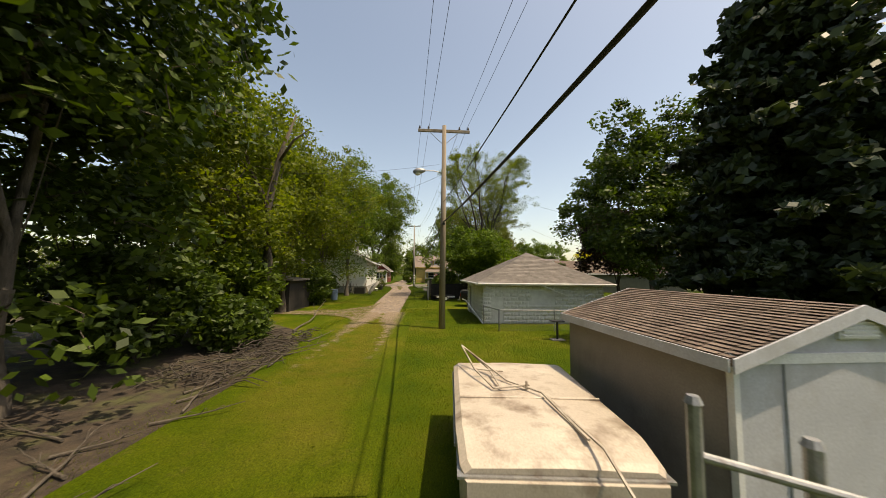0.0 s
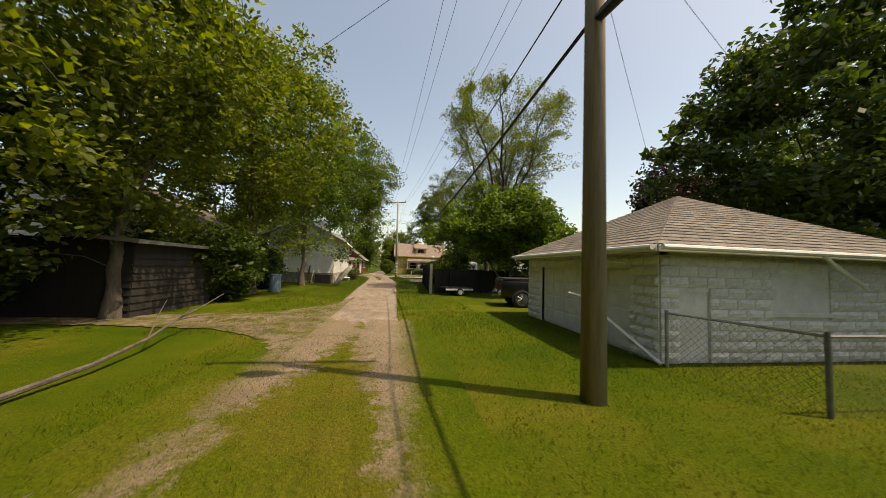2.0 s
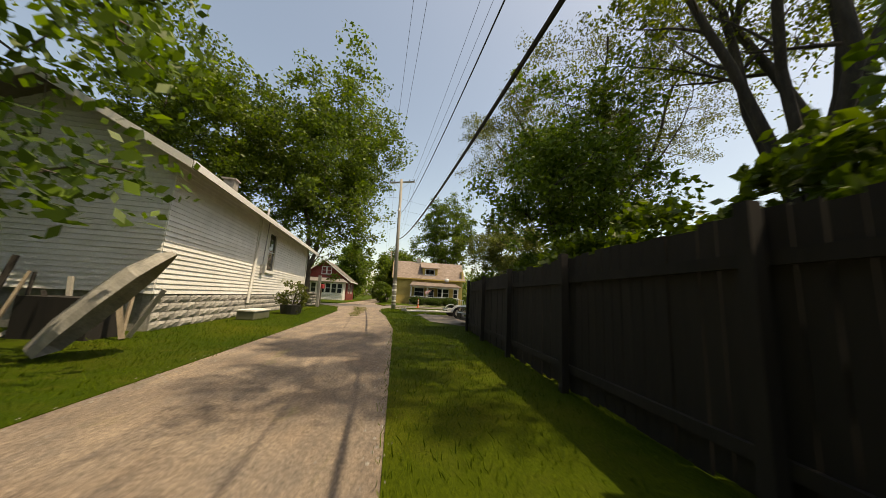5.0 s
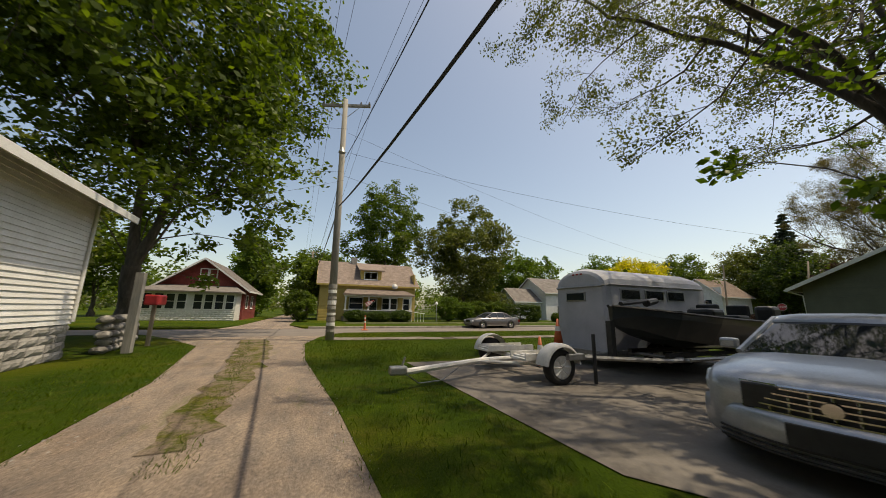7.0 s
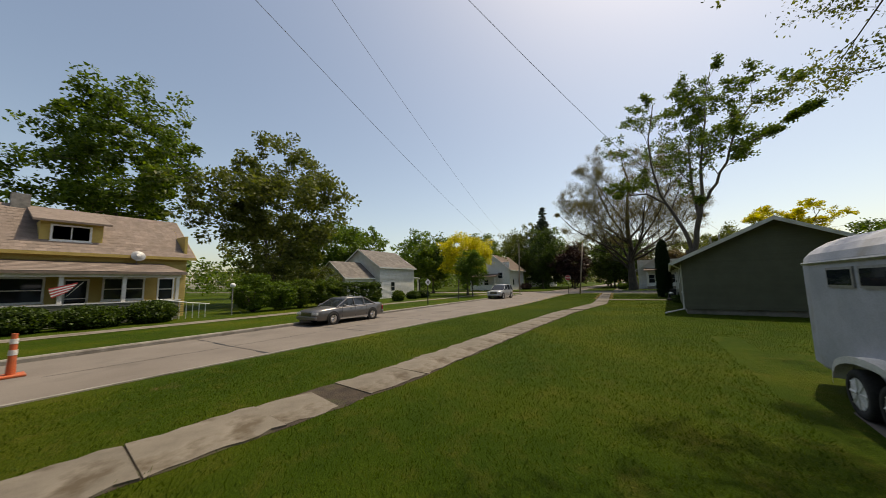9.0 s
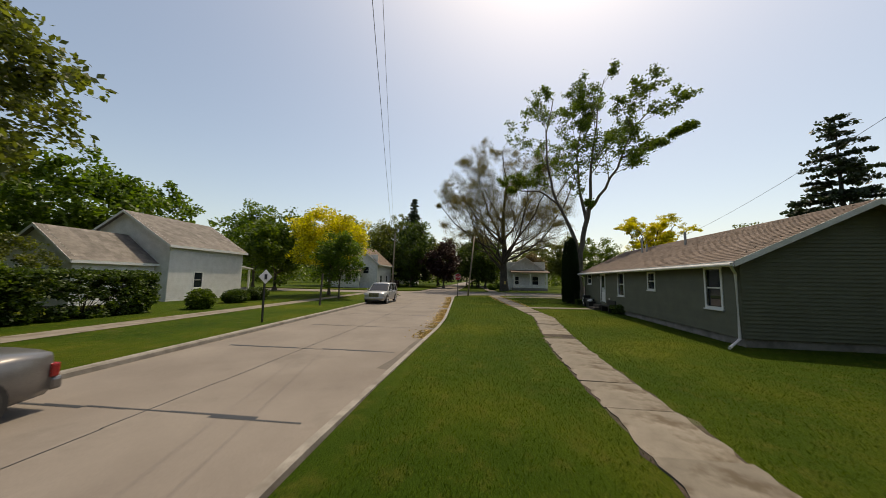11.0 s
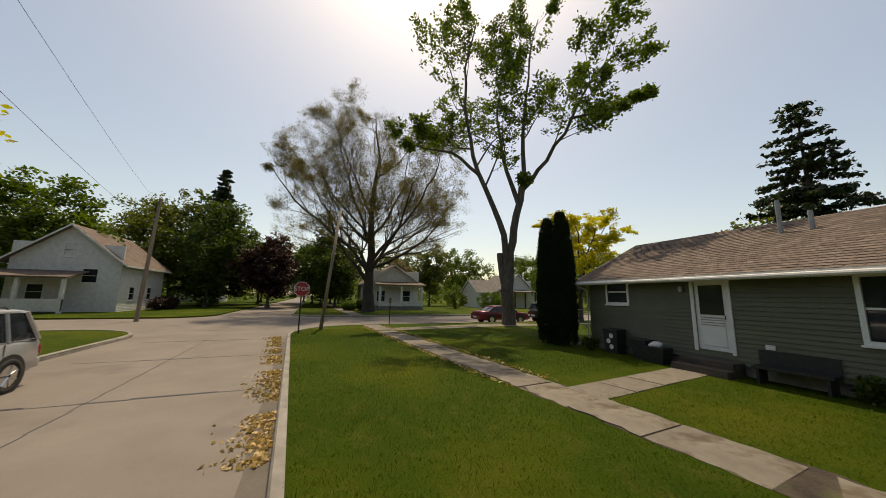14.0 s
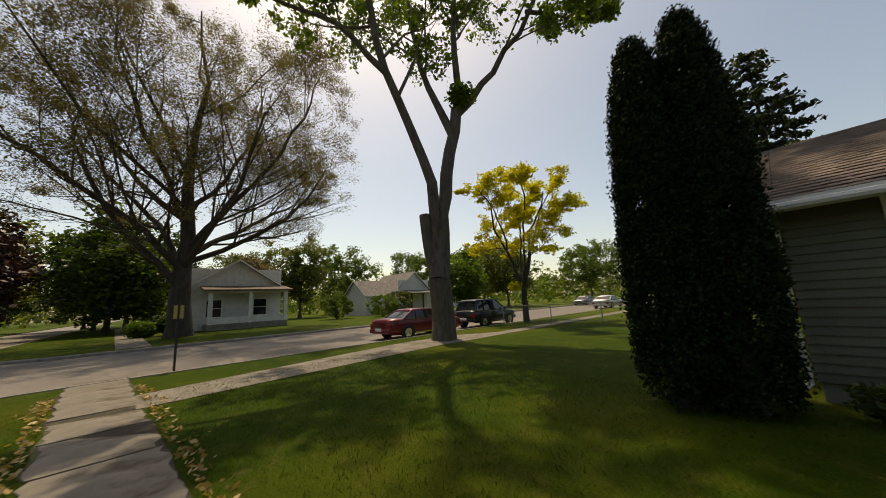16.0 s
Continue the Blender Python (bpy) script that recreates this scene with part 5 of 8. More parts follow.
# ---- trees ----
T = broad_tree
# trees with y < 8.1 get darker leaves: canopy shade put into their colour
for i, (x, y, h, r) in enumerate(((-4.9, 0.6, 15, 4.9), (-5.0, 7.2, 14, 4.3), (-6.2, 15.0, 13, 3.9), (-6.4, 22, 13.5, 3.8), (-10.0, 18.5, 14, 4.2), (-6.2, 29.5, 15, 4.2), (-11, 8, 15, 4.5), (-5.8, 36.6, 17, 4.6), (-11, 27, 15, 4.4), (-12, 38, 15, 4.6))):
    T("alley_tree", "dense leafy green tree at the alley's edge", x, y, h, (r, r + 0.3, h * 0.43), h * 0.56, 100 + i, "leaf_dark" if y < 8.1 else ["leaf_spring", "leaf_bright", "leaf_spring"][i % 3], clumps=360 if y < 8.1 else 270, per=80, spread=0.85, size=0.125 if y < 8.1 else 0.105, trunk_r=0.2, fork=0.16, shell=0.5, group="trees along the alley")
T("maple_tree", "large forked maple beside the clapboard house", -6.95, 62.5, 24, (9.2, 9.0, 9.6), 13.2, 201, "leaf_green", clumps=760, per=85, spread=1.0, size=0.14, trunk_r=0.45, fork=0.12, shell=0.4, forks=((-1.5, 0.5, 13), (2.2, 0.5, 11.5), (0, 2, 16), (4.2, -1.5, 9), (-4.5, -2, 10)))
T("maple_tree", "leafy maple behind the clapboard house", -14.0, 56.0, 21, (6.6, 7.5, 8.0), 12.0, 222, "leaf_green", clumps=420, per=80, spread=1.0, size=0.14, trunk_r=0.35, fork=0.16, shell=0.45)
T("cherry_tree", "low spreading green tree with several stems", 8.1, 32.3, 7.3, (5.2, 4.2, 2.9), 4.3, 202, "leaf_bright", clumps=300, per=95, spread=0.65, size=0.12, trunk_r=0.2, fork=0.06, shell=0.45, forks=((-2.5, 0, 4.2), (2.2, 0.3, 4.6), (0.3, 1.2, 5.2), (0.6, -1.5, 4.5)))
limb_tree("locust_tree", "tall airy tree with fine pale foliage", 9.8, 38.2, vase(7, 2.6, 16.0, 4.6, 31, 0.17, 0.04, 0.3), (7.0, 6.6, 7.0), (0, 0, 10.6), 203, "leaf_spring", "bark_dark", (11, 7, 5), (42, 42, 40), (0.36, 0.5, 0.55), (0.35, 0.15, 0.1), 7, 0.36, 0.065, droop=0.2)
T("yard_tree", "leafy green tree leaning over the board fence", 7.4, 43.6, 10.5, (4.0, 4.2, 4.6), 5.6, 221, "leaf_bright", "bark_dark", clumps=250, per=85, spread=0.65, size=0.09, trunk_r=0.24, fork=0.12, shell=0.4)
limb_tree("locust_tree", "sparse tree with dark crooked limbs overhanging the driveway", 10.9, 46.2, vase(7, 2.4, 13.0, 6.2, 33, 0.14, 0.035, 0.26, (-1.0, 1.6)), (8.6, 9.0, 6.2), (-0.8, 1.6, 9.4), 204, "leaf_olive", "bark_dark", (11, 8, 6), (55, 55, 50), (0.42, 0.5, 0.55), (-0.1, -0.25, -0.45), 9, 0.3, 0.045, wob=0.2, droop=0.7)
T("purple_maple", "dark purple-leaved maple tree", 24.0, 34.5, 11.2, (4.2, 4.2, 4.5), 6.5, 205, "leaf_purple", "bark_dark", clumps=260, per=90, spread=0.9, size=0.17, trunk_r=0.25, fork=0.12)
T("maple_tree", "broad dense dark green maple tree", 19.4, 23.2, 15.2, (5.4, 5.4, 6.8), 8.2, 206, "leaf_dark", clumps=380, per=110, spread=0.85, size=0.15, trunk_r=0.3, fork=0.1, shell=0.55)
conifer("spruce_tree", "dark dense spruce tree behind the shed", 15.9, 11.2, 17.5, 4.6, 207, rows=40, size=0.19)
def off(rt, dp, z):
    return (-0.6 * rt + 0.8 * dp, -0.8 * rt - 0.6 * dp, z)


limb_tree("cottonwood_tree", "tall forked tree with thick pruned trunk", 52.3, 50.2, [
    ([off(0, 0, -0.2), off(0, 0, 1.2), off(0.05, 0, 5.2)], 0.58, 0.42),
    ([off(-0.3, 0.1, 3.2), off(-0.55, 0.1, 5.0), off(-0.6, 0.1, 5.5)], 0.3, 0.26),
    ([off(-0.05, 0, 4.6), off(-0.6, -0.3, 8.0), off(-2.2, -0.9, 12.0), off(-3.0, -1.4, 16.0), off(-3.2, -1.6, 21.0), off(-2.2, -1.5, 25.5)], 0.29, 0.05),
    ([off(-2.1, -0.9, 11.8), off(-4.2, -1.6, 13.6), off(-6.4, -2.2, 13.9), off(-8.6, -2.2, 15.0)], 0.16, 0.04),
    ([off(0.15, 0, 4.6), off(0.5, 0.2, 7.5), off(1.2, 0.4, 11.0)], 0.33, 0.27),
    ([off(1.2, 0.4, 10.8), off(1.4, 0.9, 16.0), off(2.0, 1.6, 21.5), off(3.0, 1.8, 27.5)], 0.22, 0.04),
    ([off(1.1, 0.4, 10.6), off(3.2, 0.2, 13.0), off(5.2, -0.6, 16.2), off(6.8, -1.2, 19.0), off(9.0, -1.4, 21.0)], 0.2, 0.04),
    ([off(0.9, 0.3, 9.6), off(-0.4, 1.8, 14.5), off(-0.9, 3.0, 20.0), off(0.2, 3.4, 25.5)], 0.22, 0.04),
    ([off(5.0, -0.5, 16.0), off(8.0, 0.6, 17.0), off(10.6, 1.2, 18.6)], 0.12, 0.03)],
    (11.0, 11.8, 9.0), (-0.6, -0.9, 19.4), 208, "leaf_green", "bark", (10, 6, 4), (52, 48, 45), (0.36, 0.48, 0.5), (0.3, 0.1, 0.0), 10, 0.5, 0.13, bare=0.05, first=0.25)
limb_tree("budding_tree", "large tree with bare twigs and brown buds", 73.0, 57.4, [
    ([(0, 0, -0.2), (0, 0, 1.0), (0.1, 0.1, 5.0), (-0.2, 0.2, 11.0), (0.3, -0.2, 18.0), (0.0, 0.3, 27.5)], 1.05, 0.05),
    ([(0.1, 0.1, 5.4), (1.8, 1.6, 8.6), (4.0, 3.8, 11.5), (6.4, 6.6, 15.5), (7.6, 8.4, 20)], 0.27, 0.04),
    ([(0.1, 0.1, 4.8), (-1.8, 2.4, 7.4), (-3.6, 5.6, 9.5), (-5.2, 9.2, 12.0), (-6.0, 11.6, 15)], 0.27, 0.04),
    ([(0.0, 0.1, 6.2), (-2.2, -1.8, 9.0), (-4.4, -4.2, 12.5), (-6.2, -6.4, 17), (-6.8, -7.4, 21)], 0.27, 0.04),
    ([(0.0, 0.1, 5.8), (1.6, -2.6, 8.0), (3.2, -6.0, 10.5), (4.6, -9.4, 13.0), (5.0, -11.4, 16)], 0.27, 0.04),
    ([(0.0, 0.2, 8.6), (-1.4, 2.2, 13), (-2.4, 4.2, 18), (-2.8, 5.2, 24)], 0.24, 0.04),
    ([(0.0, 0.2, 8.9), (1.0, -2.4, 13), (1.8, -4.6, 18), (2.0, -5.4, 24)], 0.24, 0.04)],
    (13, 13, 12.8), (0, 0, 16.2), 209, "bud", "bark_dark", (15, 8, 6, 4), (58, 46, 42, 40), (0.5, 0.5, 0.55, 0.6), (0.5, 0.45, 0.3, 0.1), 4, 0.55, 0.062, thin=0.42, wob=0.1, first=0.12)
for i, (x, y, h, r, lf) in enumerate(((88, 78.5, 17, 6, "leaf_dark"), (97, 86, 21, 7.5, "leaf_olive"), (108, 82, 20, 6.5, "leaf_green"), (94, 62, 15, 5.5, "leaf_dark"), (88, 70.5, 12, 4.5, "leaf_purple"), (108, 64, 15, 6, "leaf_dark"), (122, 66, 15, 7, "leaf_dark"), (124, 76, 15, 7, "leaf_dark"), (80, 92, 15, 6, "leaf_green"))):
    T("distant_tree", "leafy tree beyond the crossing", x, y, h, (r, r, h * 0.45), h * 0.52, 340 + i, lf, clumps=190, per=60, spread=1.2, size=0.24, trunk_r=0.28, fork=0.12, group="distant trees")
T("young_tree", "young green street tree on the verge", 41.6, 75.6, 6.8, (2.2, 2.2, 2.6), 4.0, 210, "leaf_bright", clumps=120, per=80, spread=0.6, size=0.11, trunk_r=0.08, fork=0.22)
T("golden_locust", "golden yellow leaved tree on the verge", 46.5, 79.0, 10.0, (5.2, 4.6, 3.6), 6.2, 211, "leaf_yellow", clumps=260, per=75, spread=0.8, size=0.13, trunk_r=0.18, fork=0.15)
limb_tree("golden_locust", "yellow-green leaved tree beside the cross street", 53.7, 41.4, vase(6, 2.2, 9.4, 3.8, 37, 0.11, 0.03, 0.19), (5.6, 5.6, 4.2), (0, 0, 6.2), 212, "leaf_yellow", "bark_dark", (12, 6, 4), (52, 45, 40), (0.46, 0.5, 0.5), (0.1, 0.0, -0.1), 10, 0.34, 0.09, flat=0.5)
conifer("spruce_tree", "tall dark spruce behind the ranch house", 41.3, 32.6, 16.8, 5.2, 213, rows=19, per_row=10, size=0.17, base=0.1, cards=26, sag=0.12)
T("broad_tree", "large brownish green tree beyond the street", 21.8, 90, 20, (8.6, 8, 9.2), 10.2, 214, "leaf_olive", clumps=400, per=80, spread=1.0, size=0.18, trunk_r=0.4, fork=0.1)
T("broad_tree", "tall green tree behind the yellow house", 11.5, 100, 25, (8.2, 8, 10), 14.5, 215, "leaf_green", clumps=330, per=80, spread=1.1, size=0.2, trunk_r=0.4, fork=0.15)
T("broad_tree", "green tree at the alley's far end", -7.5, 96.5, 12, (3.8, 5, 5.4), 6.2, 216, "leaf_bright", clumps=220, per=80, spread=1.0, size=0.2, trunk_r=0.3, fork=0.1)
T("broad_tree", "green tree beside the yellow house", -0.6, 88.5, 8.5, (1.9, 3, 3.6), 4.6, 217, "leaf_green", clumps=150, per=80, spread=0.8, size=0.17, trunk_r=0.2, fork=0.1)
T("broad_tree", "green tree behind the white house", 40, 100, 15, (9, 6, 6), 8, 218, "leaf_bright", clumps=300, per=70, spread=1.2, size=0.22, trunk_r=0.35, fork=0.12)
conifer("spruce_tree", "dark conifer far beyond the crossing", 95, 79.5, 23.5, 5.4, 219, rows=30, size=0.3, cards=24)
for i, (x, y, h, r, lf) in enumerate(((93, 88, 17, 6, "leaf_olive"), (104, 74, 15, 6, "leaf_olive"), (112, 60, 14, 6, "leaf_brown"), (98, 40, 14, 6, "leaf_olive"), (106, 28, 15, 7, "leaf_green"), (84, 8, 15, 6.5, "leaf_olive"), (70, -12, 15, 7, "leaf_green"), (74, 14, 11, 4.5, "leaf_olive"),
                                      (62, 100, 15, 7, "leaf_bright"), (56, 92, 12, 6, "leaf_green"), (30, 24, 13, 6, "leaf_green"), (48, 20, 12, 6, "leaf_olive"), (90, 50, 9, 3.5, "leaf_brown"), (118, 44, 15, 8, "leaf_olive"), (100, 62.5, 13, 5, "leaf_dark"), (114, 58, 15, 7, "leaf_dark"), (88, 60.5, 10, 3.4, "leaf_dark"), (86, 98, 15, 7, "leaf_green"), (110, 92, 16, 7, "leaf_dark"), (74, 26, 9, 3.5, "leaf_bright"), (96, 16, 14, 6, "leaf_green"), (-22, 92, 14, 6, "leaf_green"), (-18, 74, 12, 5, "leaf_olive"), (-30, 82, 14, 7, "leaf_green"), (2, 112, 14, 6, "leaf_green"), (34, 112, 16, 8, "leaf_olive"))):
    T("distant_tree", "leafy tree beyond the houses", x, y, h, (r, r, h * 0.42), h * 0.55, 300 + i, lf, clumps=170, per=55, spread=1.2, size=0.24, trunk_r=0.28, fork=0.14, group="distant trees")


# ---- vehicles ----
def lathe(bm, prof, sides=24, m=None):
    """Turn a profile of (radius, offset along y) round the y axis."""
    rings = []
    for r, y in prof:
        rings.append([bm.verts.new((r * math.cos(k * math.tau / sides), y, r * math.sin(k * math.tau / sides))) for k in range(sides)])
    for a, b in zip(rings, rings[1:]):
        for k in range(sides):
            bm.faces.new((a[k], b[k], b[(k + 1) % sides], a[(k + 1) % sides]))
    bm.faces.new(rings[0])
    bm.faces.new(rings[-1][::-1])
    if m is not None:
        bmesh.ops.transform(bm, matrix=m, verts=bm.verts)


def wheel(parent, x, y, r, w, out, rim_mat="chrome", spokes=7):
    """A tyre with a spoked rim; out: +1 or -1, the side that faces outwards."""
    root = new("wheel")
    root.parent = parent
    root.matrix_local = pose(x, y, r)
    bm = bmesh.new()
    s = out
    lathe(bm, [(r * 0.55, -s * w / 2), (r * 0.9, -s * w / 2), (r, -s * w * 0.35), (r, s * w * 0.35), (r * 0.93, s * w / 2), (r * 0.66, s * w / 2), (r * 0.64, s * w * 0.3)], 26)
    bmesh.ops.recalc_face_normals(bm, faces=bm.faces)
    part("tyre", bm, "rubber", root, smooth=True)
    bm = bmesh.new()
    lathe(bm, [(r * 0.67, s * w * 0.46), (r * 0.62, s * w * 0.46), (r * 0.6, s * w * 0.2), (r * 0.1, s * w * 0.25)], 26)
    for k in range(spokes):
        a = k * math.tau / spokes
        d = Vector((math.cos(a), 0, math.sin(a)))
        tube(bm, [d * r * 0.08 + Vector((0, s * w * 0.4, 0)), d * r * 0.63 + Vector((0, s * w * 0.42, 0))], [r * 0.09, r * 0.075], 5)
    rod(bm, (0, s * w * 0.2, 0), (0, s * w * 0.46, 0), r * 0.13, r * 0.1, 10)
    bmesh.ops.recalc_face_normals(bm, faces=bm.faces)
    part("rim", bm, rim_mat, root)
    return root


def loft(bm, sections, cap=True):
    rows = [[bm.verts.new(p) for p in s] for s in sections]
    for a, b in zip(rows, rows[1:]):
        for k in range(len(a) - 1):
            bm.faces.new((a[k], a[k + 1], b[k + 1], b[k]))
    if cap:
        bm.faces.new(rows[0][::-1])
        bm.faces.new(rows[-1])
    bmesh.ops.recalc_face_normals(bm, faces=bm.faces)


def body_section(x, zs, zt, w, tuck=0.88):
    half = [(w * tuck, zs), (w * 0.985, zs + 0.10), (w, zs + (zt - zs) * 0.45), (w * 0.985, zt - 0.10), (w * 0.93, zt - 0.025), (w * 0.6, zt + 0.012), (0.0, zt + 0.025)]
    pts = [(x, y, z) for y, z in half]
    return pts + [(x, -y, z) for x, y, z in pts[-2::-1]]


def paint(name, colour, metal=0.4):
    return material(name, tuple(c * 0.9 for c in colour), colour, 3, 0.32, metal=metal, bump=0, coat=0.3, stain=tuple(c * 0.75 + 0.02 for c in colour), stain_scale=2.0, stain_range=(0.6, 0.85))


def car(name, label, m, stations, cabin, wheels, colour, half, cat="car", trim="chrome", tall=False, grille=True, front=True, rim="chrome"):
    """stations: (x, sill z, top z, half width) from the tail to the nose; cabin: (x, z, half width at that height) pairs for the roof line."""
    root = thing(name, label, cat, m)
    bm = bmesh.new()
    loft(bm, [body_section(*s) for s in stations])
    body = part("body", bm, colour, root, smooth=True)
    zb = cabin["belt"]
    (xr0, xr1, xf1, xf0), zr = cabin["x"], cabin["roof"]
    wb, wt = half * 0.93, half * cabin.get("top", 0.74)
    bm = bmesh.new()

    def ring(x_low, x_high, f):
        x = x_low + (x_high - x_low) * f
        return x, zb - 0.03 + (zr - zb + 0.03) * f
    secs = []
    for xl, z, w in ((xr0, zb - 0.03, wb), (xr1, zr - 0.03, wt), ((xr1 + xf1) / 2, zr, wt), (xf1, zr - 0.03, wt), (xf0, zb - 0.03, wb)):
        secs.append([(xl, wb if w == wb else wb * 0.985, zb - 0.03), (xl, w, z), (xl, w * 0.8, z + (0.02 if w == wt else 0)), (xl, 0, z + (0.035 if w == wt else 0.0)), (xl, -w * 0.8, z + (0.02 if w == wt else 0)), (xl, -w, z), (xl, -(wb if w == wb else wb * 0.985), zb - 0.03)])
    loft(bm, secs)
    part("glazing", bm, "glass", root, "dark tinted car windows")
    bm = bmesh.new()
    top = []
    for x, w, z in ((xr1 - 0.12, wt * 1.0, zr - 0.065), (xr1 + 0.05, wt + 0.015, zr - 0.005), ((xr1 + xf1) / 2, wt + 0.02, zr + 0.012), (xf1 - 0.05, wt + 0.015, zr - 0.005), (xf1 + 0.14, wt * 1.0, zr - 0.07)):
        top.append([(x, w, z - 0.05), (x, w, z), (x, w * 0.8, z + 0.03), (x, 0, z + 0.045), (x, -w * 0.8, z + 0.03), (x, -w, z), (x, -w, z - 0.05)])
    loft(bm, top)
    part("roof", bm, colour, root, smooth=True)
    bars = [((xr0, wb), (xr1, wt), 0.05), ((xf0, wb), (xf1, wt), 0.035)]
    for px in cabin.get("pillars", ()):
        bars.append(((px, wb), (px + (0.0 if px > 0 else 0.02), wt), 0.04))
    for s in (-1, 1):
        for (xa, wa), (xb, wbb), r in bars:
            bm = bmesh.new()
            tube(bm, [(xa, s * (wa + 0.005), zb - 0.03), (xb, s * (wbb + 0.01), zr - 0.03)], r, 6)
            part("pillar", bm, colour, root)
        bm = bmesh.new()
        tube(bm, [(xr0 + 0.1, s * (wb + 0.012), zb), (xf0 - 0.1, s * (wb + 0.012), zb)], 0.014, 5)
        part("belt_trim", bm, trim, root)
        bm = boxed(xf0 - 0.45, xf0 - 0.28, s * (half + 0.13) - 0.09, s * (half + 0.13) + 0.09, zb - 0.02, zb + 0.12, bevel=0.03)
        part("mirror", bm, colour, root)
        for dx in cabin.get("handles", ()):
            part("door_handle", boxed(dx - 0.09, dx + 0.09, s * half - 0.012, s * half + 0.02, zb - 0.16, zb - 0.13), trim, root)
        for dx in cabin.get("seams", ()):
            part("door_seam", boxed(dx - 0.006, dx + 0.006, s * half * 0.99 - 0.005, s * half * 0.99 + 0.012, stations[3][1] + 0.12, zb - 0.04), "black", root)
        part("sill_trim", boxed(wheels[0] + wheels[2] * 1.3, wheels[1] - wheels[2] * 1.3, s * half - 0.02, s * half + 0.014, stations[3][1] + 0.02, stations[3][1] + 0.09), "black" if tall else trim, root)
        for wx in wheels[:2]:
            bm = bmesh.new()
            lathe(bm, [(wheels[2] * 1.2, -0.012 * s), (wheels[2] * 1.2, 0.012 * s)], 28)
            bmesh.ops.recalc_face_normals(bm, faces=bm.faces)
            a = part("wheel_arch", bm, "black", root)
            a.matrix_local = pose(wx, s * half * 0.995, wheels[2] * 1.02)
            wheel(root, wx, s * (half - 0.08), wheels[2], 0.22, s, rim)
    xn, zn = stations[-1][0], stations[-1][2]
    xt, zt = stations[0][0], stations[0][2]
    zs = stations[3][1]
    g = cabin.get("light", (zn - 0.2, zn - 0.05))
    for s in (-1, 1):
        if front:
            part("headlight", boxed(xn - 0.14, xn + 0.015, s * half * 0.72 - 0.2, s * half * 0.72 + 0.2, g[0], g[1], bevel=0.03), "lamp_lens", root)
        part("tail_light", boxed(xt - 0.015, xt + 0.12, s * half * 0.8 - 0.13, s * half * 0.8 + 0.13, zt - 0.32, zt - 0.08, bevel=0.03), "tail_red", root)
    if front and grille:
        gr = part("grille", boxed(xn - 0.05, xn + 0.022, -half * 0.46, half * 0.46, g[0] - 0.14, g[1], bevel=0.02), "black", root)
        for k in range(5):
            z = g[0] - 0.11 + k * (g[1] - g[0] + 0.1) / 4.4
            part("grille_bar", boxed(xn + 0.018, xn + 0.035, -half * 0.44, half * 0.44, z, z + 0.022), trim, gr)
    if front:
        part("bumper", boxed(xn - 0.1, xn + 0.06, -half * 0.9, half * 0.9, zs + 0.1, zs + 0.3, bevel=0.05), colour if not tall else trim, root)
    if front:
        part("air_intake", boxed(xn + 0.03, xn + 0.066, -half * 0.55, half * 0.55, zs + 0.0, zs + 0.09), "black", root)
    part("bumper", boxed(xt - 0.08, xt + 0.1, -half * 0.92, half * 0.92, zs + 0.1, zs + 0.32, bevel=0.05), colour if not tall else trim, root)
    part("number_plate", boxed(xt - 0.1, xt - 0.085, -0.26, 0.26, zs + 0.22, zs + 0.36), "white", root)
    return root


M["lamp_lens"] = material("clear_lamp_lens", (0.5, 0.52, 0.53), (0.65, 0.66, 0.66), 20, 0.12, bump=0)
M["tail_red"] = material("red_lamp_lens", (0.22, 0.01, 0.01), (0.30, 0.015, 0.012), 20, 0.15, bump=0)
grey_paint = paint("grey_car_paint", (0.20, 0.19, 0.185), 0.6)
silver_paint = paint("silver_car_paint", (0.48, 0.48, 0.48), 0.5)
pale_paint = paint("pale_blue_silver_paint", (0.40, 0.42, 0.45), 0.5)
red_paint = paint("dark_red_car_paint", (0.16, 0.012, 0.02), 0.3)
black_paint = paint("black_car_paint", (0.006, 0.006, 0.007), 0.0)
SEDAN = [(-2.5, 0.42, 0.86, 0.70), (-2.42, 0.26, 0.98, 0.84), (-1.9, 0.22, 1.0, 0.91), (-0.8, 0.22, 0.95, 0.93), (0.6, 0.22, 0.94, 0.93), (1.2, 0.22, 0.93, 0.92), (2.1, 0.24, 0.86, 0.88), (2.42, 0.30, 0.78, 0.80), (2.5, 0.42, 0.70, 0.68)]
sedan_cab = dict(belt=0.96, roof=1.40, x=(-1.75, -1.0, 0.35, 1.2), pillars=(-0.85, -0.1), handles=(-0.6, 0.25), seams=(-1.0, -0.1, 0.85), light=(0.58, 0.72))
car("sedan", "dark grey four-door saloon car parked at the kerb", pose(14.75, 69.95, -0.12, 0, 0, 180) @ Matrix.Scale(0.93, 4), SEDAN, sedan_cab, (-1.5, 1.45, 0.33), grey_paint, 0.92)
car("sedan", "dark red saloon car parked beside the cross street", pose(55.9, 48.6, -0.12, 0, 0, -90), SEDAN, sedan_cab, (-1.45, 1.45, 0.33), red_paint, 0.92)
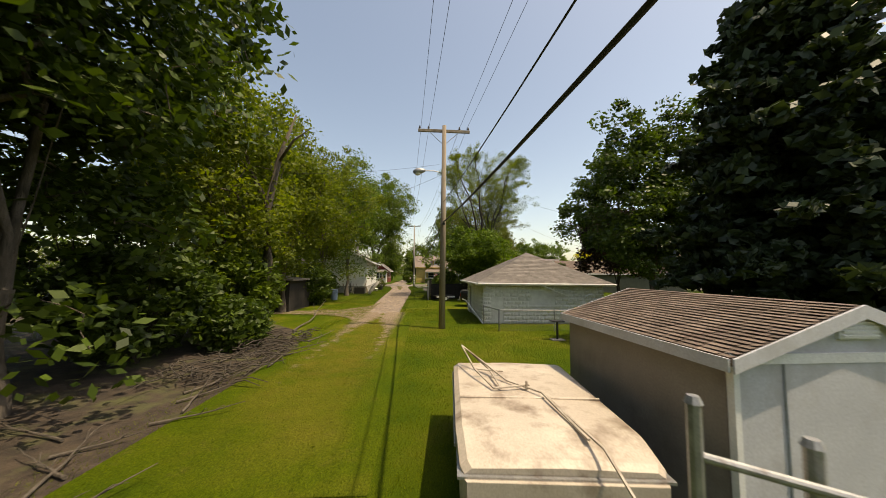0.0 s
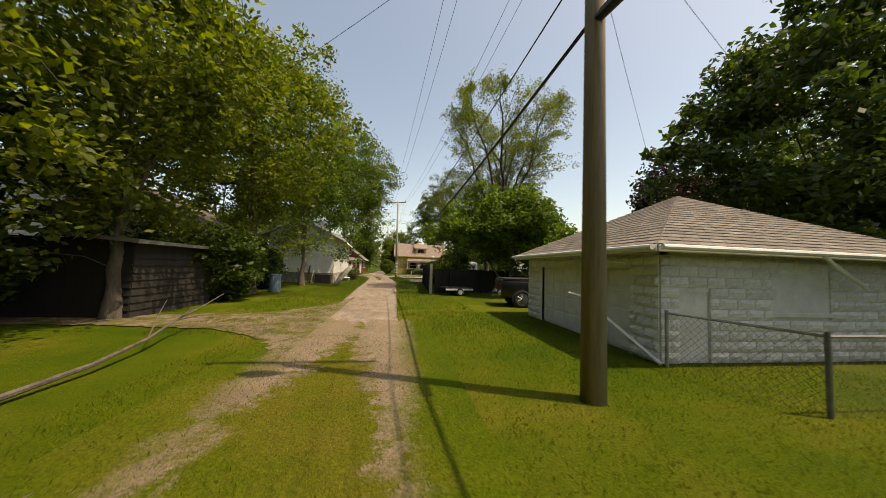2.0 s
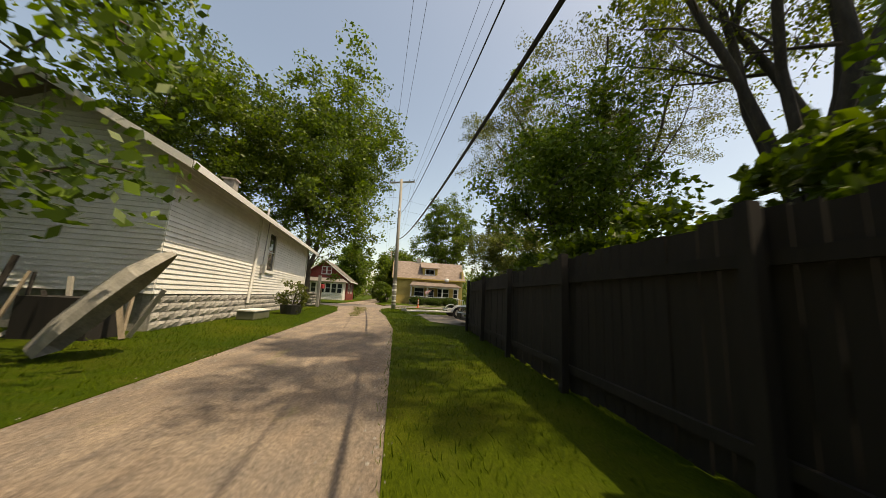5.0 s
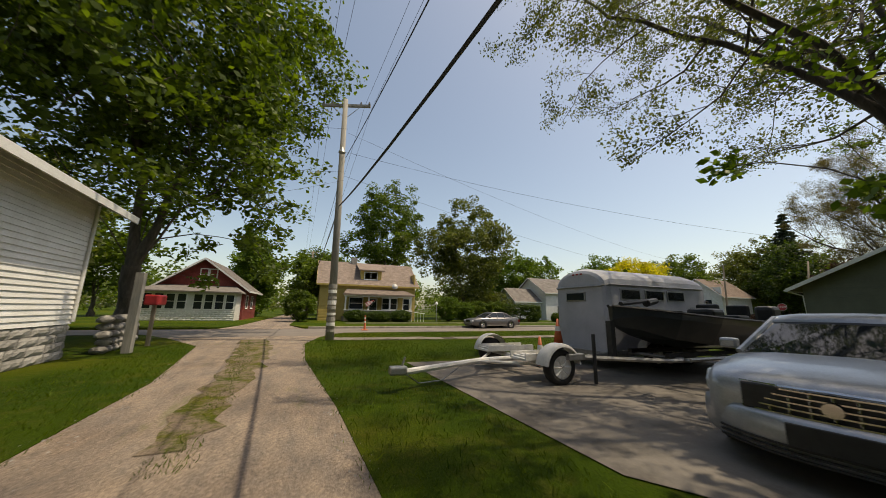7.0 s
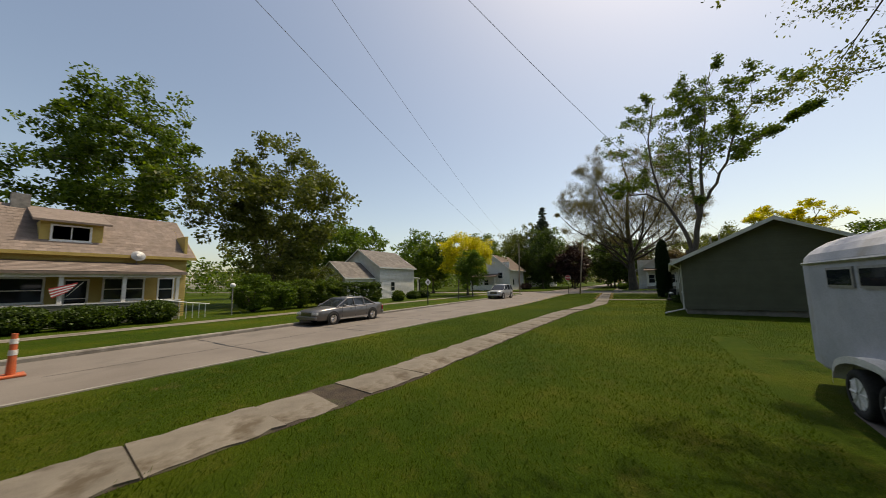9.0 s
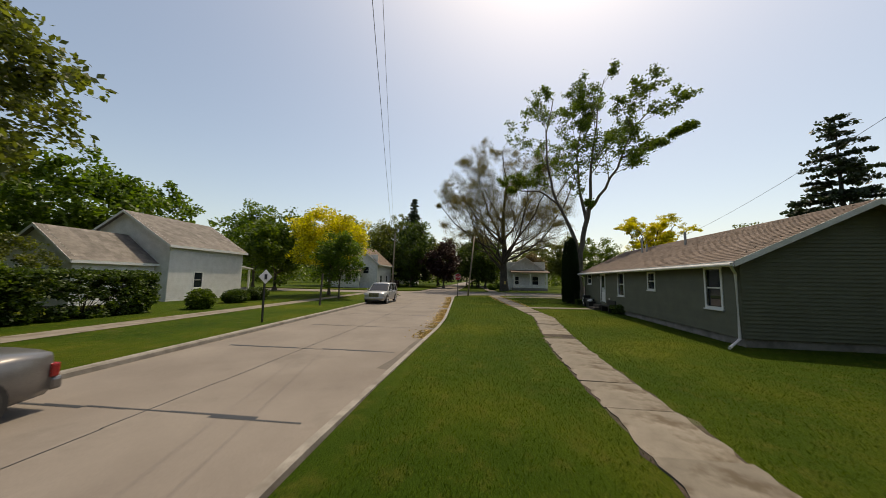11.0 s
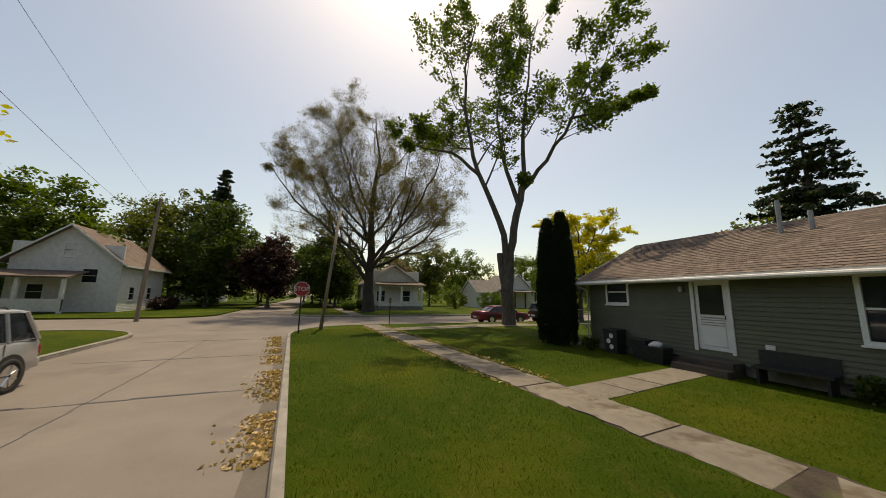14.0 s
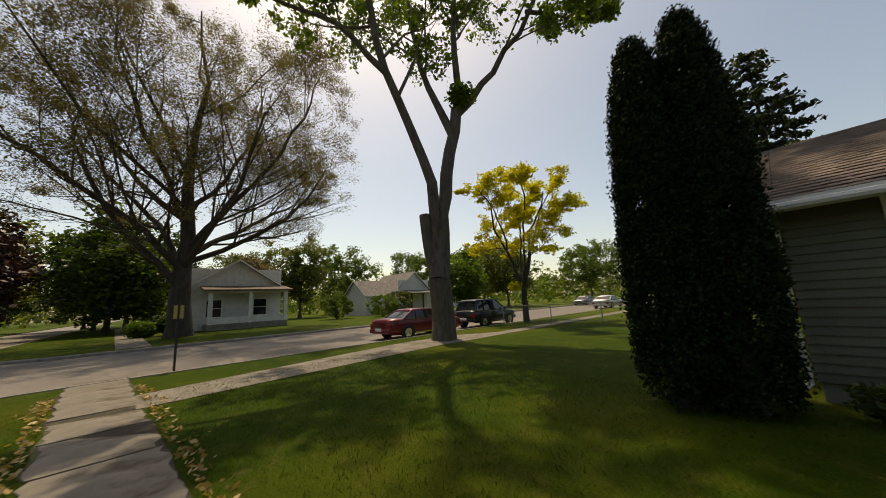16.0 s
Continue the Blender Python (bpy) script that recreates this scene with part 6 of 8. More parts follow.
LUX = [(-2.6, 0.42, 0.88, 0.72), (-2.5, 0.26, 1.02, 0.88), (-1.9, 0.2, 1.06, 0.95), (-0.8, 0.2, 1.02, 0.96), (0.6, 0.2, 1.01, 0.96), (1.2, 0.2, 1.0, 0.95), (1.7, 0.21, 0.97, 0.945), (2.1, 0.22, 0.93, 0.92), (2.28, 0.24, 0.885, 0.88), (2.38, 0.30, 0.85, 0.82), (2.43, 0.40, 0.78, 0.7)]
lux_cab = dict(belt=1.02, roof=1.47, x=(-1.8, -1.0, 0.3, 1.2), pillars=(-0.85, -0.1), handles=(-0.6, 0.25), seams=(-1.0, -0.1, 0.85), light=(0.56, 0.80))
CAD = pose(6.5, 47.25, 0.015, 0, 0, 190) @ Matrix.Diagonal((1, 1, 0.92, 1))
lux = car("luxury_sedan", "pale silver luxury saloon with a wide chrome grille", CAD, LUX, lux_cab, (-1.5, 1.5, 0.34), pale_paint, 0.95, front=False)


def nose(y, x0=2.62, back=0.42):
    """How far the rounded front reaches at a place across the car."""
    return x0 - back * abs(y / 0.95) ** 2.6


bm = bmesh.new()
loft(bm, [[(nose(y) - 0.25, y, 0.58), (nose(y) - 0.03, y, 0.575), (nose(y), y, 0.52), (nose(y) + 0.015, y, 0.4), (nose(y) - 0.02, y, 0.27), (nose(y) - 0.12, y, 0.2), (nose(y) - 0.3, y, 0.2)] for y in np.linspace(-0.95, 0.95, 17)])
part("front_bumper", bm, pale_paint, lux, "pale silver rounded bumper", True)
for z in (0.24, 0.285, 0.33):
    bm = bmesh.new()
    tube(bm, [(nose(y) + 0.002, y, z) for y in np.linspace(-0.78, 0.78, 13)], 0.013, 5)
    part("intake_fin", bm, "black", lux)
gr = part("grille", boxed(2.42, 2.5, -0.56, 0.56, 0.57, 0.82, bevel=0.02), "black", lux, "wide dark grille with chrome bars")
for k in range(5):
    bm = bmesh.new()
    tube(bm, [(nose(y, 2.56 - k * 0.012), y, 0.585 + k * 0.052) for y in np.linspace(-0.57, 0.57, 9)], 0.012, 5)
    part("grille_bar", bm, "chrome", gr)
for y in np.linspace(-0.5, 0.5, 9):
    part("grille_rib", rodded((nose(y, 2.545), y, 0.58), (nose(y, 2.5), y, 0.8), 0.007, sides=5), "chrome", gr)
bm = bmesh.new()
tube(bm, [(nose(y, 2.51), y, 0.825 - 0.03 * abs(y)) for y in np.linspace(-0.62, 0.62, 9)], 0.018, 6)
part("grille_frame", bm, "chrome", gr)
bm = bmesh.new()
lathe(bm, [(0.04, 0.0), (0.06, 0.0), (0.06, 0.012), (0.04, 0.012)], 18)
part("badge", bm, "chrome", gr, "plain round chrome badge").matrix_local = pose(2.585, 0, 0.69, 0, 0, 90)
for q in (-1, 1):
    bm = bmesh.new()
    loft(bm, [[(nose(y) - 0.06, q * y, z0), (nose(y) - 0.05, q * y, (z0 + z1) / 2), (nose(y) - 0.14, q * y, z1), (nose(y) - 0.4, q * y, z1), (nose(y) - 0.4, q * y, z0)] for y, z0, z1 in ((0.62, 0.6, 0.76), (0.72, 0.6, 0.79), (0.84, 0.61, 0.82), (0.93, 0.63, 0.84))])
    part("headlight", bm, "lamp_lens", lux, "tall clear headlight")
part("front_plate", boxed(2.625, 2.65, -0.27, 0.27, 0.34, 0.54, bevel=0.01), "black", lux, "black blank number plate")
SUVS = [(-2.2, 0.5, 0.98, 0.74), (-2.12, 0.34, 1.06, 0.86), (-1.5, 0.28, 1.08, 0.91), (-0.6, 0.28, 1.06, 0.92), (0.4, 0.28, 1.05, 0.92), (1.0, 0.28, 1.04, 0.91), (1.8, 0.3, 0.98, 0.88), (2.12, 0.36, 0.9, 0.80), (2.2, 0.5, 0.8, 0.70)]
suv_cab = dict(belt=1.06, roof=1.70, x=(-2.05, -1.75, 0.15, 1.05), top=0.8, pillars=(-1.25, -0.25), handles=(-0.7, 0.15), seams=(-1.1, -0.2, 0.75), light=(0.72, 0.9))
suv = car("suv", "silver sport utility vehicle parked at the kerb", pose(40.15, 70.95, -0.12, 0, 0, 180), SUVS, suv_cab, (-1.3, 1.35, 0.36), silver_paint, 0.91)
for s in (-1, 1):
    bm = bmesh.new()
    tube(bm, [(-1.5, s * 0.6, 1.72), (-1.4, s * 0.6, 1.78), (-0.1, s * 0.6, 1.78), (0.05, s * 0.6, 1.72)], 0.018, 6)
    part("roof_rail", bm, "black", suv)
car("suv", "black sport utility vehicle parked beside the cross street", pose(55.9, 42.8, -0.12, 0, 0, -90), SUVS, suv_cab, (-1.3, 1.35, 0.36), black_paint, 0.91)
for k, (x, y, a) in enumerate(((56.0, 20.0, -90), (63.6, 8.0, 90), (56.0, -4, -90))):
    car("sedan", "distant grey saloon car along the cross street", pose(x, y, -0.12, 0, 0, a), SEDAN, sedan_cab, (-1.45, 1.45, 0.33), (silver_paint, grey_paint, black_paint)[k], 0.92)

# pickup truck
TR = [(-2.55, 0.55, 1.12, 0.80), (-2.5, 0.42, 1.20, 0.86), (-1.5, 0.40, 1.20, 0.88), (-0.65, 0.40, 1.19, 0.88), (0.3, 0.40, 1.18, 0.88), (0.95, 0.40, 1.17, 0.88), (1.9, 0.42, 1.12, 0.86), (2.35, 0.46, 1.06, 0.82), (2.45, 0.6, 0.98, 0.76)]
truck = car("pickup_truck", "black crew-cab pickup truck parked on the grass", pose(8.15, 26.15, 0, 0, 0, -8), TR, dict(belt=1.16, roof=1.66, x=(-0.72, -0.6, 0.45, 1.05), top=0.8, pillars=(0.15,), handles=(-0.3, 0.45), seams=(-0.7, 0.12, 0.95), light=(0.8, 1.0)),
            (-1.62, 1.58, 0.38), black_paint, 0.87, "truck", tall=True)
part("bed_liner", boxed(-2.4, -0.85, -0.72, 0.72, 1.2, 1.245), "black", truck)
for s in (-1, 1):
    part("bed_rail", boxed(-2.48, -0.8, s * 0.82 - 0.05, s * 0.82 + 0.05, 1.19, 1.27, bevel=0.02), "black", truck)
part("tow_hitch", boxed(-2.8, -2.55, -0.05, 0.05, 0.42, 0.5), "metal", truck)
part("bumper_plate", boxed(-2.66, -2.6, -0.8, 0.8, 0.5, 0.66, bevel=0.02), "chrome", truck, "chrome rear bumper")


# ---- trailers on the drive ----
ht = thing("horse_trailer", "old pale grey horse trailer with rounded roof", "trailer", pose(6.96, 52.25, 0) @ Matrix.Scale(0.93, 4))
HL, HWD = 4.5, 0.95
bm = bmesh.new()
secs = []
for x, sc, dz in ((0.0, 0.9, -0.14), (0.05, 0.965, -0.06), (0.22, 1.0, 0.0), (HL - 0.5, 1.0, 0.0), (HL - 0.12, 0.96, -0.05), (HL, 0.88, -0.14)):
    pts = []
    for k in range(13):
        a = math.pi * k / 12
        pts.append((x, HWD * sc * math.cos(a), 2.28 + 0.47 * math.sin(a) + dz))
    secs.append([(x, HWD * sc, 0.42)] + pts + [(x, -HWD * sc, 0.42)])
loft(bm, secs)
M["trailer_grey"] = material("oxidised_grey_trailer_paint", (0.36, 0.37, 0.41), (0.50, 0.51, 0.56), 1.3, 0.6, bump=0.08, fine=50, stain=(0.30, 0.27, 0.24), stain_scale=1.6, stain_range=(0.56, 0.8))
part("body", bm, "trailer_grey", ht, smooth=False)
bm = bmesh.new()
pts = [(-0.03, y, 2.2 - 0.02) for y in np.linspace(-HWD * 0.93, HWD * 0.93, 6)]
tube(bm, [(HL - 0.3, -HWD - 0.015, 2.24), (0.2, -HWD - 0.015, 2.24)] + [(-0.02, -HWD * 0.9, 2.2), (-0.03, 0, 2.2), (-0.02, HWD * 0.9, 2.2)] + [(0.2, HWD + 0.015, 2.24), (HL - 0.3, HWD + 0.015, 2.24)], 0.03, 6)
part("rain_gutter", bm, "metal", ht)
fw = part("front_window", boxed(-0.035, 0.03, -0.28, 0.48, 1.78, 2.06, bevel=0.02), "metal", ht)
part("pane", boxed(-0.045, -0.03, -0.23, 0.43, 1.82, 2.02), "dust_glass" if "dust_glass" in M else "glass", fw)
for s in (-1, 1):
    for wx in (0.55, 1.55, 2.5):
        w = part("side_window", boxed(wx, wx + 0.8, s * HWD - 0.02, s * HWD + 0.025, 1.82, 2.14), "metal", ht)
        part("pane", boxed(wx + 0.05, wx + 0.75, s * (HWD + 0.028) - 0.004, s * (HWD + 0.028) + 0.004, 1.86, 2.10), "glass", w)
    bm = bmesh.new()
    arc_pts = [(1.05 + 0.95 + 0.98 * math.cos(a), s * (HWD + 0.14), 0.36 + 0.52 * math.sin(a) ** 0.6) for a in np.linspace(0.02, math.pi - 0.02, 13)]
    for p, q in zip(arc_pts, arc_pts[1:]):
        v = [bm.verts.new((p[0], s * (HWD - 0.02), p[2])), bm.verts.new((q[0], s * (HWD - 0.02), q[2])), bm.verts.new((q[0], s * (HWD + 0.22), q[2])), bm.verts.new((p[0], s * (HWD + 0.22), p[2])),
             bm.verts.new((q[0], s * (HWD + 0.22), q[2] - 0.1)), bm.verts.new((p[0], s * (HWD + 0.22), p[2] - 0.1))]
        bm.faces.new(v[:4])
        bm.faces.new((v[3], v[2], v[4], v[5]))
    part("mudguard", bm, "white", ht)
    for wx in (1.6, 2.4):
        wheel(ht, wx, s * (HWD + 0.08), 0.34, 0.2, s, "white", 8)
part("chassis", boxed(0.05, HL - 0.05, -0.8, 0.8, 0.30, 0.42), "metal", ht)
part("bumper_bar", boxed(-0.12, 0.0, -0.9, 0.9, 0.34, 0.44), "metal", ht)
for y in (-0.15, 0.0, 0.15):
    part("marker_lamp", boxed(-0.02, 0.06, y - 0.035, y + 0.035, 2.56, 2.6), "tail_red", ht)

bt = thing("boat_trailer", "galvanised boat trailer carrying a fishing boat", "trailer", pose(6.0, 50.45, 0))
bm = bmesh.new()
for s in (-1, 1):
    tube(bm, [(-0.9, 0, 0.5), (0.8, s * 0.6, 0.45), (5.6, s * 0.75, 0.45)], 0.045, 6)
for x in (1.2, 2.8, 4.6):
    tube(bm, [(x, -0.75, 0.46), (x, 0.75, 0.46)], 0.04, 6)
part("frame", bm, "metal", bt)
part("jack", rodded((-0.7, -0.15, 0.03), (-0.7, -0.15, 0.95), 0.035), "black", bt)
part("winch_post", boxed(-0.1, 0.02, -0.06, 0.06, 0.45, 1.2), "black", bt)
part("coupler", boxed(-1.25, -0.85, -0.08, 0.08, 0.46, 0.58, bevel=0.02), "metal", bt)
for s in (-1, 1):
    wheel(bt, 3.9, s * 0.95, 0.31, 0.19, s, "white", 6)
    bm = bmesh.new()
    tube(bm, [(3.45, s * 0.95, 0.5), (3.6, s * 0.95, 0.68), (3.9, s * 0.95, 0.73), (4.2, s * 0.95, 0.68), (4.35, s * 0.95, 0.5)], 0.05, 6)
    part("mudguard", bm, "metal", bt)
    part("bunk", boxed(1.0, 5.2, s * 0.42 - 0.05, s * 0.42 + 0.05, 0.48, 0.56), "fence_dark", bt)
boat = thing("fishing_boat", "dark green and black aluminium fishing boat on its trailer", "boat", pose(6.0, 50.45, 0))
M["boat"] = material("dark_boat_paint", (0.014, 0.018, 0.017), (0.028, 0.034, 0.032), 3, 0.35, bump=0.03, coat=0.3)
hull = [(0.0, 0.05, 1.12, 1.50), (0.5, 0.42, 0.90, 1.44), (1.2, 0.70, 0.72, 1.37), (2.2, 0.88, 0.60, 1.29), (3.6, 0.95, 0.56, 1.22), (5.2, 0.93, 0.56, 1.16), (5.9, 0.90, 0.58, 1.15)]
bm = bmesh.new()
loft(bm, [[(x, w, zt), (x, w * 0.97, zt - 0.12), (x, w * 0.72, zb + 0.12), (x, 0, zb), (x, -w * 0.72, zb + 0.12), (x, -w * 0.97, zt - 0.12), (x, -w, zt)] for x, w, zb, zt in hull])
part("hull", bm, "boat", boat)
bm = bmesh.new()
for s in (-1, 1):
    tube(bm, [(x, s * w, zt + 0.01) for x, w, zb, zt in hull], 0.03, 6)
part("gunwale", bm, "black", boat)
part("bow_deck", boxed(0.5, 1.7, -0.4, 0.4, 1.39, 1.43), "black", boat)
bm = bmesh.new()
tube(bm, [(0.2, -0.1, 1.56), (1.4, 0.15, 1.66), (1.75, 0.2, 1.64)], 0.05, 6)
rod(bm, (1.3, 0.12, 1.6), (1.75, 0.2, 1.66), 0.09, 0.07, 8)
part("trolling_motor", bm, "black", boat)
for x in (3.1, 4.4):
    bm = boxed(x - 0.25, x + 0.25, -0.25, 0.25, 1.2, 1.36, bevel=0.05)
    box(bm, x + 0.2, x + 0.32, -0.25, 0.25, 1.3, 1.62, bevel=0.05)
    part("seat", bm, "black", boat)
part("console", boxed(2.3, 2.8, -0.65, -0.1, 1.15, 1.5, bevel=0.08), "black", boat)
bm = boxed(5.85, 6.35, -0.22, 0.22, 1.15, 1.62, bevel=0.1)
box(bm, 5.95, 6.15, -0.1, 0.1, 0.55, 1.2, bevel=0.03)
part("outboard_motor", bm, "black", boat, "black outboard motor")

# tow dolly
td = thing("tow_dolly", "white painted steel tow dolly with ramps", "trailer", pose(4.66, 51.85, 0))
bm = bmesh.new()
tube(bm, [(-3.0, -0.8, 0.30), (-1.1, -0.1, 0.32), (-0.2, 0, 0.32), (0.1, 0, 0.32)], 0.055, 8)
tube(bm, [(-1.1, -0.1, 0.31), (-0.25, 0.9, 0.33)], 0.03, 6)
tube(bm, [(-1.1, -0.1, 0.31), (-0.25, -0.9, 0.33)], 0.03, 6)
tube(bm, [(0, -1.2, 0.33), (0, 1.2, 0.33)], 0.05, 8)
part("frame", bm, "white", td)
bm = boxed(-3.22, -2.92, -0.95, -0.78, 0.28, 0.42, bevel=0.03)
rod(bm, (-3.0, -0.85, 0.4), (-2.95, -0.85, 0.56), 0.02)
part("coupler", bm, "metal", td)
bm = bmesh.new()
tube(bm, [(-3.0, -0.8, 0.33), (-2.6, -0.6, 0.06), (-2.1, -0.45, 0.05), (-1.5, -0.2, 0.3)], 0.012, 5)
part("safety_chain", bm, "metal", td)
for s in (-1, 1):
    ramp = part("ramp", boxed(-0.55, 0.6, s * 0.72 - 0.24, s * 0.72 + 0.24, 0.40, 0.45, bevel=0.01), "white", td, "chipped white steel wheel ramp")
    part("deck_board", boxed(0.0, 0.75, s * 0.72 - 0.2, s * 0.72 + 0.2, 0.452, 0.475), "pole_wood", ramp)
    part("side_rail", boxed(-0.55, 0.75, s * 0.97 - 0.02, s * 0.97 + 0.02, 0.42, 0.54), "white", ramp)
    part("side_rail", boxed(-0.55, 0.75, s * 0.47 - 0.02, s * 0.47 + 0.02, 0.42, 0.54), "white", ramp)
    for k in range(3):
        part("cleat", boxed(-0.5 + k * 0.15, -0.46 + k * 0.15, s * 0.72 - 0.22, s * 0.72 + 0.22, 0.45, 0.49), "white", ramp)
    wheel(td, 0.0, s * 1.28, 0.33, 0.2, s, "white", 8)
    bm = bmesh.new()
    ap = [(0.44 * math.cos(a), 0.33 + 0.44 * math.sin(a)) for a in np.linspace(0.1, math.pi - 0.1, 12)]
    rows = [[bm.verts.new((x * q, s * y, 0.33 + (z - 0.33) * q)) for x, z in ap] for y, q in ((1.12, 0.97), (1.16, 1.0), (1.38, 1.0), (1.43, 0.95), (1.44, 0.86))]
    for a, b in zip(rows, rows[1:]):
        for k in range(len(ap) - 1):
            bm.faces.new((a[k], a[k + 1], b[k + 1], b[k]))
    part("mudguard", bm, "white", td, "rounded white mudguard", True)
    bm = bmesh.new()
    tube(bm, [(0.2, s * 0.3, 0.36), (0.5, s * 0.9, 0.5), (0.3, s * 1.1, 0.42)], 0.012, 5)
    part("strap", bm, "white", td)
M["orange"] = material("faded_orange_plastic", (0.50, 0.10, 0.03), (0.62, 0.14, 0.05), 8, 0.55, bump=0.05, stain=(0.3, 0.12, 0.07), stain_scale=6)


def cone(x, y, z, h, label="faded orange traffic cone with white band"):
    root = thing("traffic_cone", label, "traffic cone", pose(x, y, z))
    part("base", boxed(-0.17, 0.17, -0.17, 0.17, 0, 0.03, bevel=0.01), "black", root)
    part("cone", rodded((0, 0, 0.03), (0, 0, h), 0.13, 0.025, 14), "orange", root, smooth=True)
    part("band", rodded((0, 0, h * 0.55), (0, 0, h * 0.72), 0.075 * 0.98 + 0.006, 0.058, 14), "white", root)


cone(5.62, 52.3, 0.015, 0.72)
part_stand = thing("side_table", "small dark metal stand holding a traffic cone", "table", pose(6.4, 52.5, 0))
part("top", boxed(-0.25, 0.25, -0.25, 0.25, 0.42, 0.46), "black", part_stand)
for sx in (-1, 1):
    for sy in (-1, 1):
        part("leg", rodded((sx * 0.22, sy * 0.22, 0.02), (sx * 0.22, sy * 0.22, 0.43), 0.015, sides=6), "black", part_stand)
cone(6.4, 52.5, 0.46, 0.72)
dl = thing("delineator_post", "orange and white road marker post on the street", "traffic cone", pose(3.6, 68.2, -0.12))
part("base", boxed(-0.22, 0.22, -0.22, 0.22, 0, 0.06, bevel=0.02), "orange", dl)
part("post", rodded((0, 0, 0.05), (0, 0, 1.0), 0.08, 0.05, 12), "orange", dl)
part("band", rodded((0, 0, 0.5), (0, 0, 0.62), 0.072, 0.07, 12), "white", dl)
part("band", rodded((0, 0, 0.76), (0, 0, 0.88), 0.066, 0.062, 12), "white", dl)

# ---- folded camper and garden shed ----
M["camper"] = material("weathered_cream_camper", (0.42, 0.355, 0.285), (0.54, 0.475, 0.39), 1.6, 0.55, bump=0.06, fine=40, stain=(0.17, 0.12, 0.08), stain_scale=1.9, stain_range=(0.5, 0.7))
cp = thing("folding_camper", "weathered cream folding camper trailer, closed", "camper", pose(4.0, 5.55, 0, 0, 0, -5))
bm = bmesh.new()
loft(bm, [[(-w, y, z0), (-w, y, z1 - 0.05), (-w + 0.07, y, z1), (0, y, z1 + 0.02), (w - 0.07, y, z1), (w, y, z1 - 0.05), (w, y, z0)] for y, w, z0, z1 in
          ((-1.62, 0.90, 0.84, 0.88), (-1.55, 0.94, 0.83, 0.92), (-1.22, 0.96, 0.83, 1.0), (-1.1, 0.97, 0.83, 1.01), (1.2, 0.97, 0.83, 1.01), (1.32, 0.94, 0.83, 0.99))])
part("lid", bm, "camper", cp, "stained cream camper lid")
bm = bmesh.new()
loft(bm, [[(-w, y, z0), (-w, y, 0.81), (w, y, 0.81), (w, y, z0)] for y, w, z0 in ((-1.7, 0.88, 0.55), (-1.6, 0.93, 0.45), (1.28, 0.93, 0.45))])
part("box", bm, "camper", cp)
part("seam", boxed(-0.965, 0.965, -1.66, 1.33, 0.805, 0.83), "metal", cp)
part("awning_rail", rodded((-0.975, -1.2, 0.86), (-0.975, 1.2, 0.86), 0.018, sides=6), "metal", cp)
part("rib", rodded((-0.9, -0.35, 1.025), (0.9, -0.35, 1.025), 0.02, sides=6), "camper", cp)
for s in (-1, 1):
    w = new("axle_wheel")
    w.parent = cp
    w.matrix_local = pose(s * 0.8, 0.1, 0.28, 0, 0, 90)
    bm = bmesh.new()
    lathe(bm, [(0.15, -0.08), (0.28, -0.08), (0.28, 0.08), (0.15, 0.08)], 20)
    bmesh.ops.recalc_face_normals(bm, faces=bm.faces)
    part("tyre", bm, "rubber", w)
part("chassis", boxed(-0.7, 0.7, -1.4, 1.25, 0.3, 0.45), "metal", cp)
part("drawbar", boxed(-0.05, 0.05, 1.25, 2.0, 0.32, 0.42), "metal", cp)
ant = thing("antenna_frame", "bent metal aerial frame lying on the camper lid", "aerial", pose(3.9, 5.15, 1.04, 0, 0, -3))
for a in (((-0.7, 1.7, 0.28), (-0.1, 0.6, 0.02), (0.25, 0.1, 0.04), (0.35, -1.0, 0.0)), ((-0.7, 1.7, 0.28), (-0.55, 0.9, 0.1), (-0.35, 0.3, 0.02)), ((-0.6, 1.5, 0.24), (-0.3, 1.0, 0.06), (-0.25, 0.3, 0.02)),
          ((-0.55, 0.9, 0.1), (-0.1, 0.95, 0.05)), ((-0.35, 0.3, 0.02), (0.15, 0.35, 0.05)), ((0.1, 0.3, 0.0), (0.1, 0.3, 0.12)), ((0.3, 0.1, 0.0), (0.4, -1.2, 0.02), (0.42, -1.65, -0.15))):
    bm = bmesh.new()
    tube(bm, a, 0.016, 5)
    part("rod", bm, "camper", ant)

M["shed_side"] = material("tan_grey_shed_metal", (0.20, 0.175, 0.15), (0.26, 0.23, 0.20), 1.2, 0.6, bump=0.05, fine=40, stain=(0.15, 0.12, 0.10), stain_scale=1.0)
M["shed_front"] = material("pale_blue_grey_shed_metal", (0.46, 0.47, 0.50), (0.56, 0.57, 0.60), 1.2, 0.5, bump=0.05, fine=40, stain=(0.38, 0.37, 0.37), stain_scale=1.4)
sh = thing("garden_shed", "metal garden shed with worn brown shingle roof", "shed", pose(5.42, 3.86, 0, 0, 0, 2))
SW, SD, SE, SR = 2.6, 3.0, 1.93, 2.38
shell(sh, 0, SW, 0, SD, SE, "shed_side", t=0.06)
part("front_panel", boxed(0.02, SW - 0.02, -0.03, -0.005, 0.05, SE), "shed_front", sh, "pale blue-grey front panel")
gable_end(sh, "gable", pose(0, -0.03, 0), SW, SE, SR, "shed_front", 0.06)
gable_end(sh, "gable", pose(0, SD - 0.06, 0), SW, SE, SR, "shed_front", 0.06)
part("eave_board", boxed(-0.05, SW + 0.05, -0.06, -0.032, SE - 0.09, SE), "door_white", sh)
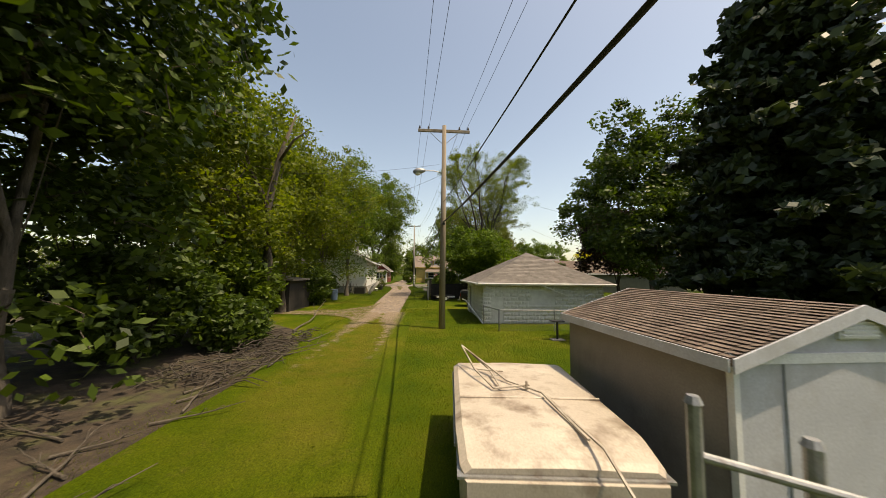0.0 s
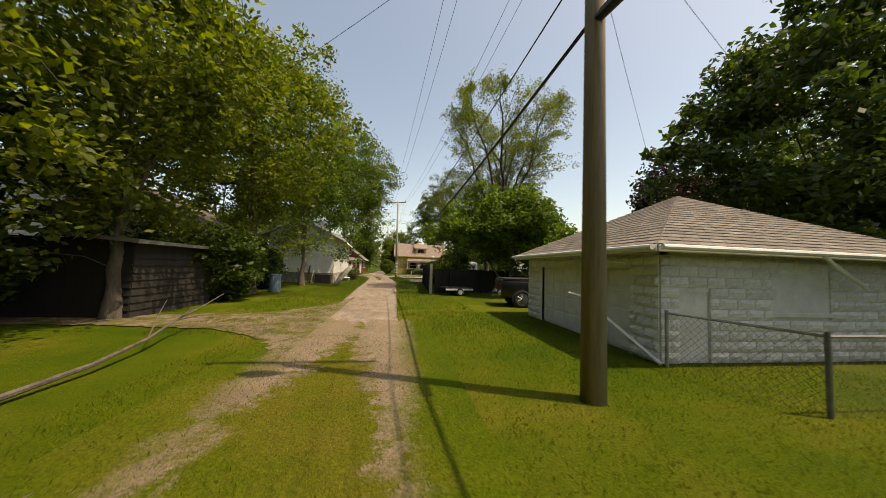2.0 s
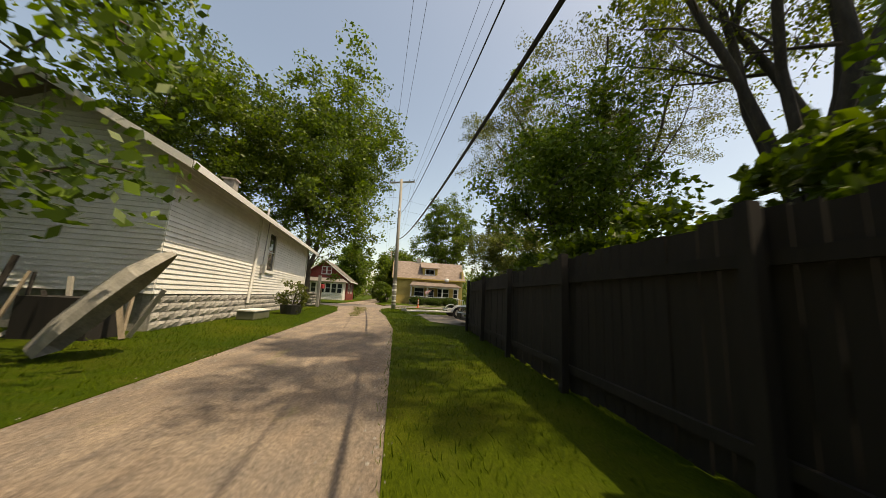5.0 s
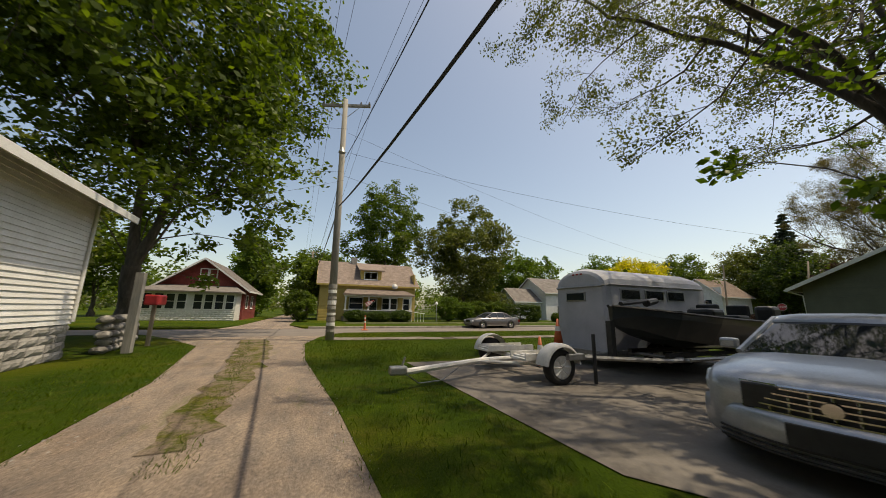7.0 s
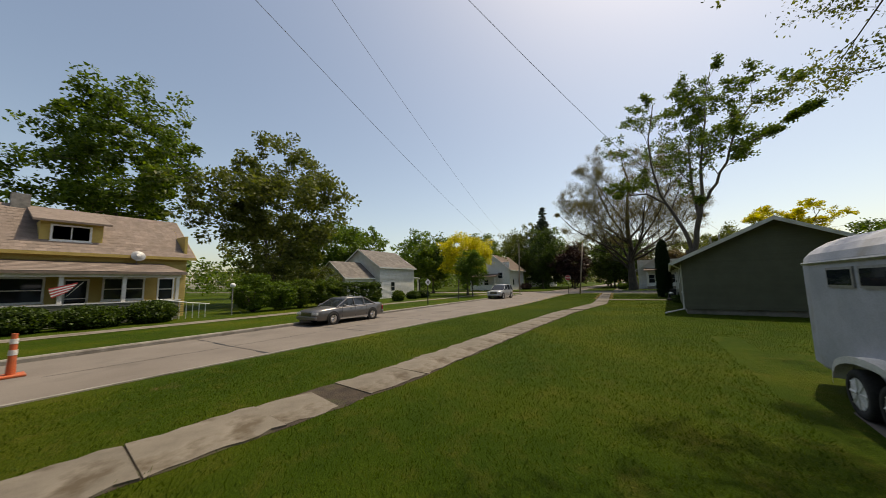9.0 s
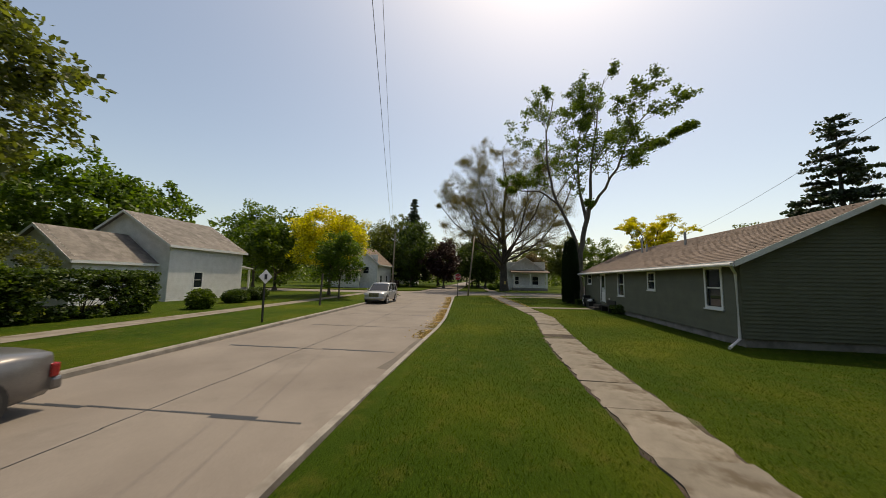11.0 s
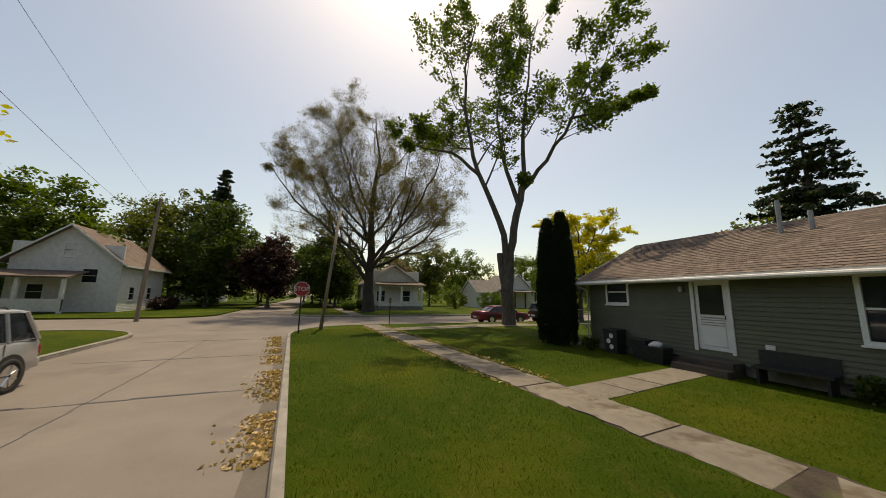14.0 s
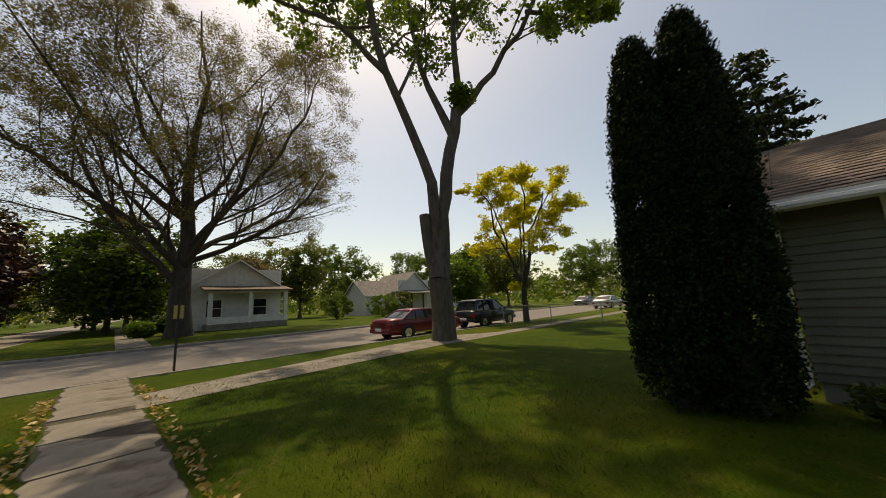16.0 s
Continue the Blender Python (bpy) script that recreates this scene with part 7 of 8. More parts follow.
gable_roof(sh, 0, SW, 0, SD, SE, SR, "shingle_brown", "y", 0.1, 20, 0.24, "shed_front", thick=0.06)
part("corner_trim", boxed(-0.03, 0.03, -0.05, 0.02, 0, SE), "door_white", sh)
lv = part("gable_vent", boxed(SW / 2 - 0.22, SW / 2 + 0.22, -0.07, -0.03, 2.06, 2.3), "door_white", sh)
for k in range(5):
    part("slat", boxed(SW / 2 - 0.2, SW / 2 + 0.2, -0.09, -0.06, 2.08 + k * 0.042, 2.10 + k * 0.042), "door_white", lv)
part("door", boxed(0.5, 1.9, -0.05, -0.03, 0.08, 1.9, bevel=0.008), "shed_front", sh)
for k, (x, y, z, r) in enumerate(((3.98, 2.66, 1.98, 0.035), (4.56, 2.6, 1.78, 0.04))):
    p_ = thing("fence_post", "weathered grey steel fence post by the shed", "post", pose(x, y, 0))
    part("post", rodded((0, 0, -0.1), (0, 0, z), r, r, 8), "metal", p_)
    part("cap", rodded((0, 0, z), (0, 0, z + 0.04), r * 1.25, r * 0.8, 8), "metal", p_)
rl = thing("fence_rail", "grey steel fence rail between two posts", "rail", pose(0, 0, 0))
part("rail", rodded((3.98, 2.66, 1.72), (5.3, 2.2, 1.5), 0.025), "metal", rl)
pl = thing("leaning_plank", "weathered timber plank leaning on the shed", "plank", pose(5.95, 3.3, 0, 12, 0, 0))
part("plank", boxed(-0.06, 0.06, -0.02, 0.02, 0.0, 1.9), "pole_wood", pl)


# ---- signs, posts and street furniture ----
ss = thing("stop_sign", "red octagonal stop sign on a dark steel post", "road sign", pose(50.0, 64.75, 0, 0, 0, -80))
part("post", boxed(-0.035, 0.035, 0.02, 0.06, -0.2, 2.75), "black", ss)
M["sign_red"] = material("sign_red", (0.30, 0.018, 0.022), (0.38, 0.025, 0.03), 4, 0.45, bump=0)
M["sign_white"] = material("sign_white", (0.68, 0.68, 0.68), (0.78, 0.78, 0.78), 4, 0.45, bump=0)
def octagon(r, y0, y1, z):
    bm = bmesh.new()
    poly(bm, [(r * math.cos(radians(22.5 + 45 * k)), y0, z + r * math.sin(radians(22.5 + 45 * k))) for k in range(8)], y1 - y0, (0, 1, 0))
    return bm


part("sign_border", octagon(0.41, 0.0, 0.006, 2.32), "sign_white", ss)
face = part("sign_face", octagon(0.385, -0.006, 0.0, 2.32), "sign_red", ss)
txt = bpy.data.curves.new("lettering", "FONT")
txt.body, txt.size, txt.align_x, txt.align_y, txt.extrude = "STOP", 0.31, "CENTER", "CENTER", 0.002
txt.materials.append(M["sign_white"])
lt = new("lettering", txt)
lt.parent = face
lt.matrix_local = pose(0, -0.011, 2.32, 90, 0, 0)
lt["label"] = "white capital letters STOP"
lp2 = thing("leaning_pole", "thin leaning wooden pole at the street corner", "pole", pose(52.2, 63.6, 0, 5.5, 3.5, 0))
part("pole", rodded((0, 0, -0.2), (0, 0, 7.6), 0.11, 0.075), "pole_wood", lp2, smooth=True)
tp = thing("thin_post", "thin dark steel post beside the sidewalk", "post", pose(55.0, 58.8, 0))
part("post", boxed(-0.03, 0.03, -0.03, 0.03, -0.2, 1.9), "black", tp)
part("sign_plate", boxed(-0.01, 0.01, -0.12, 0.12, 1.5, 1.9), "siding_yellow", tp)
ds = thing("diamond_sign", "dark post with a small diamond sign on the verge", "road sign", pose(25.7, 71.9, 0, 0, 0, -20))
part("post", boxed(-0.035, 0.035, -0.03, 0.03, -0.2, 2.35), "black", ds)
bm = bmesh.new()
poly(bm, [(0.32, -0.05, 2.0), (0, -0.05, 2.32), (-0.32, -0.05, 2.0), (0, -0.05, 1.68)], 0.015, (0, 1, 0))
part("sign_face", bm, "sign_white", ds)
part("symbol", boxed(-0.06, 0.06, -0.065, -0.045, 1.88, 2.12), "black", ds)
vp = thing("wooden_post", "leaning dark wooden post on the verge", "post", pose(34.3, 73.7, 0, 0, 5, 0))
part("post", rodded((0, 0, -0.2), (0, 0, 2.3), 0.07, 0.06), "bark", vp)
fp = thing("utility_pole", "leaning wooden pole across the crossing", "utility pole", pose(62.0, 76.0, 0, 0, 5, 0))
part("pole", rodded((0, 0, -0.2), (0, 0, 9.5), 0.15, 0.1), "pole_wood", fp)
yl = thing("yard_lamp", "white globe lamp on a pale post", "lamp", pose(13.1, 79.2, 0))
part("post", rodded((0, 0, -0.1), (0, 0, 1.85), 0.04), "metal", yl)
bm = bmesh.new()
bmesh.ops.create_uvsphere(bm, u_segments=14, v_segments=10, radius=0.17)
bmesh.ops.translate(bm, vec=(0, 0, 2.0), verts=bm.verts)
part("globe", bm, "door_white", yl, smooth=True)
fr = thing("porch_stair_rail", "white stair rail beside the porch", "railing", pose(11.0, 79.6, 0))
bm = bmesh.new()
tube(bm, [(-1.6, 0.4, 1.25), (0.0, 0, 0.95), (0.9, -0.1, 0.85)], 0.035, 6)
part("handrail", bm, "door_white", fr)
for k in range(6):
    part("baluster", rodded((-0.9 + k * 0.32, 0.2 - k * 0.05, 0.0), (-0.9 + k * 0.32, 0.2 - k * 0.05, 1.1 - k * 0.05), 0.022, sides=6), "door_white", fr)
fg = thing("flag", "striped flag on a short porch pole", "flag", pose(5.9, 80.1, 1.55))
part("staff", rodded((0, 0.15, 0), (0.5, -0.25, 0.75), 0.012, sides=6), "white", fg)
M["flag_red"] = material("flag_red", (0.40, 0.04, 0.05), (0.5, 0.06, 0.06), 4, 0.8, bump=0)
for k in range(7):
    bm = bmesh.new()
    poly(bm, [(-0.62 + 0.02 * k, -0.2, 0.42 - k * 0.07), (0.32 - 0.05 * k, -0.15, 0.72 - k * 0.07), (0.32 - 0.05 * k, -0.15, 0.66 - k * 0.07), (-0.62 + 0.02 * k, -0.2, 0.36 - k * 0.07)], 0.01, (0, 1, 0))
    part("stripe", bm, "flag_red" if k % 2 == 0 else "sign_white", fg)

# painted bands on the pole by the street
pw2 = thing("pole_wrap", "white peeling bands round the utility pole", "sign band", pose(0.95, 60.3, 0, 0, -0.8, 0))
for k, z in enumerate((0.35, 0.6, 0.8, 1.05, 1.3, 1.5, 1.75, 2.0, 2.2)):
    part("band", rodded((0, 0, z), (0, 0, z + 0.1 + 0.04 * (k % 3)), 0.187, 0.186, 14), "white" if k % 2 else "pole_grey", pw2)

# ---- fences ----
def board_fence(name, label, a, b, h, mat="fence_dark", gap=0.01, bw=0.14):
    a, b = Vector((*a, 0)), Vector((*b, 0))
    d = b - a
    L = d.length
    root = thing(name, label, "fence", Matrix.Translation(a) @ pose(0, 0, 0, 0, 0, math.degrees(math.atan2(d.y, d.x))))
    n = int(L / (bw + gap))
    first = part("slat", boxed(0, bw, -0.012, 0.012, 0.04, h), mat, root)
    rng = random.Random(3)
    for i in range(1, n):
        share("slat", first, root, pose(i * (bw + gap), rng.uniform(-0.006, 0.006), rng.uniform(-0.03, 0.02), 0, 0, 0))
    for z in (0.3, h - 0.3):
        part("rail", boxed(0, L, 0.013, 0.055, z - 0.045, z + 0.045), mat, root)
    for i in range(int(L / 2.4) + 1):
        part("post", boxed(i * 2.4 - 0.05, i * 2.4 + 0.05, 0.056, 0.15, -0.2, h + 0.05), mat, root)
    return root


board_fence("board_fence", "dark stained board fence along the alley", (3.15, 32.0), (3.75, 44.2), 1.75)
board_fence("board_fence", "dark stained board fence behind the yard", (13.4, 35.6), (3.3, 32.0), 1.55)
board_fence("board_fence", "weathered brown board fence behind the chain-link", (12.5, 15.9), (16.6, 15.8), 1.35, "pole_wood")
gp = thing("fence_post", "pale square timber post at the fence corner", "post", pose(3.1, 31.75, 0))
part("post", boxed(-0.08, 0.08, -0.08, 0.08, -0.2, 1.85), "pole_grey", gp)
ut = thing("utility_trailer", "small dark utility trailer by the fence", "trailer", pose(4.6, 31.3, 0, 0, 0, 15))
part("bed", boxed(-0.9, 0.9, -0.5, 0.5, 0.42, 0.5), "black", ut)
part("tail_frame", boxed(-0.9, 0.9, -0.53, -0.5, 0.32, 0.42), "white", ut)
part("number_plate", boxed(-0.15, 0.25, -0.56, -0.54, 0.14, 0.32), "white", ut)
for s in (-1, 1):
    wheel(ut, 0, s * 0.55, 0.22, 0.14, s, "white", 5)


def chain_link(name, label, pts, h=1.0, posts=True, cell=0.11):
    """Galvanised posts, a top rail and diagonal wires."""
    root = thing(name, label, "fence")
    bm = bmesh.new()
    tube(bm, [(x, y, h) for x, y in pts], 0.022, 6)
    part("top_rail", bm, "metal", root)
    verts, faces = [], []
    for (x0, y0), (x1, y1) in zip(pts, pts[1:]):
        a, b = Vector((x0, y0, 0)), Vector((x1, y1, 0))
        L = (b - a).length
        d = (b - a) / L
        nrm = d.cross(Vector((0, 0, 1))) * 0.0035
        k = -h
        while k < L:
            for s in (0, 1):
                u0, u1 = max(0, k), min(L, k + h)
                z0, z1 = (u0 - k), (u1 - k)
                if s:
                    z0, z1 = h - z0, h - z1
                p, q = a + d * u0 + Vector((0, 0, z0)), a + d * u1 + Vector((0, 0, z1))
                o = len(verts)
                up = Vector((0, 0, 0.0035))
                verts.extend([p - up, p + up, q + up, q - up, p + nrm, q + nrm])
                faces.append((o, o + 1, o + 2, o + 3))
            k += cell
        n = max(1, round(L / 2.6))
        for i in range(n + 1):
            c = a + d * (L * i / n)
            part("post", rodded((c.x, c.y, -0.2), (c.x, c.y, h + 0.05), 0.03, sides=8), "metal", root)
    w = arrays("wire_mesh", verts, faces, "metal", root)
    w["kind"] = "stuff"
    return root


chain_link("chain_link_fence", "rusty chain-link fence in front of the garage", [(5.75, 17.45), (6.1, 15.55), (16.5, 15.4)], 0.95)
chain_link("chain_link_fence", "low chain-link fence beyond the lawn", [(54.0, 43.5), (47.0, 39.0)], 1.1)
st = thing("pedestal_stand", "dark metal pedestal with a flat top on the lawn", "stand", pose(8.0, 13.6, 0))
part("base", boxed(-0.26, 0.26, -0.2, 0.2, 0.0, 0.035, bevel=0.01), "kerb", st)
part("column", rodded((0, 0, 0.03), (0, 0, 0.72), 0.045), "black", st)
part("top", boxed(-0.26, 0.26, -0.16, 0.16, 0.72, 0.78, bevel=0.015), "black", st)

# ---- bare wheel tracks ----
bm = bmesh.new()
rows = [[bm.verts.new((-1.75 + 3.7 * k / 30, y if y < 19 else y + 1.6 * noise.noise((k * 0.35, 2.0, 1.0)) + 0.8 * noise.noise((k * 0.9, 5.0, 1.0)), 0.016)) for k in range(31)] for y in np.linspace(5.0, 22.0, 18)]
for r0, r1 in zip(rows, rows[1:]):
    for k in range(30):
        bm.faces.new((r0[k], r0[k + 1], r1[k + 1], r1[k]))
tagged(obj("alley_tracks", bm, "track"), "yellowing grass with two worn gravel wheel tracks", "track", kind="structure")

# ---- sidewalk, drive and path ----
drive = obj("driveway", sheet([(2.75, 47.7), (4.2, 45.6), (13.4, 45.4), (13.4, 51.4), (10.2, 52.6), (9.4, 53.3), (2.55, 53.8)], 0.012), "slab")
tagged(drive, "oil-stained concrete driveway in tree shade", "driveway", kind="structure")
walk_line = [(1.05, 60.75), (2.2, 60.55), (8, 60.0), (16, 59.93), (22, 59.75), (26, 59.35), (31, 58.75), (38, 59.2), (45, 59.7), (54.2, 60.3)]
side = new("sidewalk")
tagged(side, "old cracked concrete sidewalk with uneven slabs", "sidewalk", kind="structure")
rng = random.Random(11)
x = 1.05


def walk_y(x):
    for (a, b), (c, d) in zip(walk_line, walk_line[1:]):
        if a <= x <= c:
            return b + (d - b) * (x - a) / (c - a)
    return walk_line[-1][1]


slab_mesh = [None] * 4
while x < 54:
    L = 1.42
    ya, yb = walk_y(x), walk_y(min(54.2, x + L))
    k = rng.randrange(4)
    if slab_mesh[k] is None:
        r2 = random.Random(k)
        bm = bmesh.new()
        top = []
        for i in range(9):
            top.append((L * i / 8 * 0.985, -0.52 + r2.uniform(-0.05, 0.05)))
        for i in range(9):
            top.append((L * (8 - i) / 8 * 0.985, 0.52 + r2.uniform(-0.05, 0.05)))
        poly(bm, [(a, b, 0.02) for a, b in top], 0.12, (0, 0, -1))
        slab_mesh[k] = part("slab", bm, "walk", side)
        ob = slab_mesh[k]
    else:
        ob = share("slab", slab_mesh[k], side, Matrix.Identity(4))
    ob.matrix_local = pose(x, ya, rng.uniform(-0.008, 0.008), rng.uniform(-0.8, 0.8), rng.uniform(-0.8, 0.8), math.degrees(math.atan2(yb - ya, L)))
    x += L
path = new("door_path")
tagged(path, "short concrete path from the sidewalk to the door", "path", kind="structure")
for k in range(4):
    ob = part("slab", boxed(-0.48, 0.48, 0.01, 1.17, -0.08, 0.018, bevel=0.01), "walk", path)
    ob.matrix_local = pose(37.62 - 0.15 * k, 54.0 + k * 1.18, 0.0, rng.uniform(-0.4, 0.4), rng.uniform(-0.4, 0.4), 7.2)
far_walk = obj("sidewalk_north", sheet([(3, 75.4), (54, 76.6), (54, 77.9), (3, 76.7)], 0.015), "walk")
tagged(far_walk, "pale concrete sidewalk across the street", "sidewalk", kind="structure")
cross_walk = obj("sidewalk_cross", sheet([(50.6, 20), (51.8, 20), (51.9, 47.0), (53.2, 49.0), (53.2, 52.0), (51.8, 59.6), (50.4, 59.6), (51.2, 52)], 0.012), "walk")
tagged(cross_walk, "narrow sidewalk beside the cross street", "sidewalk", kind="structure")
ew = obj("sidewalk_east", sheet([(66, 59.0), (110, 60.4), (110, 62.0), (66, 60.4)], 0.012), "walk")
tagged(ew, "pale sidewalk beyond the cross street", "sidewalk", kind="structure")
def ragged(edge_a, edge_b, n, amp, seed):
    """An outline between two lines with uneven edges."""
    def edge(line, o):
        pts = []
        for i in range(n + 1):
            f = i / n * (len(line) - 1)
            k = min(int(f), len(line) - 2)
            p, q = Vector(line[k]), Vector(line[k + 1])
            c = p.lerp(q, f - k)
            d = (q - p).normalized()
            w = amp * (noise.noise((i * 0.7, o, seed)) + 0.6 * noise.noise((i * 2.1, o + 3, seed)))
            pts.append((c.x - d.y * w, c.y + d.x * w))
        return pts
    return edge(edge_a, 0.0) + edge(edge_b, 9.0)[::-1]


spur = obj("gravel_spur", sheet(ragged([(-0.9, 18.0), (-1.7, 19.6), (-3.2, 20.6), (-6, 21.0), (-13, 21.2)], [(-1.0, 29.0), (-1.5, 25.6), (-3.0, 23.3), (-6, 22.5), (-13, 22.6)], 60, 0.22, 2.0), 0.021), "patchy")
middle = obj("alley_middle", sheet(ragged([(-1.25, 49.5), (-1.5, 53.5), (-2.0, 58), (-2.4, 61)], [(-0.85, 49.5), (-0.75, 53.5), (-1.0, 58), (-1.5, 61)], 40, 0.3, 7.0), 0.014), "patchy")
tagged(middle, "yellowing grass strip between the alley's wheel tracks", "track", kind="structure")
tagged(spur, "thin gravel spur running off the alley into the grass", "track", kind="structure")
soil = obj("sidewalk_edge", sheet(ragged([(a, b - 0.56) for a, b in walk_line], [(a, b + 0.56) for a, b in walk_line], 150, 0.16, 5.0), 0.005), "dirt")
tagged(soil, "bare brown soil along the sidewalk's edges", "soil", kind="structure")
# wet tar patch and seed drift along the gutter
tar = obj("tar_patch", sheet([(20, near_kerb(20) + 0.03), (29, near_kerb(29) + 0.03), (48, near_kerb(48) + 0.05)] + [(48 - i * 0.9, near_kerb(48 - i * 0.9) + 0.32 + 0.22 * noise.noise((i * 0.7, 0, 0)) + 0.1 * noise.noise((i * 2.3, 4, 0))) for i in range(32)], -0.116),
          material("dark_gutter_tar", (0.075, 0.062, 0.05), (0.12, 0.10, 0.08), 2, 0.8, bump=0.3, fine=40))
tagged(tar, "dark tar strip along the gutter", "road patch", kind="structure")
M["seed"] = leaf_material("dry_maple_seed", (0.30, 0.19, 0.08), (0.50, 0.35, 0.17), 0.2)
g = np.random.default_rng(8)
n = 5200
sx = g.uniform(24, 50, n)
keep = np.array([noise.noise((v * 0.6, 3.1, 0)) > -0.12 for v in sx])
sx = sx[keep]
c = np.stack([sx, np.array([near_kerb(v) for v in sx]) + 0.05 + np.abs(g.normal(0, 0.26, len(sx))) + np.clip((sx - 42) * 0.03, 0, 0.3), np.full(len(sx), -0.105)], 1)
e = np.stack([g.uniform(38, 53, 900), np.zeros(900), np.full(900, 0.03)], 1)
e[:, 1] = [walk_y(v) for v in e[:, 0]] + np.sign(g.normal(0, 1, 900)) * (0.6 + np.abs(g.normal(0, 0.12, 900)))
tagged(quads("seed_litter", leaf_cards(g, np.concatenate([c, e]), 1, 0.01, 0.045, 0.05), "seed"), "dry tan maple seeds drifted along the kerb", "leaf litter", kind="stuff")
# slab cracks in the street
bm = bmesh.new()
r3 = random.Random(21)
for k in range(15):
    x0 = 8 + k * 4.6
    pts = [(x0 + r3.uniform(-0.06, 0.06), near_kerb(x0) + 0.5 + j * 0.75) for j in range(8)]
    for p, q in zip(pts, pts[1:]):
        box(bm, min(p[0], q[0]) - 0.012, max(p[0], q[0]) + 0.012, p[1], q[1], -0.1185, -0.1165)
for k in range(46):
    xx = 4 + k * 1.05
    yy = (near_kerb(xx) + far_kerb(xx)) / 2 + r3.uniform(-0.015, 0.015)
    box(bm, xx, xx + 1.06, yy - 0.01, yy + 0.01, -0.1185, -0.1165)
tagged(obj("road_joint", bm, "black"), "dark slab joints and cracks in the street", "road joint", kind="structure")

# ---- by the ranch house ----
for x, y, h, s in ((43.4, 53.95, 5.8, 1), (42.75, 53.75, 6.0, 2)):
    rng2 = np.random.default_rng(400 + s)
    root = thing("arborvitae", "tall narrow dark green arborvitae beside the house", "tree", pose(x, y, 0), "arborvitae pair")
    zz = rng2.random(1500) ** 0.85 * (h - 0.25) + 0.15
    an = rng2.random(1500) * math.tau
    rr = 0.54 * np.clip(1 - (zz / h) ** 3.2, 0.03, 1) ** 0.6 * (0.82 + 0.2 * rng2.random(1500)) * (0.9 + 0.1 * np.clip(zz, 0, 1))
    quads("crown", leaf_cards(rng2, np.stack([rr * np.cos(an), rr * np.sin(an), zz], 1), 80, 0.13, 0.027, 1.6, -1.3), "cedar", root)
    part("trunk", rodded((0, 0, -0.1), (0, 0, h * 0.9), 0.22, 0.05, 10), "bark_dark", root)


def bin_(name, label, x, y, w, d, h, mat="black", lid=True):
    root = thing(name, label, "bin", pose(x, y, 0))
    bm = bmesh.new()
    loft(bm, [[(-w * q, -d * q, z), (w * q, -d * q, z), (w * q, d * q, z), (-w * q, d * q, z), (-w * q, -d * q, z)] for q, z in ((0.42, 0.0), (0.5, h))])
    part("body", bm, mat, root)
    if lid:
        part("lid", boxed(-w * 0.53, w * 0.53, -d * 0.53, d * 0.53, h, h + 0.05, bevel=0.02), mat, root)
    return root


b1 = bin_("rubbish_bin", "dark plastic bin with pale printed pattern", 40.6, 53.3, 0.6, 0.5, 0.85)
for k in range(3):
    bm = bmesh.new()
    lathe(bm, [(0.06, 0.0), (0.09, 0.0), (0.09, 0.008), (0.06, 0.008)], 14)
    part("printed_ring", bm, "white", b1).matrix_local = pose(0.0 + 0.12 * (k % 2) - 0.05, 0.245, 0.25 + k * 0.2)
bin_("storage_tub", "black plastic tub beside the steps", 39.4, 53.4, 0.55, 0.5, 0.62)
b2 = bin_("storage_tub", "black tub with a white bag on top", 38.85, 53.55, 0.8, 0.5, 0.5, lid=False)
bm = bmesh.new()
bmesh.ops.create_icosphere(bm, subdivisions=2, radius=0.2)
for v in bm.verts:
    v.co *= 1 + 0.35 * noise.noise(v.co * 6)
    v.co.z = v.co.z * 0.6 + 0.55
tagged(obj("plastic_bag", bm, "door_white"), "crumpled white plastic bag on the tub", "bag").matrix_world = pose(38.85, 53.55, 0)
ck = thing("outdoor_bench", "dark low bench against the house wall", "bench", pose(35.6, 53.5, 0))
part("seat", boxed(-0.7, 0.7, -0.22, 0.22, 0.36, 0.42), "black", ck)
for s in (-0.6, 0.6):
    part("leg", boxed(s - 0.03, s + 0.03, -0.2, 0.2, 0, 0.36), "black", ck)
part("backrest", boxed(-0.7, 0.7, -0.24, -0.2, 0.42, 0.78), "black", ck)
for k, (x, y) in enumerate(((34.0, 53.4), (34.4, 53.5), (41.5, 53.6))):
    shrub("garden_plant", "small dark plant by the house wall", x, y, 0.3, 0.25, 0.6, 500 + k, "leaf_dark", 24, 50, 0.05, 0.18, "plant")

# ---- by the clapboard house ----
tub = thing("planter_tub", "dark round tub planter with a leafy shrub", "planter", pose(-3.75, 48.6, 0))
part("tub", rodded((0, 0, 0), (0, 0, 0.42), 0.38, 0.46, 16), "black", tub)
tub2 = thing("planter_tub", "dark square planter by the wall", "planter", pose(-3.85, 49.5, 0))
part("tub", rodded((0, 0, 0), (0, 0, 0.36), 0.34, 0.4, 12), "black", tub2)
shrub("planted_shrub", "reddish green shrub in a planter tub", -3.75, 48.75, 0.75, 0.8, 1.65, 520, "leaf_olive", 46, 34, 0.055, 0.22)
cr = thing("garden_trough", "pale trough planter with a white rim by the wall", "planter", pose(-4.0, 45.4, 0))
part("body", boxed(-0.28, 0.28, -0.7, 0.7, 0, 0.3, bevel=0.03), "siding_green", cr)
part("rim", boxed(-0.31, 0.31, -0.73, 0.73, 0.3, 0.34), "white", cr)
wp = thing("wooden_post", "weathered wooden post at the house corner", "post", pose(-4.65, 57.6, 0))
part("post", boxed(-0.1, 0.1, -0.1, 0.1, -0.2, 2.3), "pole_grey", wp)
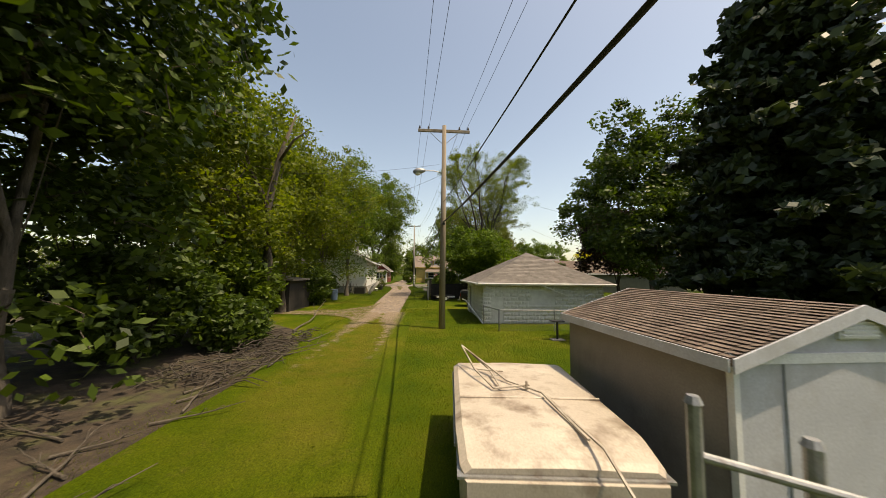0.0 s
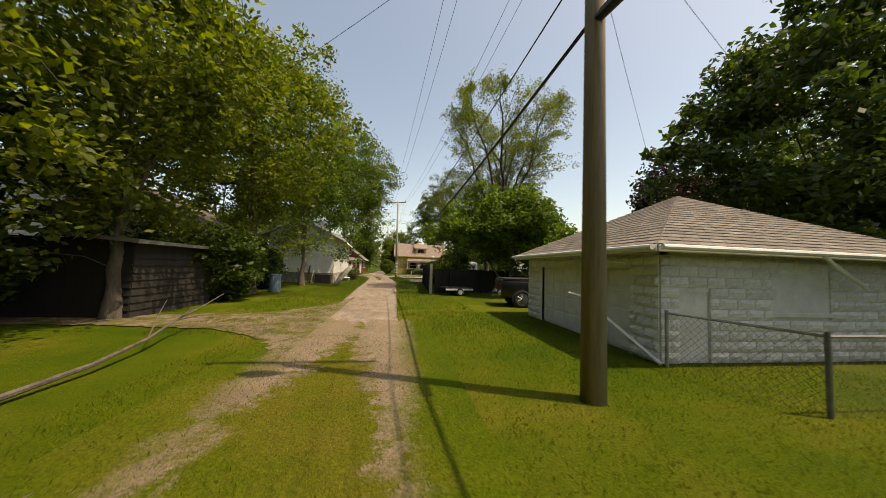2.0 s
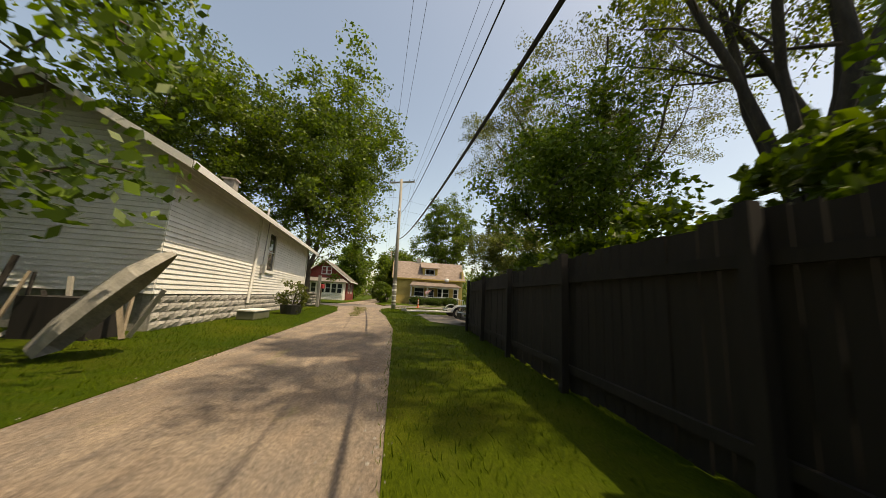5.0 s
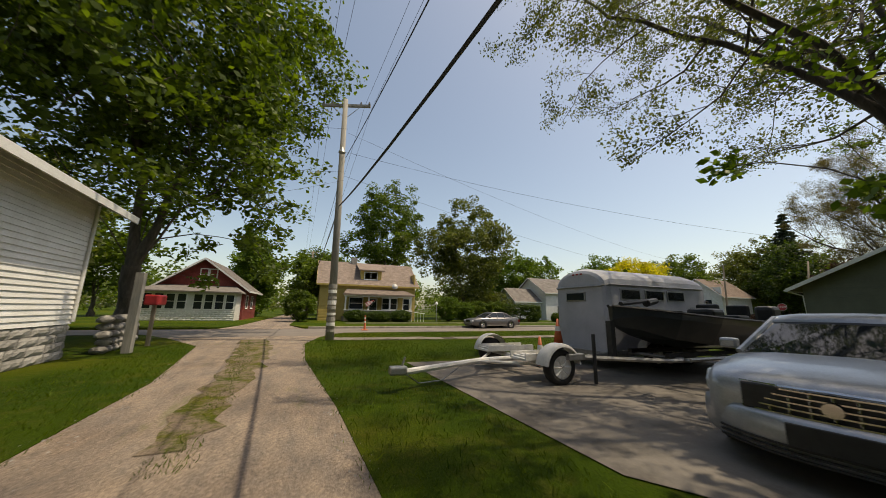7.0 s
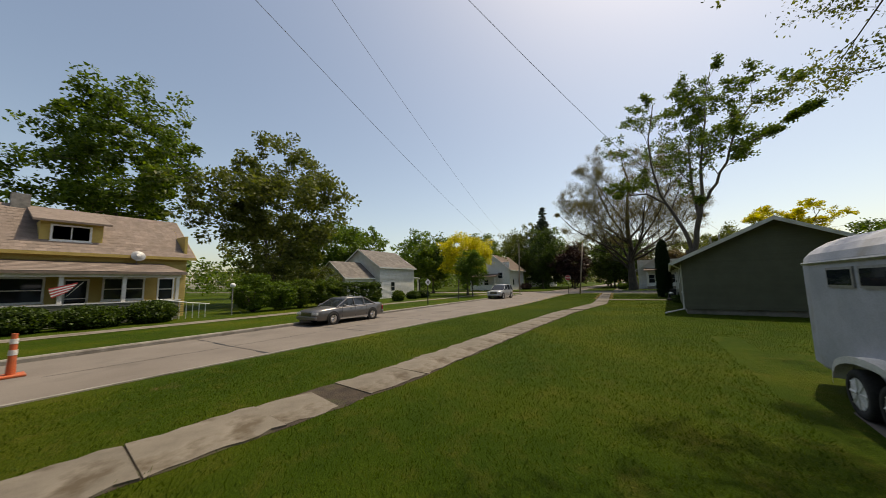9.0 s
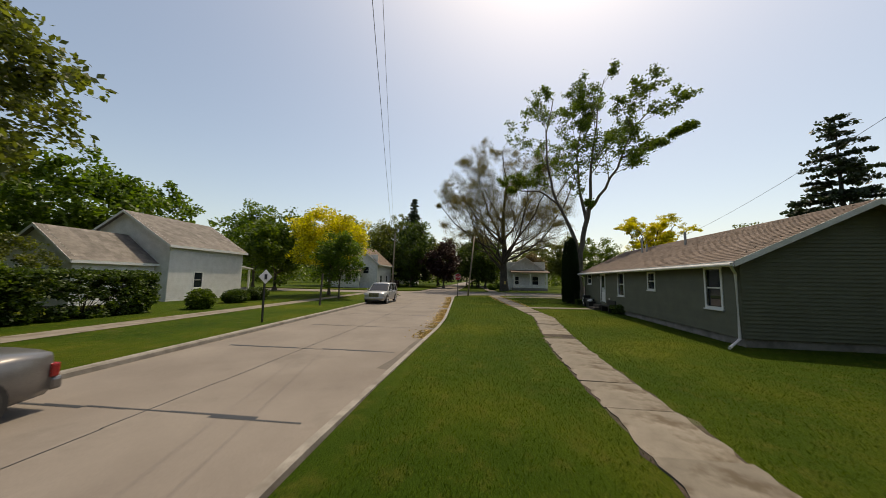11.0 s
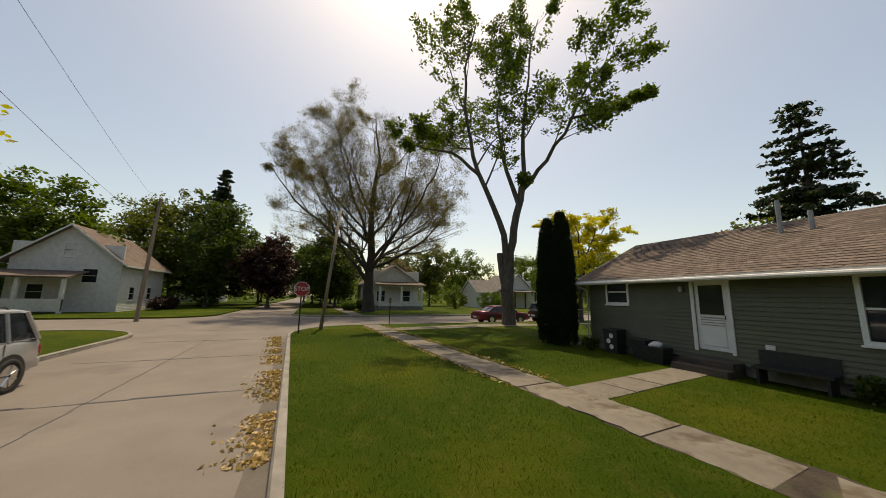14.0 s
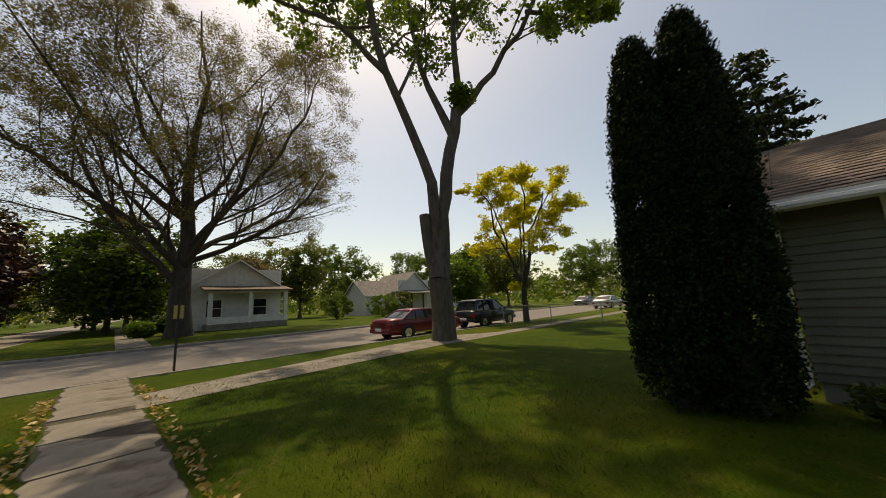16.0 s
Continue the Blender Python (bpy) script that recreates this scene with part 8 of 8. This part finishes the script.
rb = thing("mailbox", "red box on a short post behind the house", "mailbox", pose(-4.9, 59.5, 0))
part("post", boxed(-0.05, 0.05, -0.05, 0.05, -0.1, 1.35), "pole_wood", rb)
part("box", boxed(-0.2, 0.2, -0.35, 0.35, 1.35, 1.7, bevel=0.05), "sign_red", rb)
sw = thing("stone_wall", "low wall of stacked rough grey stones", "wall", pose(-5.2, 57.4, 0, 0, 0, 3))
rs = random.Random(9)
stones = []
for c_ in range(5):
    for i in range(5):
        if len(stones) < 3:
            bm = bmesh.new()
            bmesh.ops.create_icosphere(bm, subdivisions=2, radius=0.19)
            for v in bm.verts:
                v.co *= 1 + 0.3 * noise.noise(v.co * 5 + Vector((len(stones) * 3, 0, 0)))
                v.co.z *= 0.62
            ob = part("stone", bm, "stone", sw)
            stones.append(ob)
        else:
            ob = share("stone", rs.choice(stones), sw, Matrix.Identity(4))
        ob.matrix_local = pose(rs.uniform(-0.05, 0.05), 0.1 + i * 0.36 + (0.15 if c_ % 2 else 0), 0.1 + c_ * 0.21, 0, 0, rs.uniform(0, 360))
ob = thing("overturned_boat", "overturned grey wooden boat leaning by the house", "boat", pose(-3.55, 38.0, 0.05, 0, -52, 20))
bm = bmesh.new()
loft(bm, [[(x, w * math.cos(a) , 0.02 + 0.3 * math.sin(a) * (w / 0.5) ** 0.5) for a in np.linspace(0, math.pi, 9)] for x, w in ((0, 0.32), (0.4, 0.46), (0.9, 0.5), (1.4, 0.42), (1.75, 0.2), (1.9, 0.04))])
part("hull", bm, "pole_grey", ob)
db = thing("junk_pile", "heap of boards and frames against the house wall", "junk pile", pose(-5.0, 39.9, 0))
rj = random.Random(31)
for k in range(16):
    bm = bmesh.new()
    a = Vector((rj.uniform(-1.8, 1.2), rj.uniform(-0.6, 0.5), 0.02))
    b = a + Vector((rj.uniform(-0.5, 0.5), rj.uniform(-0.2, 0.7), rj.uniform(0.5, 1.5)))
    rod(bm, a, b, rj.uniform(0.03, 0.06), None, 4)
    part("board", bm, ("pole_wood", "fence_dark", "pole_grey")[k % 3], db)
part("crate", boxed(-0.6, 0.6, -0.4, 0.3, 0.0, 0.75), "fence_dark", db)
bb = thing("blue_barrel", "faded blue plastic barrel under the trees", "barrel", pose(-5.6, 31.0, 0))
M["blue"] = material("faded_blue_plastic", (0.10, 0.15, 0.22), (0.15, 0.21, 0.30), 4, 0.5, bump=0.05)
part("drum", rodded((0, 0, 0), (0, 0, 0.95), 0.3, 0.3, 18), "blue", bb)
part("rim", rodded((0, 0, 0.93), (0, 0, 0.97), 0.315, 0.315, 18), "blue", bb)
gd2 = thing("garden_structure", "dark lean-to shed among the trees", "shed", pose(-8.2, 23.8, 0))
shell(gd2, -2.2, 2.2, -1.8, 1.8, 2.1, "fence_dark", "fence_dark", 0.2)
bm = bmesh.new()
roof_slab(bm, [(-2.5, -2.1, 2.5), (2.5, -2.1, 2.1), (2.5, 2.1, 2.1), (-2.5, 2.1, 2.5)], 0.1)
part("roof", bm, "shingle_grey", gd2)

# ---- shrubs across the street ----
for k, (x, y, rx, ry, h, lf, lb) in enumerate(((4.3, 79.0, 1.15, 0.9, 1.15, "leaf_dark", "clipped round dark green shrub"), (6.6, 78.8, 1.35, 0.9, 1.0, "leaf_dark", "clipped low dark green shrub"), (9.0, 79.0, 1.1, 0.9, 1.2, "leaf_dark", "clipped round dark green shrub"),
                                            (15.2, 80.6, 1.6, 1.4, 3.0, "leaf_bright", "rounded clipped yellow-green shrub"), (17.2, 80.4, 1.2, 1.1, 2.4, "leaf_bright", "rounded clipped yellow-green shrub"),
                                            (19.2, 80.8, 1.7, 1.3, 2.6, "leaf_green", "loose leafy green shrub"), (21.4, 80.2, 1.7, 1.2, 2.7, "leaf_green", "loose leafy green shrub"),
                                            (30.0, 79.0, 0.6, 0.6, 1.1, "leaf_green", "small conical green shrub"), (34.6, 80.5, 0.9, 0.7, 0.9, "leaf_dark", "low dark shrub by the porch"), (37.5, 81, 1.0, 0.7, 1.0, "leaf_dark", "low dark shrub by the porch"),
                                            (-1.0, 79.5, 1.6, 2.0, 3.2, "leaf_green", "large green bush at the alley's side"), (76.6, 57.6, 1.2, 1.0, 1.6, "leaf_dark", "dark shrub by the cottage"), (76.4, 59.4, 1.0, 1.0, 1.2, "leaf_bright", "green shrub by the cottage"),
                                            (79, 36, 2.4, 2.4, 3.0, "leaf_bright", "green bush beyond the cross street"), (81, 32, 2.5, 2.5, 3.6, "leaf_olive", "green bush beyond the cross street"), (82, 41, 2.2, 2.5, 3.2, "leaf_green", "green bush beyond the cross street"))):
    shrub("shrub", lb, x, y, rx, ry, h, 600 + k, lf, 130, 100, 0.07, 0.3)
for k, (x, y, rx, ry, h, lf) in enumerate(((4.9, 45.3, 0.9, 0.9, 2.3, "leaf_bright"), (-7.4, 30.2, 1.6, 1.8, 3.4, "leaf_dark"), (-8.4, 34.0, 1.8, 1.8, 3.6, "leaf_dark"), (-7.2, 33.2, 1.3, 1.3, 2.6, "leaf_dark"), (20.5, 86.0, 3.6, 2.4, 5.0, "leaf_olive"), (26.0, 87.0, 2.6, 2.0, 4.2, "leaf_olive"), (-9.0, 26.2, 1.8, 1.6, 3.4, "leaf_dark"))):
    shrub("yard_bush", "loose leafy bush beside the yard", x, y, rx, ry, h, 660 + k, lf, 110, 80, 0.085, 0.36)
for k, (x, y) in enumerate(((5.2, 35.0), (5.4, 37.6), (5.6, 40.2), (5.9, 42.6))):
    shrub("yard_bush", "tall leafy bush behind the board fence", x, y, 1.3, 1.5, 3.0, 680 + k, "leaf_green", 90, 70, 0.085, 0.36)
shrub("hedge", "long clipped dark green hedge", 25.2, 80.3, 3.0, 0.7, 2.1, 640, "leaf_dark", 330, 100, 0.07, 0.3, "hedge", box_like=True)
shrub("hedge", "dark red barberry hedge by the house", 80, 80.5, 4.0, 0.8, 1.5, 641, "leaf_purple", 120, 60, 0.1, 0.35, "hedge")
shrub("shrub", "dark conifer shrub beside the lawn", 18.6, 37.8, 1.6, 1.6, 4.2, 642, "leaf_dark", 110, 70, 0.09, 0.35)

# ---- undergrowth, fallen wood and litter along the alley ----
# dark leaf colour here also carries the shade beneath the overhanging trees
for k, (x, y, rx, ry, h) in enumerate(((-5.6, 1.5, 1.6, 2.0, 3.0), (-6.0, 5.5, 1.7, 2.2, 3.2), (-5.4, 10.6, 1.5, 2.2, 3.6), (-5.0, 14.5, 1.5, 2.2, 3.8), (-6.2, 26.6, 1.6, 2.2, 3.2),
                                    (-8.2, 5, 2.2, 3, 6), (-8.6, 12, 2.2, 3, 6.5), (-8.8, 21, 2.2, 3, 6), (-12, 16, 2.5, 5, 7), (-12.5, 6, 2.5, 5, 8), (-3.9, 12.6, 0.8, 1.2, 1.6))):
    shrub("undergrowth_bush", "tangled green bush at the wood's edge", x, y, rx, ry, h, 700 + k, "leaf_green" if k == 3 else "leaf_dark", 120, 70, 0.11, 0.45, "bush", "bushes along the alley")
lit = obj("leaf_litter", sheet([(-60, -10), (-1.6, -10), (-1.0, 0), (-1.15, 2.2), (-0.95, 4), (-1.05, 5.6), (-0.85, 7), (-1.2, 8.4), (-1.1, 9.6), (-1.6, 11), (-1.55, 12.2), (-2.2, 13.6), (-2.9, 14.8), (-3.2, 15.8), (-4.6, 17.2), (-8, 18.6), (-14, 19.5), (-60, 20)], 0.008), "dirt")
tagged(lit, "bare soil and leaf litter under the trees", "soil", kind="structure")


def branch(x, y, z, heading, length, r, seed, label):
    rb_ = random.Random(seed)
    root = thing("fallen_branch", label, "branch", pose(x, y, z, 0, 0, heading), "fallen branches")
    bm = bmesh.new()
    pts = [Vector((length * i / 6, rb_.uniform(-0.014, 0.014) * length, 0.04 + 0.09 * length * (i / 6) ** 2)) for i in range(7)]
    tube(bm, pts, [r * (1 - 0.8 * i / 6) for i in range(7)], 7)
    for k in range(3):
        p = pts[rb_.randrange(2, 6)]
        q = p + Vector((rb_.uniform(0.2, 0.6), rb_.uniform(-0.6, 0.6), rb_.uniform(0.0, 0.35))) * length * 0.28
        tube(bm, [p, (p + q) / 2 + Vector((0, 0, 0.05)), q], [r * 0.4, r * 0.25, r * 0.08], 5)
    part("limb", bm, "bark", root)


branch(-3.3, 13.4, 0.02, 110, 3.0, 0.03, 1, "long bare grey fallen branch on the grass")
branch(-2.9, 15.2, 0.02, 97, 7.0, 0.045, 2, "long bare grey fallen branch on the grass")
for k in range(22):
    branch(-1.4 - 1.8 * random.Random(k).random(), 3.6 + k * 0.46, 0.01, random.Random(k + 50).uniform(20, 170), 0.9 + 1.3 * random.Random(k + 9).random(), 0.025, 20 + k, "thin dead fallen branch in leaf litter")
bm = bmesh.new()
rk = random.Random(77)
for k in range(260):
    x, y = rk.uniform(-3.4, -1.6), rk.uniform(8.5, 14.5)
    a = rk.uniform(0, math.tau)
    l = rk.uniform(0.25, 0.9)
    z = rk.uniform(0.02, 0.36)
    tube(bm, [(x, y, z), (x + math.cos(a) * l * 0.5, y + math.sin(a) * l * 0.5, z + rk.uniform(0, 0.12)), (x + math.cos(a) * l, y + math.sin(a) * l, z)], [0.018, 0.014, 0.008], 4)
tagged(obj("brush_pile", bm, "bark_dark"), "heap of thin dead twigs beside the alley", "brush pile", kind="stuff")
dead = thing("dead_tree", "bare grey dead tree at the alley's edge", "tree", pose(-4.0, 14.6, 0) @ Matrix.Scale(1.22, 4))
bm = bmesh.new()
tube(bm, [(0, 0, -0.2), (0.05, 0.05, 2.5), (-0.05, 0.1, 4.5), (0.3, 0.0, 6.2), (0.7, 0.2, 7.8)], [0.22, 0.16, 0.13, 0.09, 0.03], 9)
tube(bm, [(-0.05, 0.1, 4.4), (-0.7, 0.1, 5.6), (-1.3, 0.3, 7.2)], [0.1, 0.07, 0.02], 7)
tube(bm, [(0.3, 0, 6.0), (0.9, -0.4, 6.6), (1.5, -0.5, 7.0)], [0.06, 0.04, 0.01], 6)
part("trunk", bm, "bark", dead, smooth=True)

# ---- service wires ----
for a, b, s in (((3.25, 16.3, 7.4), (18, 30, 5.2), 0.6), ((3.25, 16.3, 7.6), (22, 24, 6.5), 0.8), ((3.25, 16.3, 7.4), (-14, 30, 5.4), 0.6), ((3.25, 16.3, 8.0), (-12, 20, 9.0), 0.6), ((1.0, 60, 9.6), (62.7, 76, 9.0), 1.6), ((1.0, 60, 7.4), (62.6, 76, 7.0), 1.4),
                ((1.0, 60, 8.6), (33.2, 50.0, 4.9), 1.0), ((1.0, 60, 9.8), (-40, 63, 9.0), 1.2), ((1.0, 60, 7.6), (-40, 63.5, 7.0), 1.2), ((1.0, 60, 7.2), (-5.0, 57.0, 4.2), 0.2), ((33.2, 49.2, 4.75), (28, 20, 9), 0.8)):
    wire(a, b, s, 0.0055)
lampm = thing("street_lamp", "small street lamp head on the utility pole", "lamp", pose(0.8, 59.9, 8.7))
part("arm", rodded((0.2, 0.3, -0.05), (0, 0, 0), 0.02), "metal", lampm)
part("head", rodded((0, 0, -0.22), (0, 0, 0.05), 0.16, 0.06, 12), "metal", lampm)

# ---- far woods and grass ----
g = np.random.default_rng(77)
cen = []
for k in range(1500):
    a = g.uniform(0, math.tau)
    r = g.uniform(150, 240)
    x, y = 30 + r * math.cos(a), 50 + r * math.sin(a)
    if abs(x + 2.8) < 5 and y > 60 or abs(y - 70) < 9 and x > 60 or abs(x - 60) < 8:
        continue
    hh = 6 + 9 * (0.5 + 0.5 * noise.noise((x * 0.03, y * 0.03, 0)))
    for q in range(5):
        cen.append((x + g.normal(0, 3), y + g.normal(0, 3), g.uniform(0.5, hh)))
tagged(quads("far_woods", leaf_cards(g, np.array(cen), 16, 3.0, 0.75), "leaf_olive"), "distant belt of leafy trees round the houses", "woods", kind="stuff")

cen = []
for k in range(700):
    a = g.uniform(0, math.tau)
    r = g.uniform(92, 140)
    x, y = 30 + r * math.cos(a), 60 + r * 0.8 * math.sin(a)
    if abs(x + 2.8) < 6 and y > 60 or abs(y - 70) < 10 or abs(x - 60) < 10:
        continue
    hh = 5 + 8 * (0.5 + 0.5 * noise.noise((x * 0.05, y * 0.05, 3)))
    for q in range(5):
        cen.append((x + g.normal(0, 2.2), y + g.normal(0, 2.2), g.uniform(0.5, hh)))
tagged(quads("woodland_belt", leaf_cards(g, np.array(cen), 26, 2.2, 0.42), "leaf_green"), "belt of leafy trees and bushes behind the houses", "woods", kind="stuff")

# loose stones on the gravel
gs = np.random.default_rng(15)
sy = gs.uniform(19, 62, 9000)
mid_x = np.array([along(alley_left, v) + along(alley_right, v) for v in sy]) / 2
half = np.array([along(alley_right, v) - along(alley_left, v) for v in sy]) / 2
sx = mid_x + half * np.sign(gs.normal(0, 1, len(sy))) * np.clip(gs.random(len(sy)) ** 0.45 * 1.08, 0, 1.1)
unit = np.array(((1, 0, 0), (0, 1, 0), (-1, 0, 0), (0, -1, 0), (0, 0, 0.7)))
verts, faces = [], []
for x, y, a, r in zip(sx, sy, gs.random(len(sy)) * math.tau, 0.009 + 0.022 * gs.random(len(sy)) ** 3):
    o = len(verts)
    c, s = math.cos(a) * r, math.sin(a) * r
    z = (-0.012 if y < 60 else -0.012 - 0.1 * (y - 60) / 3.9) - 0.001
    verts.extend([(x + u * c - v * s * 0.7, y + u * s + v * c * 0.7, z + w * r) for u, v, w in unit])
    faces.extend([(o, o + 1, o + 4), (o + 1, o + 2, o + 4), (o + 2, o + 3, o + 4), (o + 3, o, o + 4)])
tagged(arrays("gravel_stones", verts, faces, "stone"), "loose pale stones along the gravel alley", "gravel", kind="stuff")

gg = np.random.default_rng(5)
def blades(n, x0, x1, y0, y1, ok, size):
    p = np.stack([gg.uniform(x0, x1, n), gg.uniform(y0, y1, n)], 1)
    p = p[np.array([ok(a, b) for a, b in p])]
    n = len(p)
    an = gg.random(n) * math.tau
    h = size * (0.5 + gg.random(n))
    lean = gg.normal(0, 0.5, (n, 2)) * h[:, None]
    w = 0.003 + 0.003 * gg.random(n)
    v = np.zeros((n, 4, 3))
    dx, dy = np.cos(an) * w, np.sin(an) * w
    v[:, 0] = np.stack([p[:, 0] - dx, p[:, 1] - dy, np.zeros(n)], 1)
    v[:, 1] = np.stack([p[:, 0] + dx, p[:, 1] + dy, np.zeros(n)], 1)
    v[:, 2] = np.stack([p[:, 0] + dx * 0.5 + lean[:, 0], p[:, 1] + dy * 0.5 + lean[:, 1], h], 1)
    v[:, 3] = np.stack([p[:, 0] - dx * 0.2 + lean[:, 0] * 1.1, p[:, 1] - dy * 0.2 + lean[:, 1] * 1.1, h * 1.02], 1)
    return v.reshape(-1, 3)


on_walk = lambda x, y: abs(y - walk_y(x)) < 0.57 if 1.05 < x < 54 else False
fields = [blades(90000, -2.4, 9, 2, 24, lambda x, y: not (y > 20 and -1.1 < x < 1.3), 0.032),
          blades(60000, -4.4, 4, 20, 60, lambda x, y: (x < along(alley_left, y) + 0.12 * gg.random() or x > along(alley_right, y) - 0.12 * gg.random()) and not (x > 2.5 and 45.4 < y < 54), 0.045),
          blades(20000, -2.8, 0.2, 49, 60.5, lambda x, y: abs(x - (along(alley_left, y) + along(alley_right, y)) / 2 + 0.1) < 0.4 * (0.55 + noise.noise((0.3, y * 0.7, 2)) * 0.9) * gg.random() ** 0.4, 0.035),
          blades(70000, 0.8, 16, 53.9, 64.0, lambda x, y: not on_walk(x, y) and x > along(alley_right, min(y, 63)), 0.032),
          blades(16000, 16, 20, 53.2, 64.0, lambda x, y: not on_walk(x, y), 0.032),
          blades(50000, 13.8, 33, 43, 53.2, lambda x, y: True, 0.032),
          blades(110000, 20, 52, 53.2, 65, lambda x, y: not on_walk(x, y) and y < near_kerb(x) - 0.13 and not (36.8 < x < 38.5 and y < 58.8), 0.032)]
tagged(quads("grass_blades", np.concatenate(fields[:1]), "blade_dry"), "short yellowing grass blades beside the alley", "grass", kind="stuff")
tagged(quads("grass_blades", np.concatenate(fields[1:]), "blade"), "short green grass blades on the lawns", "grass", kind="stuff")
